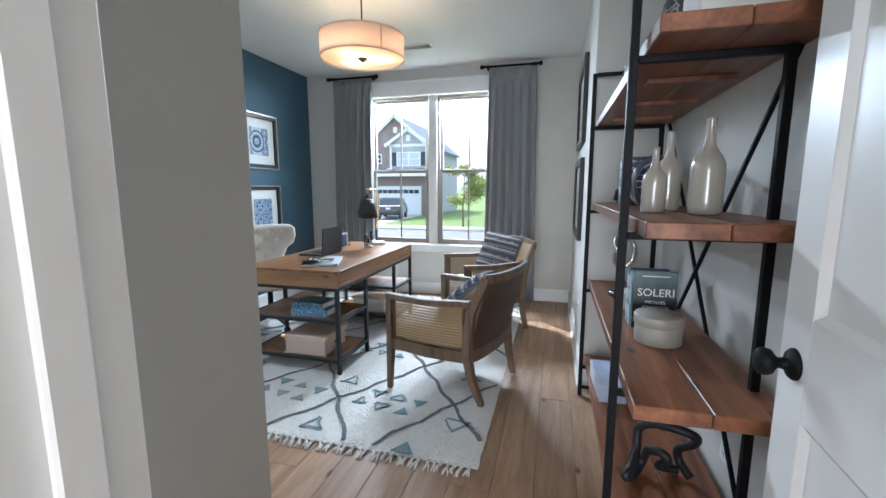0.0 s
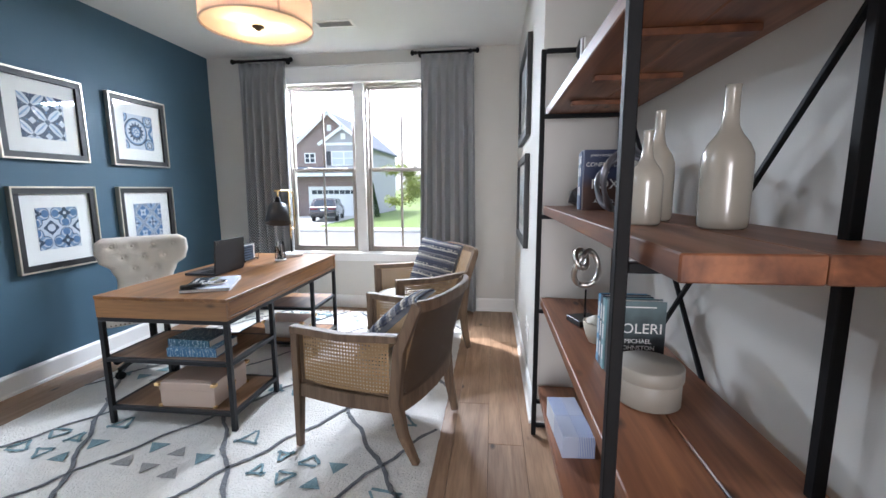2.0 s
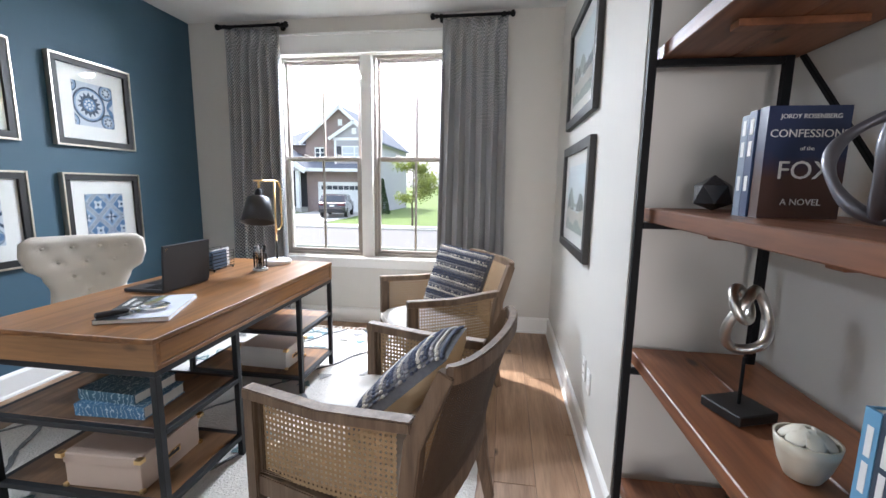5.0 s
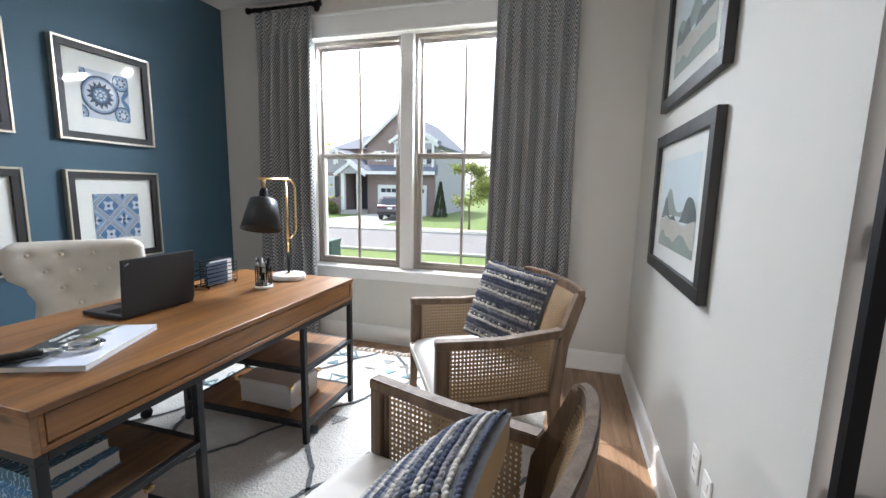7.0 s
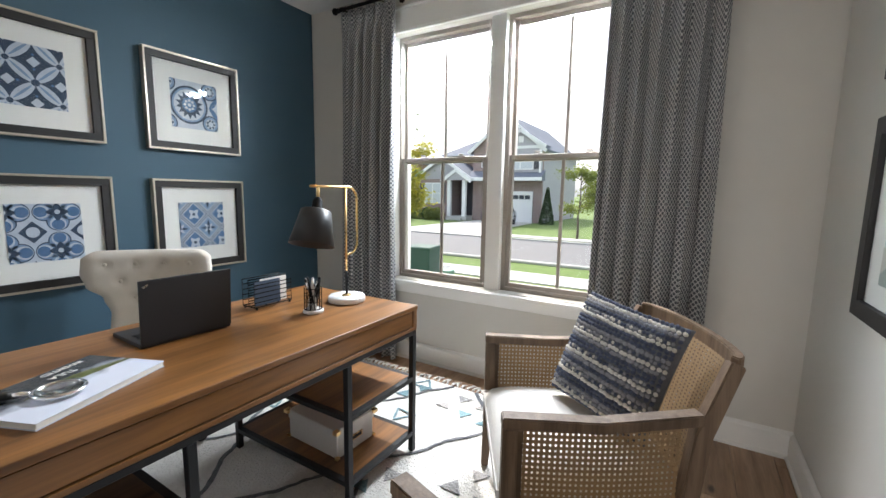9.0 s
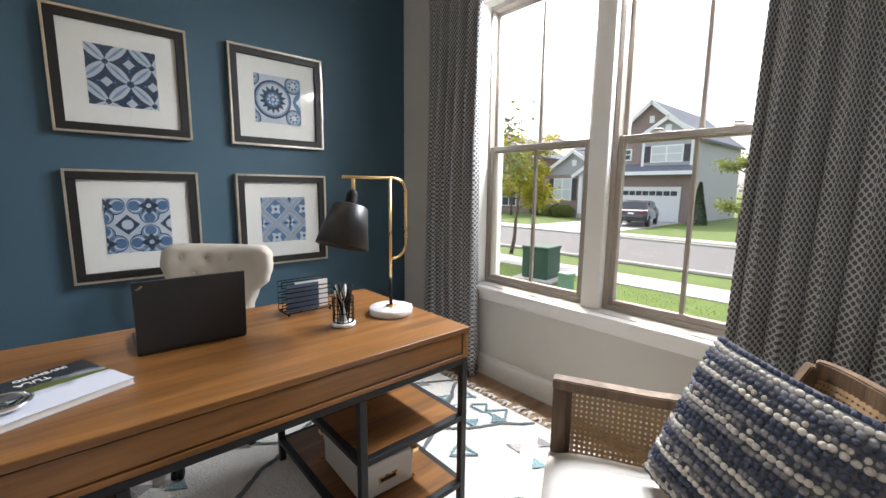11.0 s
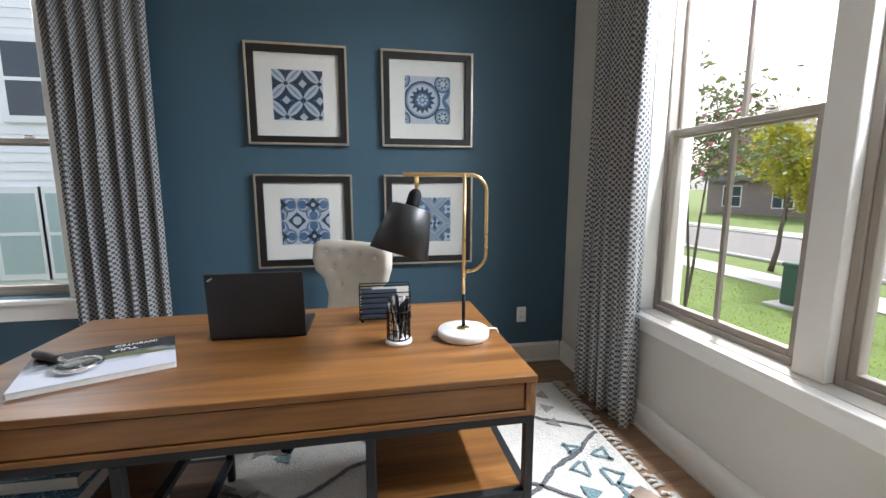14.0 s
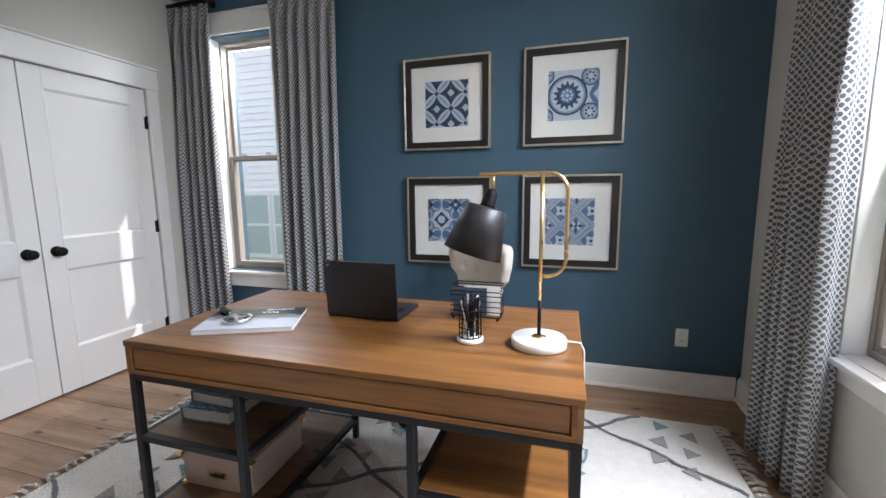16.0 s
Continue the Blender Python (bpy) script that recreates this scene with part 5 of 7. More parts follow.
for tilt, turn, r, cz in ((10, 6, 0.104, 0.118), (-20, -66, 0.096, 0.106)):
    m = pose(0, 0, cz, 90 + tilt, 0, turn)
    pts = [m @ Vector(((r + 0.004 * math.sin(3 * a)) * math.cos(a), (r - 0.004 * math.cos(2 * a)) * math.sin(a), 0.005 * math.sin(2 * a))) for a in [2 * math.pi * k / 48 for k in range(48)]]
    part("ring", tube(pts, 0.013, 12, closed=True, radii=[0.0105 + 0.002 * math.sin(5 * k / 48 * 2 * math.pi) for k in range(48)]), PEWTER, rings, "", True)
kn = thing("knot_sculpture", "silver knot sculpture on a black block", "sculpture", pose(0.565, 2.70, LEV[1] + 0.001, 0, 0, 20))
part("block", box(-0.058, 0.058, -0.058, 0.058, 0, 0.026, 0.003), BLACK_WOOD, kn, "black wooden block")
part("stem", tube([(0, 0, 0.026), (0, 0, 0.15)], 0.004, 10), BLACK, kn, "thin black stem")
pts = []
for k in range(90):
    a = 2 * math.pi * k / 90
    rr_ = 0.068 + 0.006 * math.sin(2 * a + 0.6)
    pts.append(Vector((rr_ * math.cos(a) * 0.80, 0.016 * math.sin(2 * a), 0.245 + rr_ * math.sin(a) * 1.15)))
part("knot", tube(pts, 0.012, 12, closed=True), SILVER, kn, "crumpled silver ring", True)
pts = [Vector((-0.028 + 0.034 * math.cos(a), 0.024 * math.sin(a + 0.6), 0.288 + 0.036 * math.sin(a))) for a in [2 * math.pi * k / 40 for k in range(40)]]
part("loop", tube(pts, 0.011, 12, closed=True), SILVER, kn, "", True)
bowl = thing("small_bowl", "cream scalloped bowl on the shelf", "bowl", pose(0.56, 2.46, LEV[1] + 0.001))
part("bowl", lathe([(0.022, 0), (0.030, 0.004), (0.042, 0.03), (0.050, 0.06), (0.054, 0.085), (0.049, 0.085), (0.04, 0.04), (0.02, 0.012)], 28), mat("cream_ceramic", (0.55, 0.50, 0.40), 0.3, var=0.08), bowl, "", True)
for k in range(7):
    a = 2 * math.pi * k / 7
    one = bmesh.new()
    bmesh.ops.create_icosphere(one, subdivisions=2, radius=1)
    part("petal", one, mat("cream_petal", (0.70, 0.66, 0.55), 0.6), bowl, "cream petal", True, Matrix.Translation((0.026 * math.cos(a), 0.026 * math.sin(a), 0.092)) @ Matrix.Rotation(a, 4, "Z") @ Matrix.Rotation(radians(35), 4, "Y") @ Matrix.Diagonal((0.026, 0.020, 0.006, 1)))
TAUPE = mat("taupe_leather", (0.30, 0.275, 0.235), 0.42, var=0.06, bump=0.06, bscale=300)
rb = thing("round_box", "taupe lidded round box on the shelf", "box", pose(0.595, 2.025, LEV[1] + 0.001))
part("base", lathe([(0.081, 0), (0.084, 0.003), (0.084, 0.072), (0.082, 0.074)], 48), TAUPE, rb, "", True)
part("lid", lathe([(0.087, 0.071), (0.0885, 0.073), (0.0885, 0.105), (0.085, 0.110), (0.001, 0.112)], 48), TAUPE, rb, "", True)
STRIPE = mat("blue_stripe_board", (0.16, 0.26, 0.55), 0.5, bump=0)
n_, l_ = STRIPE.node_tree.nodes, STRIPE.node_tree.links
wv_ = n_.new("ShaderNodeTexWave")
wv_.bands_direction, wv_.inputs["Scale"].default_value = "X", 45
l_.new(n_["Texture Coordinate"].outputs["Object"], wv_.inputs[0])
mx_ = n_.new("ShaderNodeMix")
mx_.data_type = "RGBA"
mx_.inputs[6].default_value, mx_.inputs[7].default_value = (0.13, 0.22, 0.52, 1), (0.60, 0.62, 0.66, 1)
l_.new(wv_.outputs["Fac"], mx_.inputs[0])
l_.new(mx_.outputs[2], n_["Principled BSDF"].inputs["Base Color"])
SPLAIN = mat("pale_blue_board", (0.42, 0.46, 0.58), 0.5, bump=0.05)
gb = thing("gift_box", "blue and white striped box on the bottom shelf", "box", pose(0.507, 2.65, LEV[0] + 0.001, 0, 0, 4))
for i in range(2):
    for j in range(2):
        part("quarter", box(-0.066 + i * 0.066, i * 0.066, -0.165 + j * 0.165, j * 0.165, 0, 0.095, 0.001), STRIPE if (i + j) % 2 else SPLAIN, gb)
ik = thing("iron_knot", "black cast iron knot ornament on the bottom shelf", "ornament", pose(0.60, 1.92, LEV[0] + 0.001, 0, 0, 8))


def flowing(points, n=6):
    """A smooth curve through points."""
    pts = [Vector(p) for p in points]
    out = []
    for i in range(len(pts) - 1):
        p0, p1, p2, p3 = pts[max(i - 1, 0)], pts[i], pts[i + 1], pts[min(i + 2, len(pts) - 1)]
        for k in range(n):
            t = k / n
            out.append(0.5 * (2 * p1 + (p2 - p0) * t + (2 * p0 - 5 * p1 + 4 * p2 - p3) * t * t + (3 * p1 - p0 - 3 * p2 + p3) * t ** 3))
    return out + [pts[-1]]


knot = [(1.0, 0.0), (0.90, 0.18), (0.87, 0.42), (0.98, 0.66), (0.93, 0.90), (0.68, 1.0), (0.42, 0.93), (0.28, 0.72), (0.24, 0.42), (0.12, 0.22), (0.0, 0.12), (0.10, 0.0),
        (0.28, 0.0), (0.38, 0.16), (0.40, 0.42), (0.50, 0.54), (0.58, 0.44), (0.53, 0.22), (0.66, 0.04), (0.88, 0.0)]
part("loop", tube(flowing([(0.25 * (u - 0.5), 0.05 * math.sin(1.1 * k), 0.018 + 0.215 * w) for k, (u, w) in enumerate(knot)]), 0.0165, 12), mat("cast_iron", (0.025, 0.025, 0.028), 0.5, 0.5, bump=0.15), ik, "", True)
fg = thing("figurine", "small black cat-like figurine on the top shelf", "figurine", pose(0.56, 2.97, LEV[3] + 0.001))
part("body", lathe([(0.035, 0), (0.04, 0.01), (0.036, 0.06), (0.028, 0.12), (0.018, 0.16), (0.020, 0.185), (0.028, 0.205), (0.026, 0.235), (0.012, 0.25)], 20), BLACK_WOOD, fg, "", True)
for s in (-1, 1):
    part("ear", lathe([(0.011, 0.0), (0.001, 0.03)], 10, at=(s * 0.014, 0, 0.243)), BLACK_WOOD, fg)
for i, (c, t) in enumerate((((0.66, 0.64, 0.60), 0.03), ((0.12, 0.07, 0.05), 0.028), ((0.55, 0.52, 0.48), 0.024))):
    upright_book(0.53, 2.82 - i * 0.036, LEV[3] + 0.001, 0.16, t, 0.235 - 0.01 * i, mat("top_cover_%s" % "abc"[i], c, 0.5, bump=0), "plain hardback book standing on the top shelf")
VB = blotch("charcoal_chevron_glaze", (0.05, 0.05, 0.055), (0.34, 0.34, 0.34), 9)
ob = part("patterned_vase", lathe([(0.055, 0), (0.062, 0.01), (0.078, 0.09), (0.080, 0.15), (0.066, 0.22), (0.042, 0.26), (0.045, 0.29), (0.038, 0.29)], 36), VB, None, "", True)
ob.location = (0.60, 2.02, LEV[3] + 0.001)
tagged(ob, "charcoal and grey patterned vase on the top shelf", "vase")
wb = thing("white_box", "plain white box on the top shelf", "box", pose(0.66, 1.74, LEV[3] + 0.001))
part("body", box(-0.11, 0.11, -0.08, 0.08, 0, 0.14, 0.004), PALE, wb)
part("lid", box(-0.113, 0.113, -0.083, 0.083, 0.10, 0.15, 0.004), PALE, wb)

# ---- things on the desk ----
TOP = 0.779
lp = thing("laptop", "black laptop, open, on the desk", "laptop", pose(-1.692, 3.552, TOP, 0, 0, -1))
SHELL = mat("black_shell", (0.016, 0.016, 0.018), 0.5, var=0.1, bump=0.03)
part("base", box(-0.225, 0.0, -0.158, 0.158, 0, 0.016, 0.004, seg=2), SHELL, lp)
keys = part("keyboard", box(-0.125, -0.025, -0.14, 0.14, 0.0155, 0.0175), SHELL, lp)
for r in range(5):
    bm = None
    for c in range(14):
        bm = box(-0.122 + r * 0.0195, -0.106 + r * 0.0195, -0.137 + c * 0.0197, -0.121 + c * 0.0197, 0.0174, 0.0192, bm=bm)
    part("key_row", bm, BLACK, keys)
part("touchpad", box(-0.205, -0.14, -0.05, 0.05, 0.0155, 0.0166), BLACK, lp)
LID = Matrix.Translation((0, 0, 0.012)) @ Matrix.Rotation(radians(4), 4, "Y")
lid = part("lid", box(-0.006, 0.006, -0.158, 0.158, 0.0, 0.226, 0.003, seg=2), SHELL, lp, "plain black lid", False, LID)
part("screen", box(-0.0068, -0.0058, -0.148, 0.148, 0.014, 0.216), mat("dark_screen", (0.01, 0.01, 0.012), 0.12, bump=0), lid, "dark switched-off screen", False, LID)
part("badge", bar((0.0064, -0.148, 0.203), (0.0064, -0.132, 0.213), 0.001, 0.006), CHROME, lid, "small silver badge", False, LID)
MAGC = graded("travel_cover", (0.60, 0.63, 0.72), (0.030, 0.033, 0.036), -0.02, 0.045, 0.22)
for node in MAGC.node_tree.nodes:
    if node.type == "SEPXYZ":
        for lk in list(MAGC.node_tree.links):
            if lk.from_node == node:
                MAGC.node_tree.links.new(node.outputs[1], lk.to_socket)
mg = thing("magazine", "thick travel magazine lying on the desk", "magazine", pose(-1.538, 3.153, TOP, 0, 0, 113))
part("page_block", box(-0.178, 0.178, -0.128, 0.130, 0.001, 0.016, 0.001), PAPER, mg, "white page block")
part("cover", box(-0.180, 0.180, -0.130, 0.131, 0.016, 0.0175, 0.0005), MAGC, mg)
part("back_cover", box(-0.180, 0.180, -0.130, 0.131, 0.0, 0.001), MAGC, mg)
part("cover_meadow", prism([(-0.10, 0.008), (0.179, -0.012), (0.179, 0.002), (0.05, 0.040), (-0.06, 0.030)], 0.0176, 0.0178), mat("meadow_ink", (0.085, 0.095, 0.022), 0.35, var=0.4, scale=30, bump=0), mg)
for tx, x, y, sz in (("TULA", 0.045, 0.078, 0.028), ("INVENTED", 0.075, 0.116, 0.024)):
    words(tx, sz, pose(x, y, 0.0184, 0, 0, 180), INK_W, mg)
LENS = bpy.data.materials.new("lens_glass")
LENS.use_nodes = True
lb_ = LENS.node_tree.nodes["Principled BSDF"]
lb_.inputs["Transmission Weight"].default_value, lb_.inputs["Roughness"].default_value, lb_.inputs["IOR"].default_value = 1.0, 0.02, 1.45
gl_ = thing("magnifying_glass", "magnifying glass with chrome rim on the magazine", "magnifying glass", pose(-1.487, 3.122, TOP + 0.0185, 0, 0, 240))
part("rim", tube([(0.052 * math.cos(k * math.pi / 20), 0.052 * math.sin(k * math.pi / 20), 0.010) for k in range(40)], 0.0055, 10, closed=True), CHROME, gl_, "chrome rim", True)
part("lens", lathe([(0.0, 0.004), (0.03, 0.006), (0.050, 0.009), (0.050, 0.012), (0.03, 0.015), (0.0, 0.017)], 32, cap=False), LENS, gl_, "clear lens", True)
part("ferrule", tube([(0.055, 0, 0.011), (0.072, 0, 0.012), (0.088, 0, 0.013)], 0.007, 12, radii=[0.005, 0.008, 0.009]), CHROME, gl_, "", True)
part("handle", tube([(0.088, 0, 0.013), (0.10, 0, 0.013), (0.15, 0, 0.013), (0.195, 0, 0.013), (0.20, 0, 0.013)], 0.01, 14, radii=[0.009, 0.011, 0.013, 0.0125, 0.009]), BLACK_WOOD, gl_, "dark wooden handle", True)
wf = thing("letter_rack", "black wire letter rack with papers on the desk", "letter rack", pose(-1.83, 3.995, TOP, 0, 0, 90))
def wire(pts, r=0.0022, name="wire", closed=False):
    part(name, tube(pts, r, 6, closed=closed), BLACK, wf, "", True)
for y in (-0.032, 0.012, 0.056):
    h = 0.135 - 0.02 * (y < 0)
    wire([(-0.1, y, 0.012), (-0.1, y, h), (0.1, y, h), (0.1, y, 0.012)], 0.0028, closed=True)
    for k in range(1, 5):
        wire([(-0.1, y, 0.012 + k * h / 5.4), (0.1, y, 0.012 + k * h / 5.4)])
for x in (-0.1, -0.033, 0.033, 0.1):
    wire([(x, -0.032, 0.012), (x, 0.056, 0.012)], 0.0025)
for x in (-0.09, 0.09):
    for y in (-0.03, 0.054):
        part("foot", lathe([(0.005, 0), (0.005, 0.010)], 8, at=(x, y, 0)), BLACK, wf)
for i, (c, x0, x1, h) in enumerate((((0.06, 0.09, 0.14), -0.092, 0.045, 0.128), ((0.72, 0.71, 0.68), -0.05, 0.094, 0.132), ((0.10, 0.16, 0.24), -0.07, 0.07, 0.118), ((0.70, 0.69, 0.66), -0.02, 0.092, 0.12))):
    part("paper", box(x0, x1, -0.022 + i * 0.018, -0.019 + i * 0.018, 0.0145, h), mat("paper_%s" % "abcd"[i], c, 0.7, bump=0.02), wf, "upright paper or notebook")
pc = thing("pencil_cup", "black wire pencil cup with pens on white base", "pencil cup", pose(-1.567, 4.028, TOP) @ Matrix.Diagonal((1.2, 1.2, 1.05, 1)))
part("base", lathe([(0.036, 0), (0.038, 0.002), (0.038, 0.013), (0.035, 0.015)], 28), MARBLE, pc, "white marble base", True)
for z in (0.018, 0.05, 0.08, 0.108):
    part("hoop", tube([(0.032 * math.cos(k * math.pi / 12), 0.032 * math.sin(k * math.pi / 12), z) for k in range(24)], 0.0018, 6, closed=True), BLACK, pc)
for k in range(12):
    a = 2 * math.pi * k / 12
    part("upright", tube([(0.032 * math.cos(a), 0.032 * math.sin(a), 0.015), (0.032 * math.cos(a), 0.032 * math.sin(a), 0.108)], 0.0016, 5), BLACK, pc)
rp = random.Random(9)
for k in range(13):
    a, r = rp.uniform(0, 6.28), rp.uniform(0.004, 0.022)
    a2_ = rp.uniform(0, 6.28)
    t_ = Vector((r * math.cos(a), r * math.sin(a), 0.016)), Vector((0.026 * math.cos(a2_), 0.026 * math.sin(a2_), rp.uniform(0.125, 0.148)))
    part("pen", tube([t_[0], t_[1], t_[1] + (t_[1] - t_[0]).normalized() * 0.006], 0.004, 8, radii=[0.0035, 0.0042, 0.002]), (BLACK, INK_W, BLACK, CHROME)[k % 4], pc, "slim pen", True)

lamp_ = thing("desk_lamp", "brass desk lamp with black cone shade and marble base", "lamp", pose(-1.583, 4.258, TOP))
part("base", lathe([(0.086, 0), (0.091, 0.003), (0.091, 0.024), (0.087, 0.030), (0.001, 0.030)], 48), MARBLE, lamp_, "round white marble base", True)
part("collar", lathe([(0.024, 0.030), (0.022, 0.034), (0.010, 0.037)], 24), BRASS, lamp_, "", True)
part("lower_pole", tube([(0, 0, 0.036), (0, 0, 0.155)], 0.0062, 12), BLACK, lamp_, "black lower pole", True)
part("upper_pole", tube([(0, 0, 0.155), (0, 0, 0.566)], 0.0062, 12), BRASS, lamp_, "", True)
ly, lz0, lz1, lr = 0.078, 0.235, 0.566, 0.06
loop = [(0, 0.0, lz0)] + [(0, ly - lr + lr * math.sin(a), lz0 + lr - lr * math.cos(a)) for a in [k * math.pi / 16 for k in range(9)]]
loop += [(0, ly - lr + lr * math.cos(a), lz1 - lr + lr * math.sin(a)) for a in [k * math.pi / 16 for k in range(9)]] + [(-0.004, -0.10, lz1), (-0.014, -0.205, lz1)]
part("arm", tube(loop, 0.0062, 12), BRASS, lamp_, "", True)
HP = Vector((-0.013, -0.160, lz1))
part("drop_rod", tube([HP, HP - Vector((0, 0, 0.055))], 0.0075, 12), BRASS, lamp_, "", True)
AX = Vector((0.020, -0.058, -0.190)).normalized()
tm = Matrix.Translation(HP - Vector((0, 0, 0.05))) @ AX.to_track_quat("Z", "Y").to_matrix().to_4x4()
part("socket_cap", lathe([(0.009, 0), (0.016, 0.006), (0.022, 0.018), (0.023, 0.05), (0.028, 0.066)], 24), BLACK, lamp_, "", True, tm)
part("shade", lathe([(0.029, 0.060), (0.063, 0.062), (0.068, 0.066), (0.100, 0.222), (0.0985, 0.222), (0.066, 0.070), (0.02, 0.064)], 48, cap=False), mat("satin_black", (0.022, 0.022, 0.024), 0.42, var=0.08, bump=0), lamp_, "satin black cone shade", True, tm)
part("bulb", lathe([(0.012, 0.07), (0.014, 0.10), (0.028, 0.135), (0.026, 0.155), (0.01, 0.168)], 20), PLASTIC, lamp_, "unlit white bulb", True, tm)
part("cord", tube([(-0.03, 0.085, 0.012), (-0.03, 0.11, 0.012), (-0.035, 0.134, 0.008), (-0.04, 0.146, -0.02), (-0.05, 0.150, -0.12), (-0.07, 0.150, -0.30)], 0.003, 8), PLASTIC, lamp_, "white flex", True)

# ---- pictures ----
MATB = mat("picture_mat", (0.78, 0.76, 0.72), 0.85, var=0.02, bump=0.03)
NAVY, MID, PALEB, SKYB = (mat("print_navy", (0.026, 0.050, 0.090), 0.6, var=0.35, scale=40, bump=0), mat("print_blue", (0.075, 0.16, 0.30), 0.6, var=0.35, scale=40, bump=0),
                          mat("print_pale", (0.50, 0.54, 0.60), 0.6, var=0.15, scale=40, bump=0), mat("print_sky", (0.20, 0.29, 0.43), 0.6, var=0.3, scale=40, bump=0))
GILT = mat("champagne_leaf", (0.62, 0.56, 0.46), 0.32, 0.85, var=0.12, scale=30, bump=0.05)
PICGLASS = GLASS.copy()
PICGLASS.name = "picture_glass"
PICGLASS.node_tree.nodes["Fresnel"].inputs[0].default_value = 1.42


def frame_ring(w, h, b, z0, z1, inner=0.0):
    """A mitred ring in the picture's plane: outer w x h, bar b, from depth z0 to z1."""
    bm = None
    for x0, x1, y0, y1 in ((-w / 2, w / 2, h / 2 - b, h / 2), (-w / 2, w / 2, -h / 2, -h / 2 + b), (-w / 2, -w / 2 + b, -h / 2 + b, h / 2 - b), (w / 2 - b, w / 2, -h / 2 + b, h / 2 - b)):
        bm = box(x0, x1, y0, y1, z0, z1, 0.0015, bm)
    return bm


def disc(x, y, r, z0, z1, n=24):
    return prism([(x + r * math.cos(2 * math.pi * k / n), y + r * math.sin(2 * math.pi * k / n)) for k in range(n)], z0, z1)


def petal(x, y, length, width, ang, z0, z1):
    pts = [(length / 2 * math.cos(a), width / 2 * math.sin(a) * abs(math.sin(a)) ** 0.4) for a in [2 * math.pi * k / 20 for k in range(20)]]
    c, s = math.cos(radians(ang)), math.sin(radians(ang))
    return prism([(x + px * c - py * s, y + px * s + py * c) for px, py in pts], z0, z1)


def clipped(bm, h):
    for ax in (0, 1):
        for sg in (1, -1):
            no = Vector((0, 0, 0))
            no[ax] = sg
            bmesh.ops.bisect_plane(bm, geom=bm.verts[:] + bm.edges[:] + bm.faces[:], plane_co=no * h, plane_no=no, clear_outer=True)
    return bm


def tile_print(m, kind, label):
    """Framed tile print; x across, y up, z out of the wall."""
    ob = thing("framed_print", label, "picture", m, "framed tile prints on the blue wall")
    W, Hh = 0.60, 0.60
    part("outer_edge", frame_ring(W, Hh, 0.012, 0, 0.040), GILT, ob, "champagne outer edge")
    part("frame", frame_ring(W - 0.024, Hh - 0.024, 0.040, 0, 0.034), BLACK_WOOD, ob, "dark espresso frame")
    part("mat", box(-0.25, 0.25, -0.25, 0.25, 0.004, 0.016), MATB, ob, "white mat board")
    part("glass", sheet((-0.249, -0.249, 0.0235), (0.249, -0.249, 0.0235), (0.249, 0.249, 0.0235), (-0.249, 0.249, 0.0235)), PICGLASS, ob).visible_shadow = False
    hs = 0.150
    art = part("print", box(-hs, hs, -hs, hs, 0.0162, 0.0168), (NAVY, PALEB, PALEB, PALEB)[kind], ob, "blue and white tile pattern")
    a0, a1, b1_ = 0.0169, 0.0173, 0.0177

    def put(bms, material, z):
        tot = None
        for one in bms:
            tot = one if tot is None else join(tot, one)
        part("motif", clipped(tot, hs), material, art)
    cells = [(0.03 + 0.20 * i, -0.03 + 0.20 * j) for i in (-1, 0, 1) for j in (-1, 0, 1)]
    if kind == 0:
        put([petal(x + sx * 0.05, y + sy * 0.05, 0.140, 0.050, 45 * sx * sy, a0, a1) for x, y in cells for sx in (-1, 1) for sy in (-1, 1)], PALEB, a0)
        put([petal(x + sx * 0.05, y + sy * 0.05, 0.110, 0.012, 45 * sx * sy, a1 + 0.0001, b1_) for x, y in cells for sx in (-1, 1) for sy in (-1, 1)], SKYB, a1)
        put([disc(x + dx, y + dy, 0.026, a0, a1, 4) for x, y in cells for dx, dy in ((0.10, 0), (0, 0.10))], PALEB, a0)
        put([disc(x, y, 0.017, b1_ + 0.0001, b1_ + 0.0004) for x, y in cells] + [disc(x + 0.10, y + 0.10, 0.013, b1_ + 0.0001, b1_ + 0.0004) for x, y in cells], NAVY, a1)
        put([disc(x + dx, y + dy, 0.006, a0, a1, 10) for x, y in cells for dx, dy in ((0.065, 0), (-0.065, 0), (0, 0.065), (0, -0.065))], MID, a0)
    elif kind == 1:
        cx, cy = -0.035, 0.0
        star = [((0.088 if k % 2 else 0.060) * math.cos(math.pi * k / 14), (0.088 if k % 2 else 0.060) * math.sin(math.pi * k / 14)) for k in range(28)]
        hubs = ((0.100, 0.105), (0.100, -0.105), (-0.17, 0.125), (-0.17, -0.125))
        put([disc(cx, cy, 0.120, a0, a1, 36)] + [disc(x, y, 0.056, a0, a1) for x, y in hubs], NAVY, a0)
        put([disc(cx, cy, 0.108, a1 + 0.0001, a1 + 0.0003, 36)] + [disc(x, y, 0.048, a1 + 0.0001, a1 + 0.0003) for x, y in hubs], SKYB, a1)
        put([disc(cx, cy, 0.097, a1 + 0.0004, a1 + 0.0005, 36)] + [disc(x, y, 0.034, a1 + 0.0004, a1 + 0.0005) for x, y in hubs], PALEB, a1)
        put([prism([(cx + x, cy + y) for x, y in star], a1 + 0.0006, a1 + 0.0008)] + [disc(x + 0.024 * math.cos(k * 0.9), y + 0.024 * math.sin(k * 0.9), 0.008, a1 + 0.0006, a1 + 0.0008, 10) for x, y in hubs for k in range(7)], NAVY, a1)
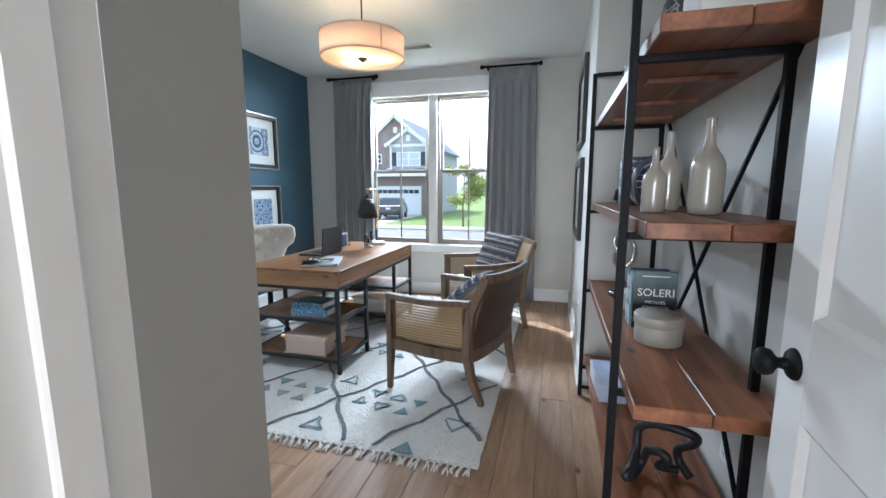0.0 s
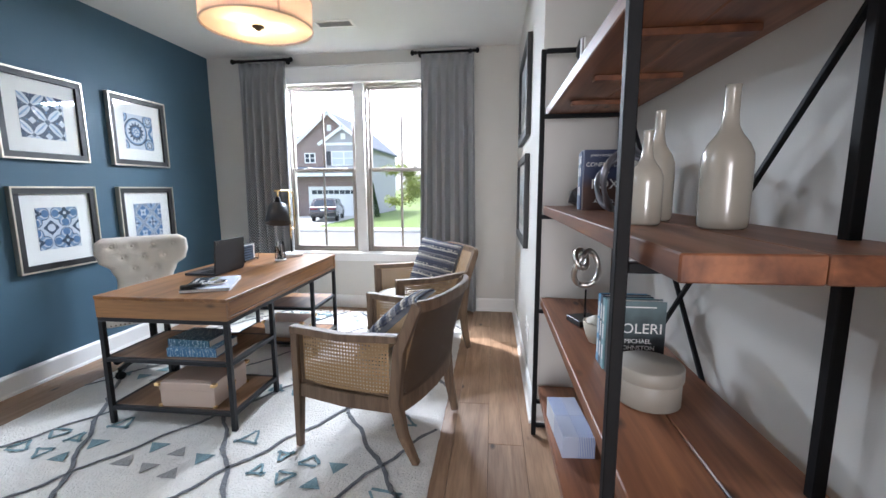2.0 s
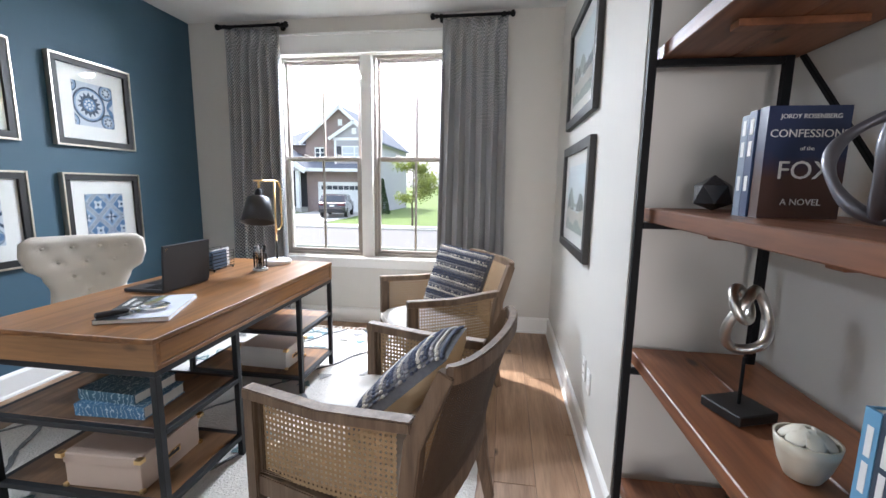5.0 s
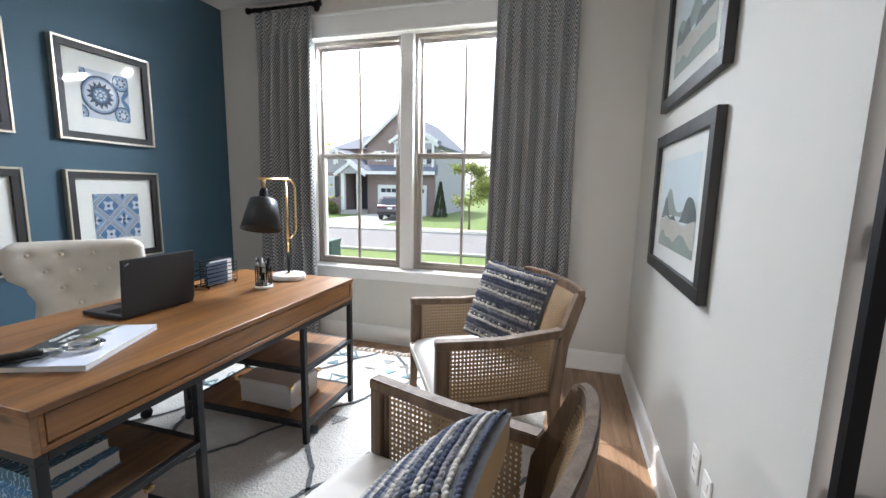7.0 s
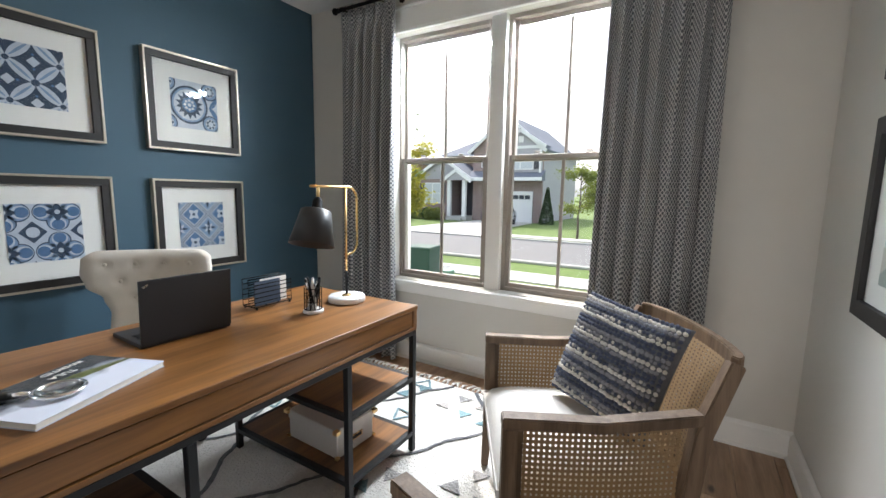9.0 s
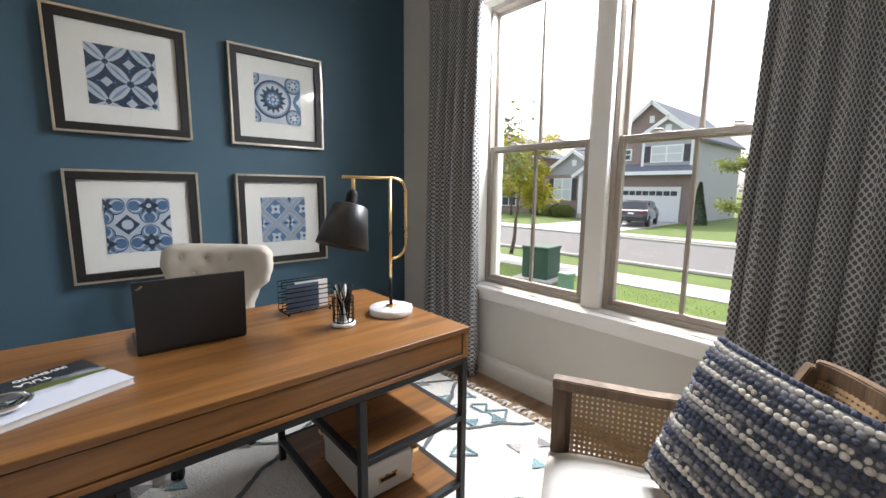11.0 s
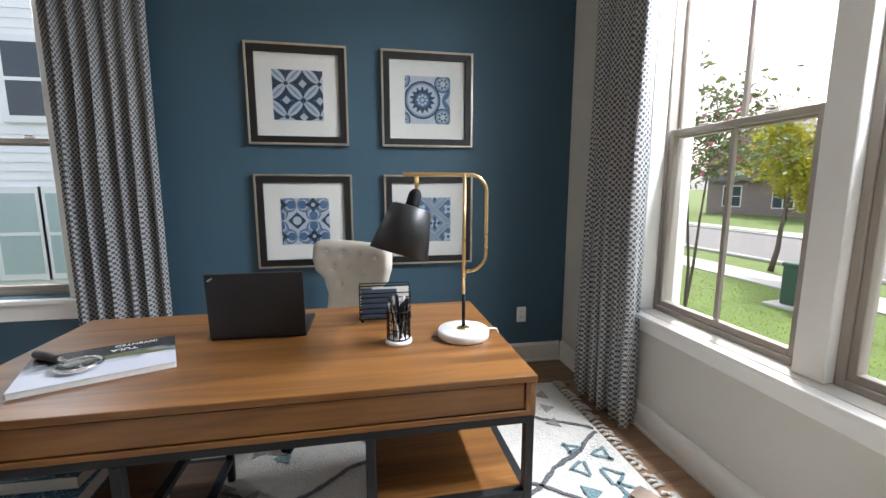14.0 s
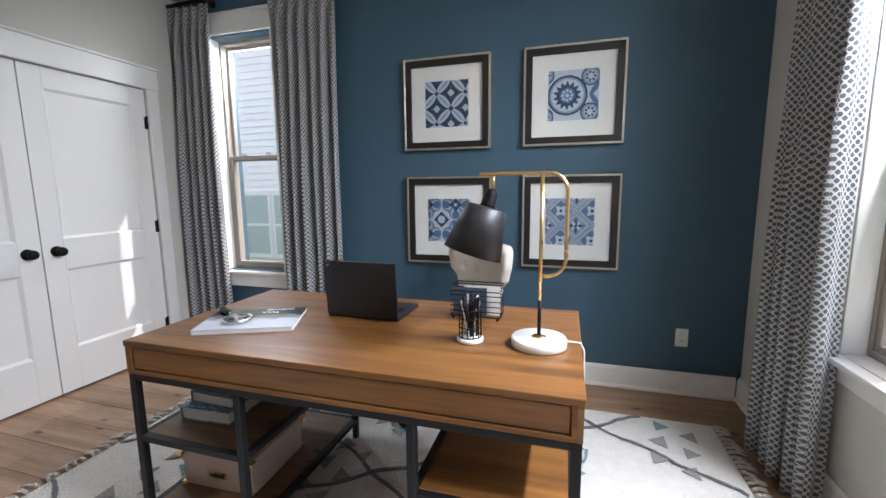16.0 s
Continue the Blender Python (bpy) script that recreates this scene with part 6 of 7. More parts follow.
        put([disc(cx, cy, 0.046, a1 + 0.0009, a1 + 0.0010, 30), petal(0.125, 0.032, 0.10, 0.030, 55, a0, a1), petal(0.125, -0.032, 0.10, 0.030, -55, a0, a1)], MID, a1)
        put([disc(cx + 0.028 * math.cos(k * math.pi / 4), cy + 0.028 * math.sin(k * math.pi / 4), 0.009, a1 + 0.0011, a1 + 0.0012, 10) for k in range(8)] + [disc(cx, cy, 0.012, a1 + 0.0011, a1 + 0.0012)], PALEB, a1)
    elif kind == 2:
        hubs = [(0.05 + 0.205 * i, 0.005 + 0.1025 * (2 * j - 1)) for i in (-1, 0) for j in (0, 1)]
        arms = ((0.052, 0), (-0.052, 0), (0, 0.052), (0, -0.052))
        gems = [(-0.0525 + 0.205 * i, 0.005) for i in (-1, 0, 1)] + [(-0.0525, 0.21), (-0.0525, -0.20), (0.1525, 0.21), (0.1525, -0.20)]
        put([disc(x + dx, y + dy, 0.048, a0, a1) for x, y in hubs for dx, dy in arms] + [disc(x, y, 0.056, a0, a1, 4) for x, y in gems], NAVY, a0)
        put([disc(x + dx, y + dy, 0.043, a1 + 0.0001, a1 + 0.0002) for x, y in hubs for dx, dy in arms], SKYB, a1)
        put([disc(x + dx * 1.2, y + dy * 1.2, 0.034, a1 + 0.0003, a1 + 0.0004) for x, y in hubs for dx, dy in arms] + [disc(x, y, 0.027, a1 + 0.0003, a1 + 0.0004) for x, y in gems], PALEB, a1)
        put([disc(x + dx * 1.3, y + dy * 1.3, 0.027, a1 + 0.0005, a1 + 0.0006) for x, y in hubs for dx, dy in arms], MID, a1)
        for q in range(2):
            put([petal(x, y, 0.094, 0.040, 90 * q, a1 + 0.0007 + q * 0.0001, a1 + 0.00075 + q * 0.0001) for x, y in hubs], NAVY, a1)
        put([disc(x, y, 0.012, a1 + 0.0010, a1 + 0.0011) for x, y in hubs], PALEB, a1)
    else:
        stars = [(0.04 + 0.19 * i, -0.025 + 0.19 * j) for i in (-1, 0, 1) for j in (-1, 0, 1)]
        blooms = [(x - 0.095, y + 0.095) for x, y in stars]
        both = stars + blooms
        put([disc(x, y, 0.090, a0, a1, 4) for x, y in both], NAVY, a0)
        put([disc(x, y, 0.082, a1 + 0.0001, a1 + 0.0002, 4) for x, y in both], PALEB, a1)
        put([disc(x, y, 0.071, a1 + 0.0003, a1 + 0.0004, 4) for x, y in stars], SKYB, a1)
        put([disc(x, y, 0.071, a1 + 0.0003, a1 + 0.0004, 4) for x, y in blooms], MID, a1)
        for q in range(4):
            put([petal(x, y, 0.104 if q % 2 == 0 else 0.082, 0.020, 45 * q, a1 + 0.0005 + q * 0.0001, a1 + 0.00055 + q * 0.0001) for x, y in stars], PALEB if q % 2 else NAVY, a1)
        for q in range(2):
            put([petal(x, y, 0.084, 0.034, 45 + 90 * q, a1 + 0.0005 + q * 0.0001, a1 + 0.00055 + q * 0.0001) for x, y in blooms], PALEB, a1)
        put([disc(x, y, 0.010, a1 + 0.0010, a1 + 0.0011, 12) for x, y in both], NAVY, a1)


def on_west(y, z):
    return Matrix.Translation((X0 + 0.002, y, z)) @ Matrix(((0, 0, 1, 0), (1, 0, 0, 0), (0, 1, 0, 0), (0, 0, 0, 1)))


for kind, (y, z, lb) in enumerate(((3.535, 1.868, "framed blue petal tile print on the blue wall"), (4.348, 1.868, "framed blue medallion tile print on the blue wall"),
                                   (3.545, 1.085, "framed blue circle tile print on the blue wall"), (4.352, 1.085, "framed blue star tile print on the blue wall"))):
    tile_print(on_west(y, z), kind, lb)

GREEN_G, DARK_G, SAND, MIST = (mat("print_sage", (0.26, 0.30, 0.27), 0.7, var=0.25, scale=14, bump=0), mat("print_slate", (0.10, 0.125, 0.125), 0.7, var=0.4, scale=18, bump=0),
                               mat("print_sand", (0.52, 0.49, 0.43), 0.7, var=0.15, scale=9, bump=0), mat("print_mist", (0.62, 0.68, 0.70), 0.7, var=0.08, scale=5, bump=0))


def landscape(m, seed, label):
    ob = thing("framed_landscape", label, "picture", m, "framed landscapes on the grey wall")
    W, Hh = 0.90, 0.66
    part("frame", frame_ring(W, Hh, 0.055, 0, 0.032), BLACK_WOOD, ob, "black frame")
    part("mat", box(-0.396, 0.396, -0.276, 0.276, 0.004, 0.014), MATB, ob, "white mat board")
    part("glass", sheet((-0.395, -0.275, 0.021), (0.395, -0.275, 0.021), (0.395, 0.275, 0.021), (-0.395, 0.275, 0.021)), PICGLASS, ob).visible_shadow = False
    a, b = 0.29, 0.20
    art = part("print", box(-a, a, -b, b, 0.0142, 0.0147), MIST, ob, "misty mountain landscape")

    def ridge(base, amp, fr, z, lo, material):
        pts = [(-a + 2 * a * k / 40, max(lo, min(b, base + amp * noise.noise((k / 40 * fr + seed, seed, 0)) * 1.4))) for k in range(41)]
        part("hill", prism(pts + [(a, lo - 0.001), (-a, lo - 0.001)], z, z + 0.0003), material, art)
    ridge(0.0, 0.10, 3.0, 0.0149, -0.05, GREEN_G)
    ridge(-0.03, 0.09, 5.0, 0.0153, -0.07, DARK_G)
    ridge(-0.07, 0.02, 4.0, 0.0157, -b, SAND)
    ridge(-0.145, 0.03, 6.0, 0.0161, -b, GREEN_G)


def on_east(y, z):
    return Matrix.Translation((X1 - 0.002, y, z)) @ Matrix(((0, 0, -1, 0), (-1, 0, 0, 0), (0, 1, 0, 0), (0, 0, 0, 1)))


landscape(on_east(4.265, 2.045), 3.1, "black-framed misty mountain landscape on the wall")
landscape(on_east(4.265, 1.262), 7.7, "black-framed misty lake landscape on the wall")

# ---- outside ----
GZ = -1.0


def outdoor(name, bm, material, label, cat=""):
    return tagged(part(name, bm, material), label, cat or name.split("_")[0], kind="structure")


LAWN = mat("lawn", (0.105, 0.160, 0.030), 0.95, var=0.35, scale=2.5, bump=0.5, bscale=60)
ASPH = mat("pale_asphalt", (0.155, 0.152, 0.15), 0.9, var=0.12, scale=1.5, bump=0.2, bscale=80)
CONC = mat("concrete", (0.46, 0.45, 0.42), 0.9, var=0.08, scale=2, bump=0.1)
outdoor("ground", box(-400, 400, 5.64, 800, GZ - 0.3, GZ), LAWN, "green lawn to the horizon")
outdoor("ground_side", box(-400, -3.3, -200, 5.64, GZ - 0.3, GZ), LAWN, "green lawn beside the house")
outdoor("road", box(-300, 300, 16.2, 23.0, GZ, GZ + 0.012), ASPH, "pale asphalt street")
for y in (16.2, 23.0):
    outdoor("kerb", box(-300, 300, y - 0.09, y + 0.09, GZ, GZ + 0.10, 0.02), CONC, "concrete kerb along the street")
for i in range(40):
    outdoor("pavement", box(-34 + i * 1.3, -34 + i * 1.3 + 1.288, 13.2, 14.5, GZ, GZ + 0.03, 0.004), CONC, "concrete pavement slab", "pavement")
outdoor("pavement_far", box(-300, 300, 24.2, 25.4, GZ, GZ + 0.03), CONC, "concrete pavement across the street", "pavement")
outdoor("driveway", prism([(-17.8, 23.1), (-9.8, 23.1), (-11.0, 25.5), (-11.3, 36.0), (-16.4, 36.0), (-16.6, 25.5)], GZ, GZ + 0.04), CONC, "pale concrete driveway", "driveway")

BRICK = bpy.data.materials.new("plum_brick")
BRICK.use_nodes = True
bn, bl = BRICK.node_tree.nodes, BRICK.node_tree.links
bt, bc, bmp = bn.new("ShaderNodeTexBrick"), bn.new("ShaderNodeTexCoord"), bn.new("ShaderNodeMapping")
bmp.inputs["Rotation"].default_value = (radians(90), 0, 0)
bl.new(bc.outputs["Object"], bmp.inputs[0])
bl.new(bmp.outputs[0], bt.inputs[0])
bt.inputs["Color1"].default_value, bt.inputs["Color2"].default_value, bt.inputs["Mortar"].default_value = (0.30, 0.195, 0.17, 1), (0.21, 0.145, 0.135, 1), (0.42, 0.39, 0.36, 1)
bt.inputs["Scale"].default_value, bt.inputs["Brick Width"].default_value, bt.inputs["Row Height"].default_value, bt.inputs["Mortar Size"].default_value = 1.0, 0.22, 0.075, 0.008
bl.new(bt.outputs[0], bn["Principled BSDF"].inputs["Base Color"])
bn["Principled BSDF"].inputs["Roughness"].default_value = 0.9
SIDING = mat("grey_siding", (0.40, 0.39, 0.41), 0.7, var=0.05, scale=2)
SHINGLE = mat("slate_shingle", (0.15, 0.165, 0.20), 0.9, var=0.25, scale=6, bump=0.3, bscale=30)
DARKWIN = mat("dark_window", (0.05, 0.06, 0.075), 0.1, var=0.05, bump=0)
PALEWIN = mat("blind_window", (0.55, 0.58, 0.60), 0.3, var=0.05, bump=0)
SHUT_SHADE = mat("shutter_and_porch_shade", (0.05, 0.05, 0.06), 0.6)


def gable_roof(x0, x1, y0, y1, z, apex, t=0.18, over=0.35):
    """A roof with its ridge along y."""
    xm = (x0 + x1) / 2
    sl = (apex - z) / (xm - x0)
    o = over
    pts = [(x0 - o, z - o * sl), (xm, apex), (x1 + o, z - o * sl), (x1 + o, z - o * sl + t), (xm, apex + t), (x0 - o, z - o * sl + t)]
    one = prism(pts, y0 - over, y1 + over)
    one.transform(Matrix(((1, 0, 0, 0), (0, 0, 1, 0), (0, 1, 0, 0), (0, 0, 0, 1))))
    bmesh.ops.recalc_face_normals(one, faces=one.faces[:])
    return one


def gable_wall(x0, x1, z0, z, apex, y0, y1):
    one = prism([(x0, z0), (x1, z0), (x1, z), ((x0 + x1) / 2, apex), (x0, z)], y0, y1)
    one.transform(Matrix(((1, 0, 0, 0), (0, 0, 1, 0), (0, 1, 0, 0), (0, 0, 0, 1))))
    bmesh.ops.recalc_face_normals(one, faces=one.faces[:])
    return one


def rake(owner, x0, x1, z, apex, y):
    xm = (x0 + x1) / 2
    for a in (x0, x1):
        sl = (apex - z) / (xm - x0)
        e = (x0 - 0.35 if a == x0 else x1 + 0.35)
        part("rake_board", bar((e, y, z - 0.35 * sl), (xm, y, apex + 0.02), 0.10, 0.26), TRIM, owner, "white rake board")


def house_window(owner, x0, x1, z0, z1, y, glass, shutters=False, grid=True):
    w = part("window", box(x0 - 0.09, x1 + 0.09, y - 0.06, y, z0 - 0.09, z1 + 0.09), TRIM, owner, "white framed window")
    part("pane", box(x0, x1, y - 0.065, y - 0.055, z0, z1), glass, w)
    part("meeting_rail", box(x0, x1, y - 0.075, y - 0.06, (z0 + z1) / 2 - 0.03, (z0 + z1) / 2 + 0.03), TRIM, w)
    part("mullion", box((x0 + x1) / 2 - 0.05, (x0 + x1) / 2 + 0.05, y - 0.08, y - 0.06, z0, z1), TRIM, w)
    if shutters:
        for a in (x0 - 0.55, x1 + 0.13):
            part("shutter", box(a, a + 0.42, y - 0.05, y, z0 - 0.06, z1 + 0.06), SHUT_SHADE, owner, "dark shutter")


hs_ = thing("house", "plum brick two-storey house with white trim, garage and porch", "house", pose(0, 0, 0))
YG = 36.0
part("front_gable_wall", gable_wall(-17.0, -10.75, GZ, 5.1, 7.75, YG, YG + 0.3), BRICK, hs_)
part("side_wall", box(-11.05, -10.75, YG + 0.3, 47, GZ, 5.1), SIDING, hs_, "grey lap siding side wall")
part("body_wall", box(-21.4, -11.05, 38.5, 47, GZ, 5.0), BRICK, hs_)
part("roof", gable_roof(-17.0, -10.75, YG, 46.5, 5.1, 7.75), SHINGLE, hs_, "slate grey shingle roof")
one = bmesh.new()
v = [one.verts.new(p) for p in ((-22.0, 38.0, 4.9), (-11.0, 38.0, 4.9), (-11.0, 47.5, 4.9), (-22.0, 47.5, 4.9), (-18.2, 42.6, 7.3), (-13.6, 42.6, 7.3))]
for f in ((0, 1, 5, 4), (1, 2, 5), (2, 3, 4, 5), (3, 0, 4), (3, 2, 1, 0)):
    one.faces.new([v[k] for k in f])
part("main_roof", one, SHINGLE, hs_, "slate grey hipped roof")
rake(hs_, -17.0, -10.75, 5.1, 7.75, YG - 0.36)
part("bay_wall", gable_wall(-14.35, -10.75, 3.15, 5.35, 6.55, YG - 0.32, YG - 0.02), SIDING, hs_, "grey board bay front")
part("bay_roof", gable_roof(-14.35, -10.75, YG - 0.32, YG + 1.0, 5.35, 6.55, 0.12, 0.22), SHINGLE, hs_)
rake(hs_, -14.35, -10.75, 5.35, 6.5, YG - 0.56)
part("bay_band", box(-14.4, -10.7, YG - 0.36, YG - 0.3, 5.05, 5.28), TRIM, hs_)
for x in (-14.3, -10.95):
    part("corner_board", box(x, x + 0.18, YG - 0.36, YG - 0.30, 3.1, 5.1), TRIM, hs_)
part("gable_vent", box(-12.75, -12.35, YG - 0.36, YG - 0.30, 5.55, 6.05), TRIM, hs_)
part("gable_vent", box(-14.05, -13.7, YG - 0.06, YG, 6.3, 6.8), TRIM, hs_)
house_window(hs_, -13.55, -11.5, 3.45, 4.5, YG - 0.32, PALEWIN, True)
house_window(hs_, -16.1, -15.3, 3.7, 4.4, YG, DARKWIN)
one = bmesh.new()
v = [one.verts.new(p) for p in ((-17.2, YG - 1.0, 2.7), (-10.5, YG - 1.0, 2.7), (-10.5, YG - 0.0, 3.3), (-17.2, YG - 0.0, 3.3), (-17.2, YG - 1.0, 2.45), (-10.5, YG - 1.0, 2.45), (-10.5, YG, 2.45), (-17.2, YG, 2.45))]
for f in ((0, 1, 2, 3), (4, 5, 1, 0), (5, 6, 2, 1), (7, 4, 0, 3), (4, 7, 6, 5)):
    one.faces.new([v[k] for k in f])
part("pent_roof", one, SHINGLE, hs_, "slate pent roof over the garage")
part("fascia", box(-17.25, -10.45, YG - 1.06, YG - 1.0, 2.45, 2.72), TRIM, hs_)
gd = part("garage_door", box(-15.75, -11.65, YG - 0.08, YG - 0.0, GZ, 1.42), TRIM, hs_, "white panelled garage door")
part("garage_casing", box(-15.95, -15.75, YG - 0.12, YG, GZ, 1.6), TRIM, hs_)
part("garage_casing", box(-11.65, -11.45, YG - 0.12, YG, GZ, 1.6), TRIM, hs_)
part("garage_casing", box(-15.75, -11.65, YG - 0.12, YG, 1.42, 1.6), TRIM, hs_)
for k in range(8):
    x = -15.65 + k * 0.505
    part("door_light", box(x, x + 0.44, YG - 0.10, YG - 0.08, 0.95, 1.28), DARKWIN, gd)
    for z in (-0.95, -0.32, 0.31):
        part("door_panel", box(x, x + 0.44, YG - 0.095, YG - 0.08, z, z + 0.5, 0.01), TRIM, gd)
part("wing_wall", gable_wall(-22.4, -19.0, GZ, 2.9, 4.25, YG - 0.8, YG + 2.6), BRICK, hs_)
part("wing_roof", gable_roof(-22.4, -16.9, YG - 0.8, YG + 2.6, 2.75, 4.5, 0.15, 0.3), SHINGLE, hs_)
rake(hs_, -22.4, -16.9, 2.75, 4.5, YG - 1.15)
part("wing_gable", gable_wall(-22.4, -16.9, 2.6, 2.75, 4.45, YG - 0.82, YG - 0.7), SIDING, hs_)
part("gable_vent", box(-19.85, -19.45, YG - 0.9, YG - 0.82, 3.3, 3.8), TRIM, hs_)
house_window(hs_, -21.5, -19.9, 0.5, 2.2, YG - 0.8, PALEWIN, True)
for x in (-18.85, -17.35):
    part("porch_column", box(x - 0.16, x + 0.16, YG - 1.1, YG - 0.78, GZ + 0.35, 2.55), TRIM, hs_, "white square porch column")
part("porch_floor", box(-19.0, -17.0, YG - 1.2, YG + 2.6, GZ, GZ + 0.35), CONC, hs_)
part("porch_step", box(-18.8, -17.4, YG - 1.6, YG - 1.2, GZ, GZ + 0.18), CONC, hs_)
# the porch's shade is put into this wall's near-black colour
part("porch_back", box(-19.0, -17.0, YG + 1.4, YG + 1.6, GZ + 0.35, 2.7), SHUT_SHADE, hs_, "porch wall with shade painted in near-black")
part("front_door", box(-18.5, -17.6, YG + 1.34, YG + 1.4, GZ + 0.35, 1.6), SHUT_SHADE, hs_, "dark front door")
part("porch_gable", gable_wall(-19.2, -16.9, 2.5, 2.6, 3.35, YG - 1.25, YG - 0.9), SIDING, hs_)
rake(hs_, -19.2, -16.9, 2.6, 3.35, YG - 1.32)


def brick_house(m, label, w=9.0, d=9.0, eave=4.6, apex=7.0):
    ob = thing("brick_house", label, "house", m, "brick houses across the street")
    part("wall", gable_wall(-w / 2, w / 2, GZ, eave, apex, 0, d), BRICK, ob)
    part("roof", gable_roof(-w / 2, w / 2, 0, d, eave, apex), SHINGLE, ob, "slate shingle roof")
    rake(ob, -w / 2, w / 2, eave, apex, -0.36)
    for x0 in (-w * 0.32, w * 0.14):
        house_window(ob, x0, x0 + 1.5, 2.4, 4.0, 0, PALEWIN, False)
        house_window(ob, x0, x0 + 1.5, -0.3, 1.4, 0, DARKWIN, False)
    part("pent_roof", box(-w / 2, w / 2, -0.7, 0, 1.9, 2.1), SHINGLE, ob)


brick_house(pose(-30.0, 36.5, 0, 0, 0, 10), "plum brick house across the street")
brick_house(pose(-42.5, 30.5, 0, 0, 0, 28), "plum brick house with slate roof across the street")
brick_house(pose(-53, 20.5, 0, 0, 0, 48), "plum brick house with slate roof across the street")
brick_house(pose(4.0, 52, 0, 0, 0, 0), "plum brick house far behind the lawn")

# neighbour's white siding
nh = thing("neighbour_house", "white lap-sided house with white-framed windows", "house", pose(0, 0, 0))
NX = -7.5
LAP = mat("white_siding", (0.84, 0.84, 0.83), 0.6, var=0.03, scale=3)
part("wall_core", box(NX - 5, NX - 0.03, -9.5, 4.6, GZ, 7.0), LAP, nh)
lap = box(NX - 0.03, NX, -9.5, 4.6, 0, 0.145)
for v in lap.verts:
    if v.co.z > 0.1 and v.co.x > NX - 0.01:
        v.co.x -= 0.018
first = part("siding_board", lap, LAP, nh)
first.location.z = GZ
for k in range(1, 60):
    o = new("siding_board", first.data)
    o.parent, o.location = nh, (0, 0, GZ + k * 0.134)
BLIND = mat("green_grey_blind", (0.42, 0.52, 0.50), 0.5, var=0.03)


def neighbour_window(y0, y1, z0, z1, glass, blind):
    w = part("window", box(NX - 0.02, NX + 0.04, y0 - 0.09, y1 + 0.09, z0 - 0.10, z1 + 0.10, 0.004), TRIM, nh, "white vinyl window")
    part("pane", box(NX + 0.036, NX + 0.043, y0, y1, z0, z1), glass, w)
    part("meeting_rail", box(NX + 0.04, NX + 0.055, y0, y1, (z0 + z1) / 2 - 0.025, (z0 + z1) / 2 + 0.025), TRIM, w)
    if blind:
        n = int((z1 - z0) / 0.05)
        for k in range(n):
            part("blind_slat", box(NX + 0.043, NX + 0.047, y0 + 0.01, y1 - 0.01, z0 + k * 0.05, z0 + k * 0.05 + 0.032), BLIND, w)


neighbour_window(-1.10, -0.10, 2.34, 3.36, DARKWIN, False)
for y0, y1 in ((-2.25, -1.62), (-1.46, -0.93), (-0.80, -0.27)):
    neighbour_window(y0, y1, 0.0, 1.22, BLIND, True)


# ---- trees, shrubs ----
def leaf_mat(name, c):
    m = mat(name, c, 0.6, var=0.3, scale=3, bump=0)
    n, l = m.node_tree.nodes, m.node_tree.links
    b = n["Principled BSDF"]
    t = n.new("ShaderNodeBsdfTranslucent")
    t.inputs[0].default_value = (c[0] * 1.6, c[1] * 1.7, c[2], 1)
    x = n.new("ShaderNodeMixShader")
    x.inputs[0].default_value = 0.35
    l.new(b.outputs[0], x.inputs[1])
    l.new(t.outputs[0], x.inputs[2])
    l.new(x.outputs[0], n["Material Output"].inputs[0])
    return m


BARK = mat("bark", (0.11, 0.085, 0.065), 0.9, var=0.3, scale=12, bump=0.4, bscale=40)
LEAF_Y, LEAF_G, LEAF_D = leaf_mat("yellow_green_leaf", (0.30, 0.275, 0.026)), leaf_mat("green_leaf", (0.17, 0.20, 0.045)), leaf_mat("deep_green_leaf", (0.030, 0.062, 0.018))


LEAF_M = leaf_mat("grey_green_leaf", (0.11, 0.13, 0.065))


def leaves(points, size, rnd, bm_v, bm_f):
    for p in points:
        a = Vector((rnd.uniform(-1, 1), rnd.uniform(-1, 1), rnd.uniform(-0.6, 0.6))).normalized()
        c = a.cross(Vector((rnd.uniform(-1, 1), rnd.uniform(-1, 1), rnd.uniform(-1, 1)))).normalized()
        k = size * rnd.uniform(0.6, 1.25)
        i = len(bm_v)
        bm_v += [p - a * k, p + c * k * 0.45, p + a * k, p - c * k * 0.45]
        bm_f.append((i, i + 1, i + 2, i + 3))


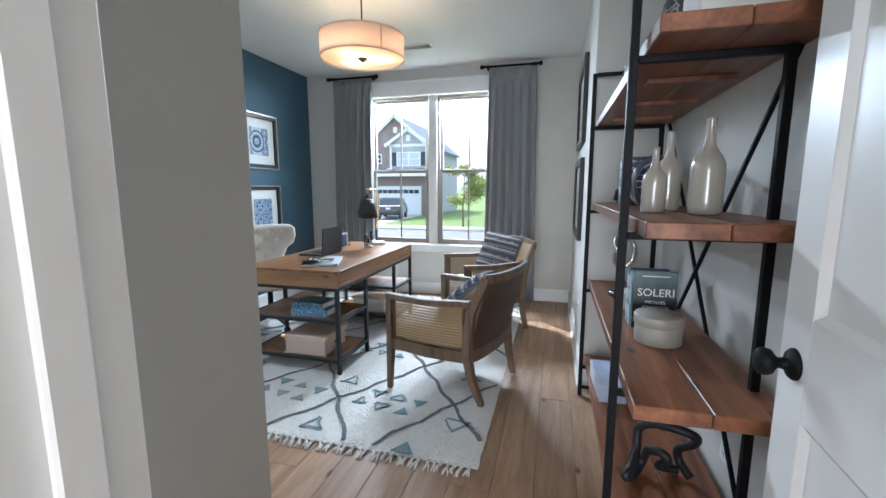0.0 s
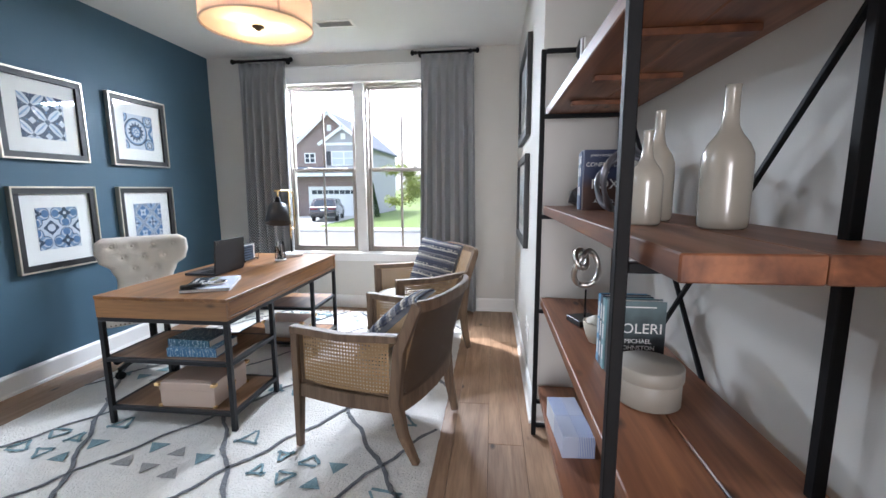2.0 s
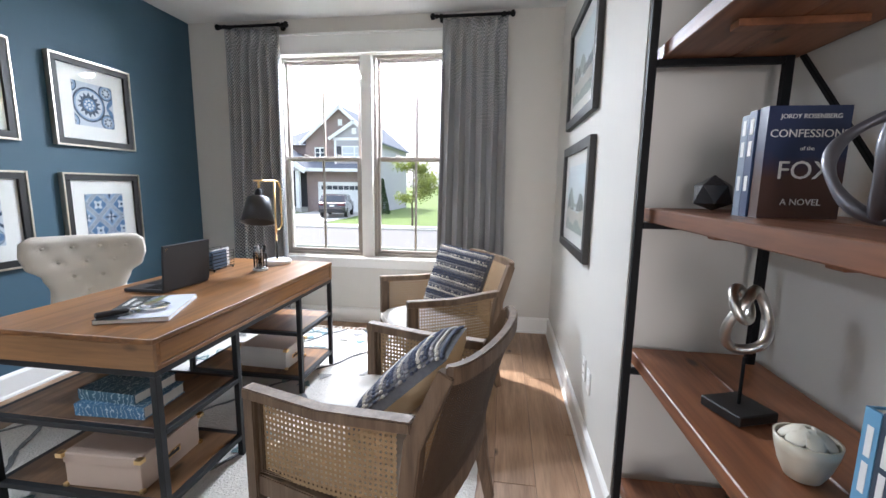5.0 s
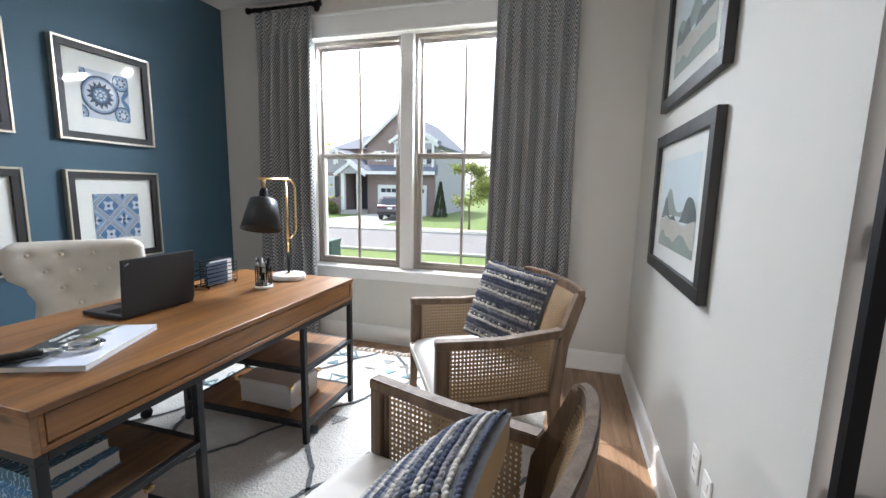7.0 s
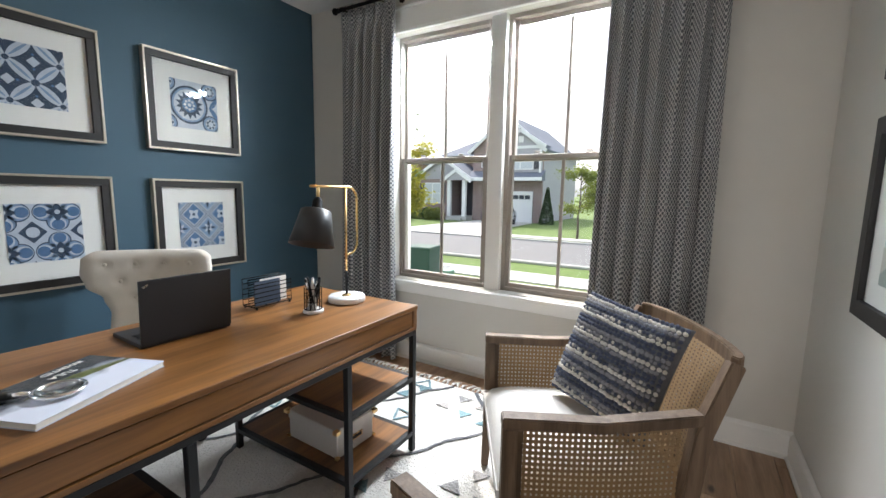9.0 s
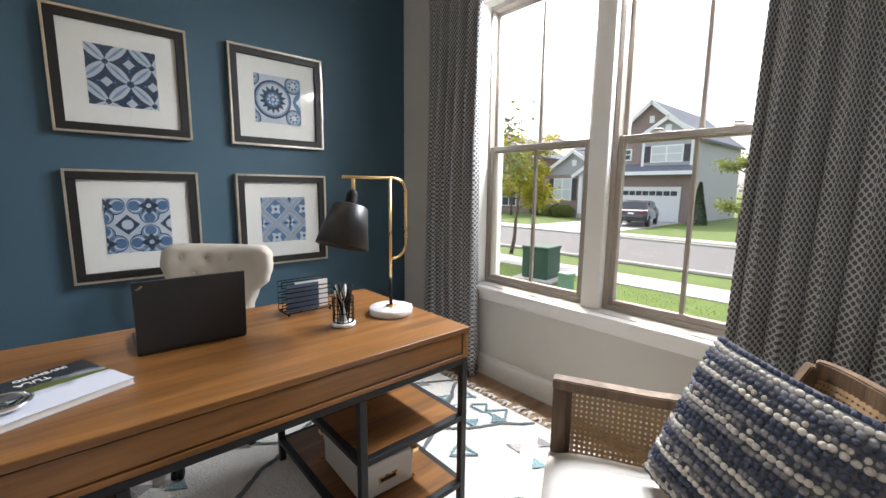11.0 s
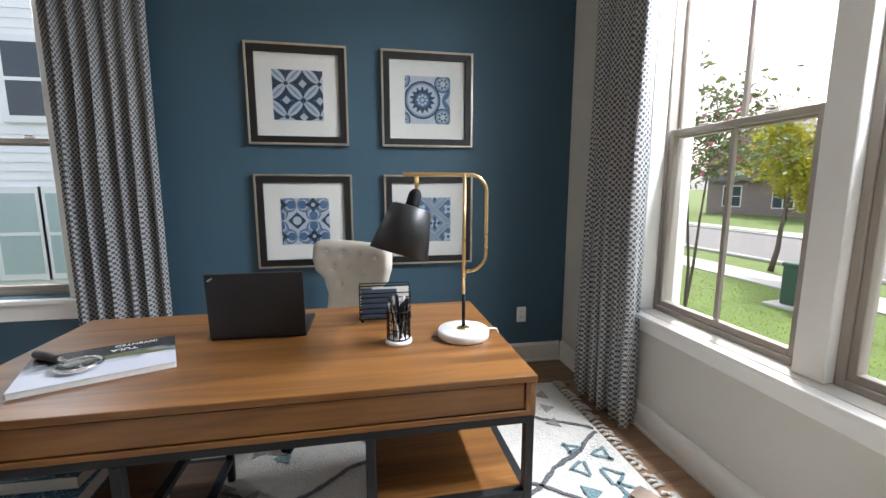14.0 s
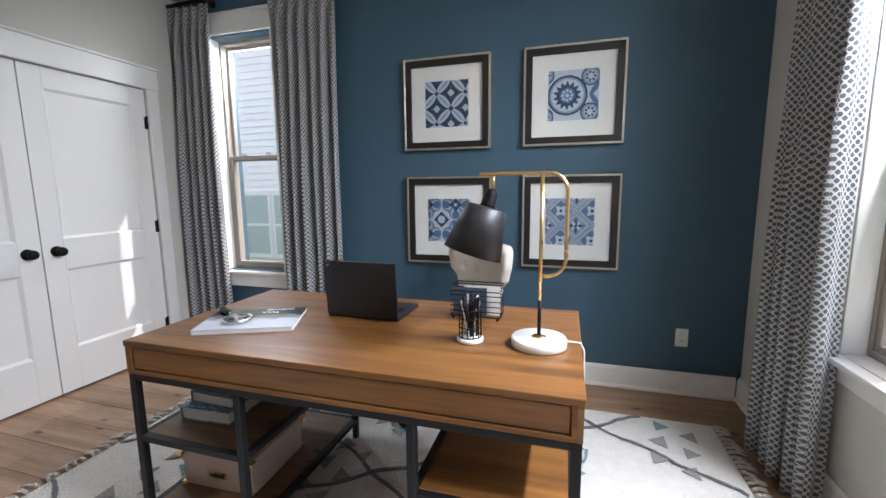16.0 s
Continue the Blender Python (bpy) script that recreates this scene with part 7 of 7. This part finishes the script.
def tree(x, y, h, r, trunk, crown_z, material, label, seed, n=2600, size=0.085, stems=1, limbs=11, name="tree", flowers=None):
    rnd = random.Random(seed)
    ob = thing(name, label, "tree", pose(x, y, GZ))
    bm = bmesh.new()
    tips = []
    for s in range(stems):
        lean = Vector((rnd.uniform(-0.12, 0.12), rnd.uniform(-0.12, 0.12), 0)) * (1 if stems == 1 else 3)
        pts = [Vector((0.03 * s, 0.02 * s, 0)) + lean * (k / 6) ** 1.2 * h * 0.5 + Vector((rnd.uniform(-0.03, 0.03), rnd.uniform(-0.03, 0.03), h * 0.86 * k / 6)) for k in range(7)]
        tube(pts, trunk, 8, bm, radii=[trunk * (1.15 - 0.16 * k) / (1 if stems == 1 else 1.3) for k in range(7)])
        for q in range(limbs):
            k = rnd.uniform(crown_z / h, 0.82)
            p = pts[0].lerp(pts[-1], k)
            i = min(int(k / 0.86 * 6), 5)
            p = pts[i].lerp(pts[i + 1], min(1, k / 0.86 * 6 - i))
            a = rnd.uniform(0, 6.28)
            up = rnd.uniform(0.25, 0.8)
            ln = r * rnd.uniform(0.55, 1.0) * (1.1 - 0.6 * max(0, (k - 0.4)))
            e = p + Vector((math.cos(a) * ln, math.sin(a) * ln, ln * up))
            mid = p.lerp(e, 0.5) + Vector((0, 0, 0.08 * ln))
            tube([p, mid, e], 0.02, 5, bm, radii=[trunk * 0.38, trunk * 0.22, trunk * 0.08])
            tips += [(mid, ln * 0.30), (e, ln * 0.36), (p.lerp(e, 0.75), ln * 0.34)]
        tips.append((pts[-1], r * 0.35))
    part("trunk", bm, BARK, ob, "grey-brown trunk and limbs", True)
    vs, fs = [], []
    for _ in range(n):
        c, k = rnd.choice(tips)
        d = Vector((rnd.gauss(0, 0.55), rnd.gauss(0, 0.55), rnd.gauss(0, 0.42))) * k
        leaves([c + d], size, rnd, vs, fs)
    me = bpy.data.meshes.new("crown")
    me.from_pydata([tuple(v) for v in vs], [], fs)
    me.materials.append(material)
    o = new("crown", me)
    o.parent = ob
    if flowers:
        vs, fs = [], []
        for _ in range(160):
            c, k = rnd.choice(tips)
            leaves([c + Vector((rnd.gauss(0, 0.3), rnd.gauss(0, 0.3), rnd.gauss(0, 0.3))) * k], size * 0.9, rnd, vs, fs)
        me = bpy.data.meshes.new("blossom")
        me.from_pydata([tuple(v) for v in vs], [], fs)
        me.materials.append(flowers)
        o = new("blossom", me)
        o.parent = ob


tree(-9.65, 15.0, 4.1, 1.35, 0.065, 1.5, LEAF_Y, "young yellow-green street tree", 2, 7500, 0.075)
tree(-5.3, 25.3, 4.3, 1.3, 0.06, 1.3, LEAF_G, "young yellow-green tree across the street", 5, 4200, 0.085)
tree(-5.2, 8.3, 4.3, 0.95, 0.030, 2.3, LEAF_M, "slender crape myrtle with sparse leaves and pink flowers", 7, 2300, 0.050, 3, 9, "crape_myrtle", mat("pink_blossom", (0.60, 0.12, 0.20), 0.6))
tree(-24.5, 33.0, 5.0, 1.8, 0.10, 1.2, LEAF_Y, "yellow-green tree beside the brick house", 9, 3600, 0.12)
tree(-36.0, 27.0, 6.0, 2.2, 0.12, 1.4, LEAF_G, "green tree in front of a brick house", 11, 3000, 0.14)


def shrub(x, y, r, h, material, label, seed, n=900, cone=False, size=0.06):
    rnd = random.Random(seed)
    ob = thing("shrub", label, "shrub", pose(x, y, GZ))
    part("stem", tube([(0, 0, 0), (0.02, 0, h * 0.5)], 0.03, 6), BARK, ob)
    vs, fs = [], []
    for _ in range(n):
        z = rnd.random()
        a = rnd.uniform(0, 6.28)
        rr_ = (r * (1 - z) * 1.05 + 0.05) if cone else r * math.sqrt(max(0.02, 1 - (2 * z - 0.9) ** 2))
        rr_ *= rnd.uniform(0.72, 1.06)
        leaves([Vector((rr_ * math.cos(a), rr_ * math.sin(a), z * h))], size, rnd, vs, fs)
    me = bpy.data.meshes.new("foliage")
    me.from_pydata([tuple(v) for v in vs], [], fs)
    me.materials.append(material)
    o = new("foliage", me)
    o.parent = ob


shrub(-10.0, 35.2, 0.55, 2.9, LEAF_D, "conical evergreen shrub beside the garage", 1, 2600, True, 0.09)
for i, (x, y) in enumerate(((-19.6, 34.2), (-20.6, 34.3), (-21.7, 34.2), (-22.8, 34.4), (-20.1, 33.8))):
    shrub(x, y, 0.62, 1.1, LEAF_D if i % 2 else LEAF_G, "rounded green foundation shrub", 20 + i, 1300, False, 0.08)
for i, (x, y) in enumerate(((-2.9, 6.5), (-2.2, 6.35), (-1.5, 6.45), (-3.7, 6.6), (-0.8, 6.4))):
    shrub(x, y, 0.30, 1.28, LEAF_G, "leafy green plant below the window", 40 + i, 260, False, 0.09)

# ---- utility boxes, vehicle ----
UGREEN = mat("utility_green", (0.028, 0.075, 0.055), 0.5, var=0.08)
ub = thing("utility_cabinet", "dark green utility cabinet on a concrete pad", "utility box", pose(-6.45, 12.25, GZ, 0, 0, 8))
part("pad", box(-0.55, 0.55, -0.55, 0.55, 0, 0.06, 0.01), CONC, ub, "concrete pad")
part("body", box(-0.36, 0.36, -0.36, 0.36, 0.06, 0.82, 0.02), UGREEN, ub)
part("lid", box(-0.38, 0.38, -0.38, 0.38, 0.80, 0.88, 0.02), UGREEN, ub)
part("door_seam", box(-0.004, 0.004, -0.364, -0.358, 0.12, 0.78), SLOT, ub)
up_ = thing("utility_pedestal", "small pale green utility pedestal in the lawn", "utility box", pose(-5.2, 11.45, GZ))
part("post", box(-0.14, 0.14, -0.12, 0.12, 0, 0.40, 0.03, seg=2), mat("pale_utility_green", (0.17, 0.30, 0.23), 0.5), up_)
part("cap", box(-0.155, 0.155, -0.135, 0.135, 0.38, 0.46, 0.03, seg=2), mat("pale_utility_green", (0.17, 0.30, 0.23)), up_)

CARP = mat("plum_car_paint", (0.070, 0.064, 0.074), 0.25, 0.5, var=0.05, bump=0, coat=0.8)
car = thing("car", "dark plum sport utility vehicle parked on the driveway", "car", pose(-12.45, 31.6, GZ + 0.04, 0, 0, 13))
prof = [(-2.3, 0.42), (-2.36, 0.75), (-2.30, 1.02), (-2.12, 1.10), (-1.72, 1.58), (-1.45, 1.66), (0.35, 1.64), (1.05, 1.10), (2.05, 0.96), (2.28, 0.74), (2.28, 0.42)]
one = bmesh.new()
secs = []
for x, k in ((-0.93, 0.0), (-0.90, 0.9), (-0.70, 1.0), (0.70, 1.0), (0.90, 0.9), (0.93, 0.0)):
    ring = []
    for y, z in prof:
        inset = 0.0 if z < 1.12 else (z - 1.1) * 0.28 * (1 if x > 0 else -1)
        ring.append(one.verts.new((x - inset, y * (0.985 if abs(x) > 0.85 else 1.0), z if z < 1.2 or abs(x) < 0.85 else z - 0.03)))
    secs.append(ring)
for a, c in zip(secs, secs[1:]):
    for i in range(len(prof)):
        j = (i + 1) % len(prof)
        one.faces.new((a[i], a[j], c[j], c[i]))
one.faces.new(secs[0][::-1])
one.faces.new(secs[-1])
bmesh.ops.recalc_face_normals(one, faces=one.faces[:])
part("body", one, CARP, car, "", False)
part("rear_glass", prism([(-0.68, 0), (0.68, 0), (0.60, 0.50), (-0.60, 0.50)], 0, 0.02), DARKWIN, car, "dark rear glass", False, Matrix.Translation((0, -2.13, 1.12)) @ Matrix.Rotation(radians(49.5), 4, "X"))
for sx in (-1, 1):
    for y0, y1 in ((-1.5, -0.55), (-0.48, 0.5)):
        part("side_glass", prism([(y0, 1.12), (y1 + (0.25 if y1 > 0 else 0), 1.12), (y1 - (0.1 if y1 > 0 else 0), 1.54), (y0 + 0.12, 1.54)], 0, 0.02), DARKWIN, car, "dark side glass", False, Matrix.Translation((sx * 0.875 - 0.01, 0, 0)) @ Matrix(((0, 0, 1, 0), (1, 0, 0, 0), (0, 1, 0, 0), (0, 0, 0, 1))))
    part("tail_light", box(sx * 0.62 - 0.26, sx * 0.62 + 0.26, -2.385, -2.30, 0.88, 0.97, 0.02), mat("red_lens", (0.14, 0.012, 0.014), 0.2, bump=0), car, "red tail light")
    for y in (-1.42, 1.42):
        wm = Matrix.Translation((sx * 0.84, y, 0.35)) @ Matrix.Rotation(radians(90), 4, "Y")
        wh = part("wheel", lathe([(0.22, -0.11), (0.34, -0.11), (0.355, -0.07), (0.355, 0.07), (0.34, 0.11), (0.22, 0.11)], 28), mat("tyre", (0.02, 0.02, 0.02), 0.85), car, "black tyre", True, wm)
        part("rim", lathe([(0.0, -0.10), (0.21, -0.112), (0.225, -0.10), (0.225, 0.10), (0.21, 0.112), (0.0, 0.10)], 20), CHROME, wh, "silver rim", False, wm)
part("rear_bumper", box(-0.9, 0.9, -2.42, -2.2, 0.36, 0.60, 0.05), SHELL, car)
part("licence_plate", box(-0.17, 0.17, -2.40, -2.37, 0.80, 0.92), PLASTIC, car)

# grass near the house
rg = random.Random(6)
vs, fs = [], []
for _ in range(26000):
    x, y = rg.uniform(-13, 5), 5.9 + 7.2 * rg.random() ** 1.3
    a, h, w = rg.uniform(0, 6.28), rg.uniform(0.02, 0.045), rg.uniform(0.006, 0.012)
    i = len(vs)
    dx, dy = math.cos(a), math.sin(a)
    vs += [(x - dy * w, y + dx * w, GZ), (x + dy * w, y - dx * w, GZ), (x + dx * h * 0.5, y + dy * h * 0.5, GZ + h)]
    fs.append((i, i + 1, i + 2))
me = bpy.data.meshes.new("grass")
me.from_pydata(vs, [], fs)
me.materials.append(leaf_mat("grass_blade", (0.21, 0.29, 0.06)))
tagged(new("grass", me), "short green lawn grass in front of the window", "grass", kind="stuff")

# ---- floor planks, last ----
fl = thing("floor", "wide-plank oak floor with knots", "floor", kind="structure")
pw, gap = 0.188, 0.0016
plank_mesh = {}
rk = random.Random(12)
x = X0 - 0.02
while x < XA:
    y = YD - 0.12 - rk.uniform(0, 1.4)
    while y < Y1:
        ln = rk.choice((1.2, 1.5, 1.9))
        if ln not in plank_mesh:
            bm = box(0, pw - gap, 0, ln - gap, -0.02, 0, 0.0016)
            plank_mesh[ln] = bpy.data.meshes.new("plank")
            bm.to_mesh(plank_mesh[ln])
            bm.free()
            plank_mesh[ln].materials.append(OAK)
        if y + ln > YD - 0.12:
            o = new("plank", plank_mesh[ln])
            o.parent, o.location = fl, (x, y, rk.uniform(-0.0003, 0.0003))
        y += ln
    x += pw
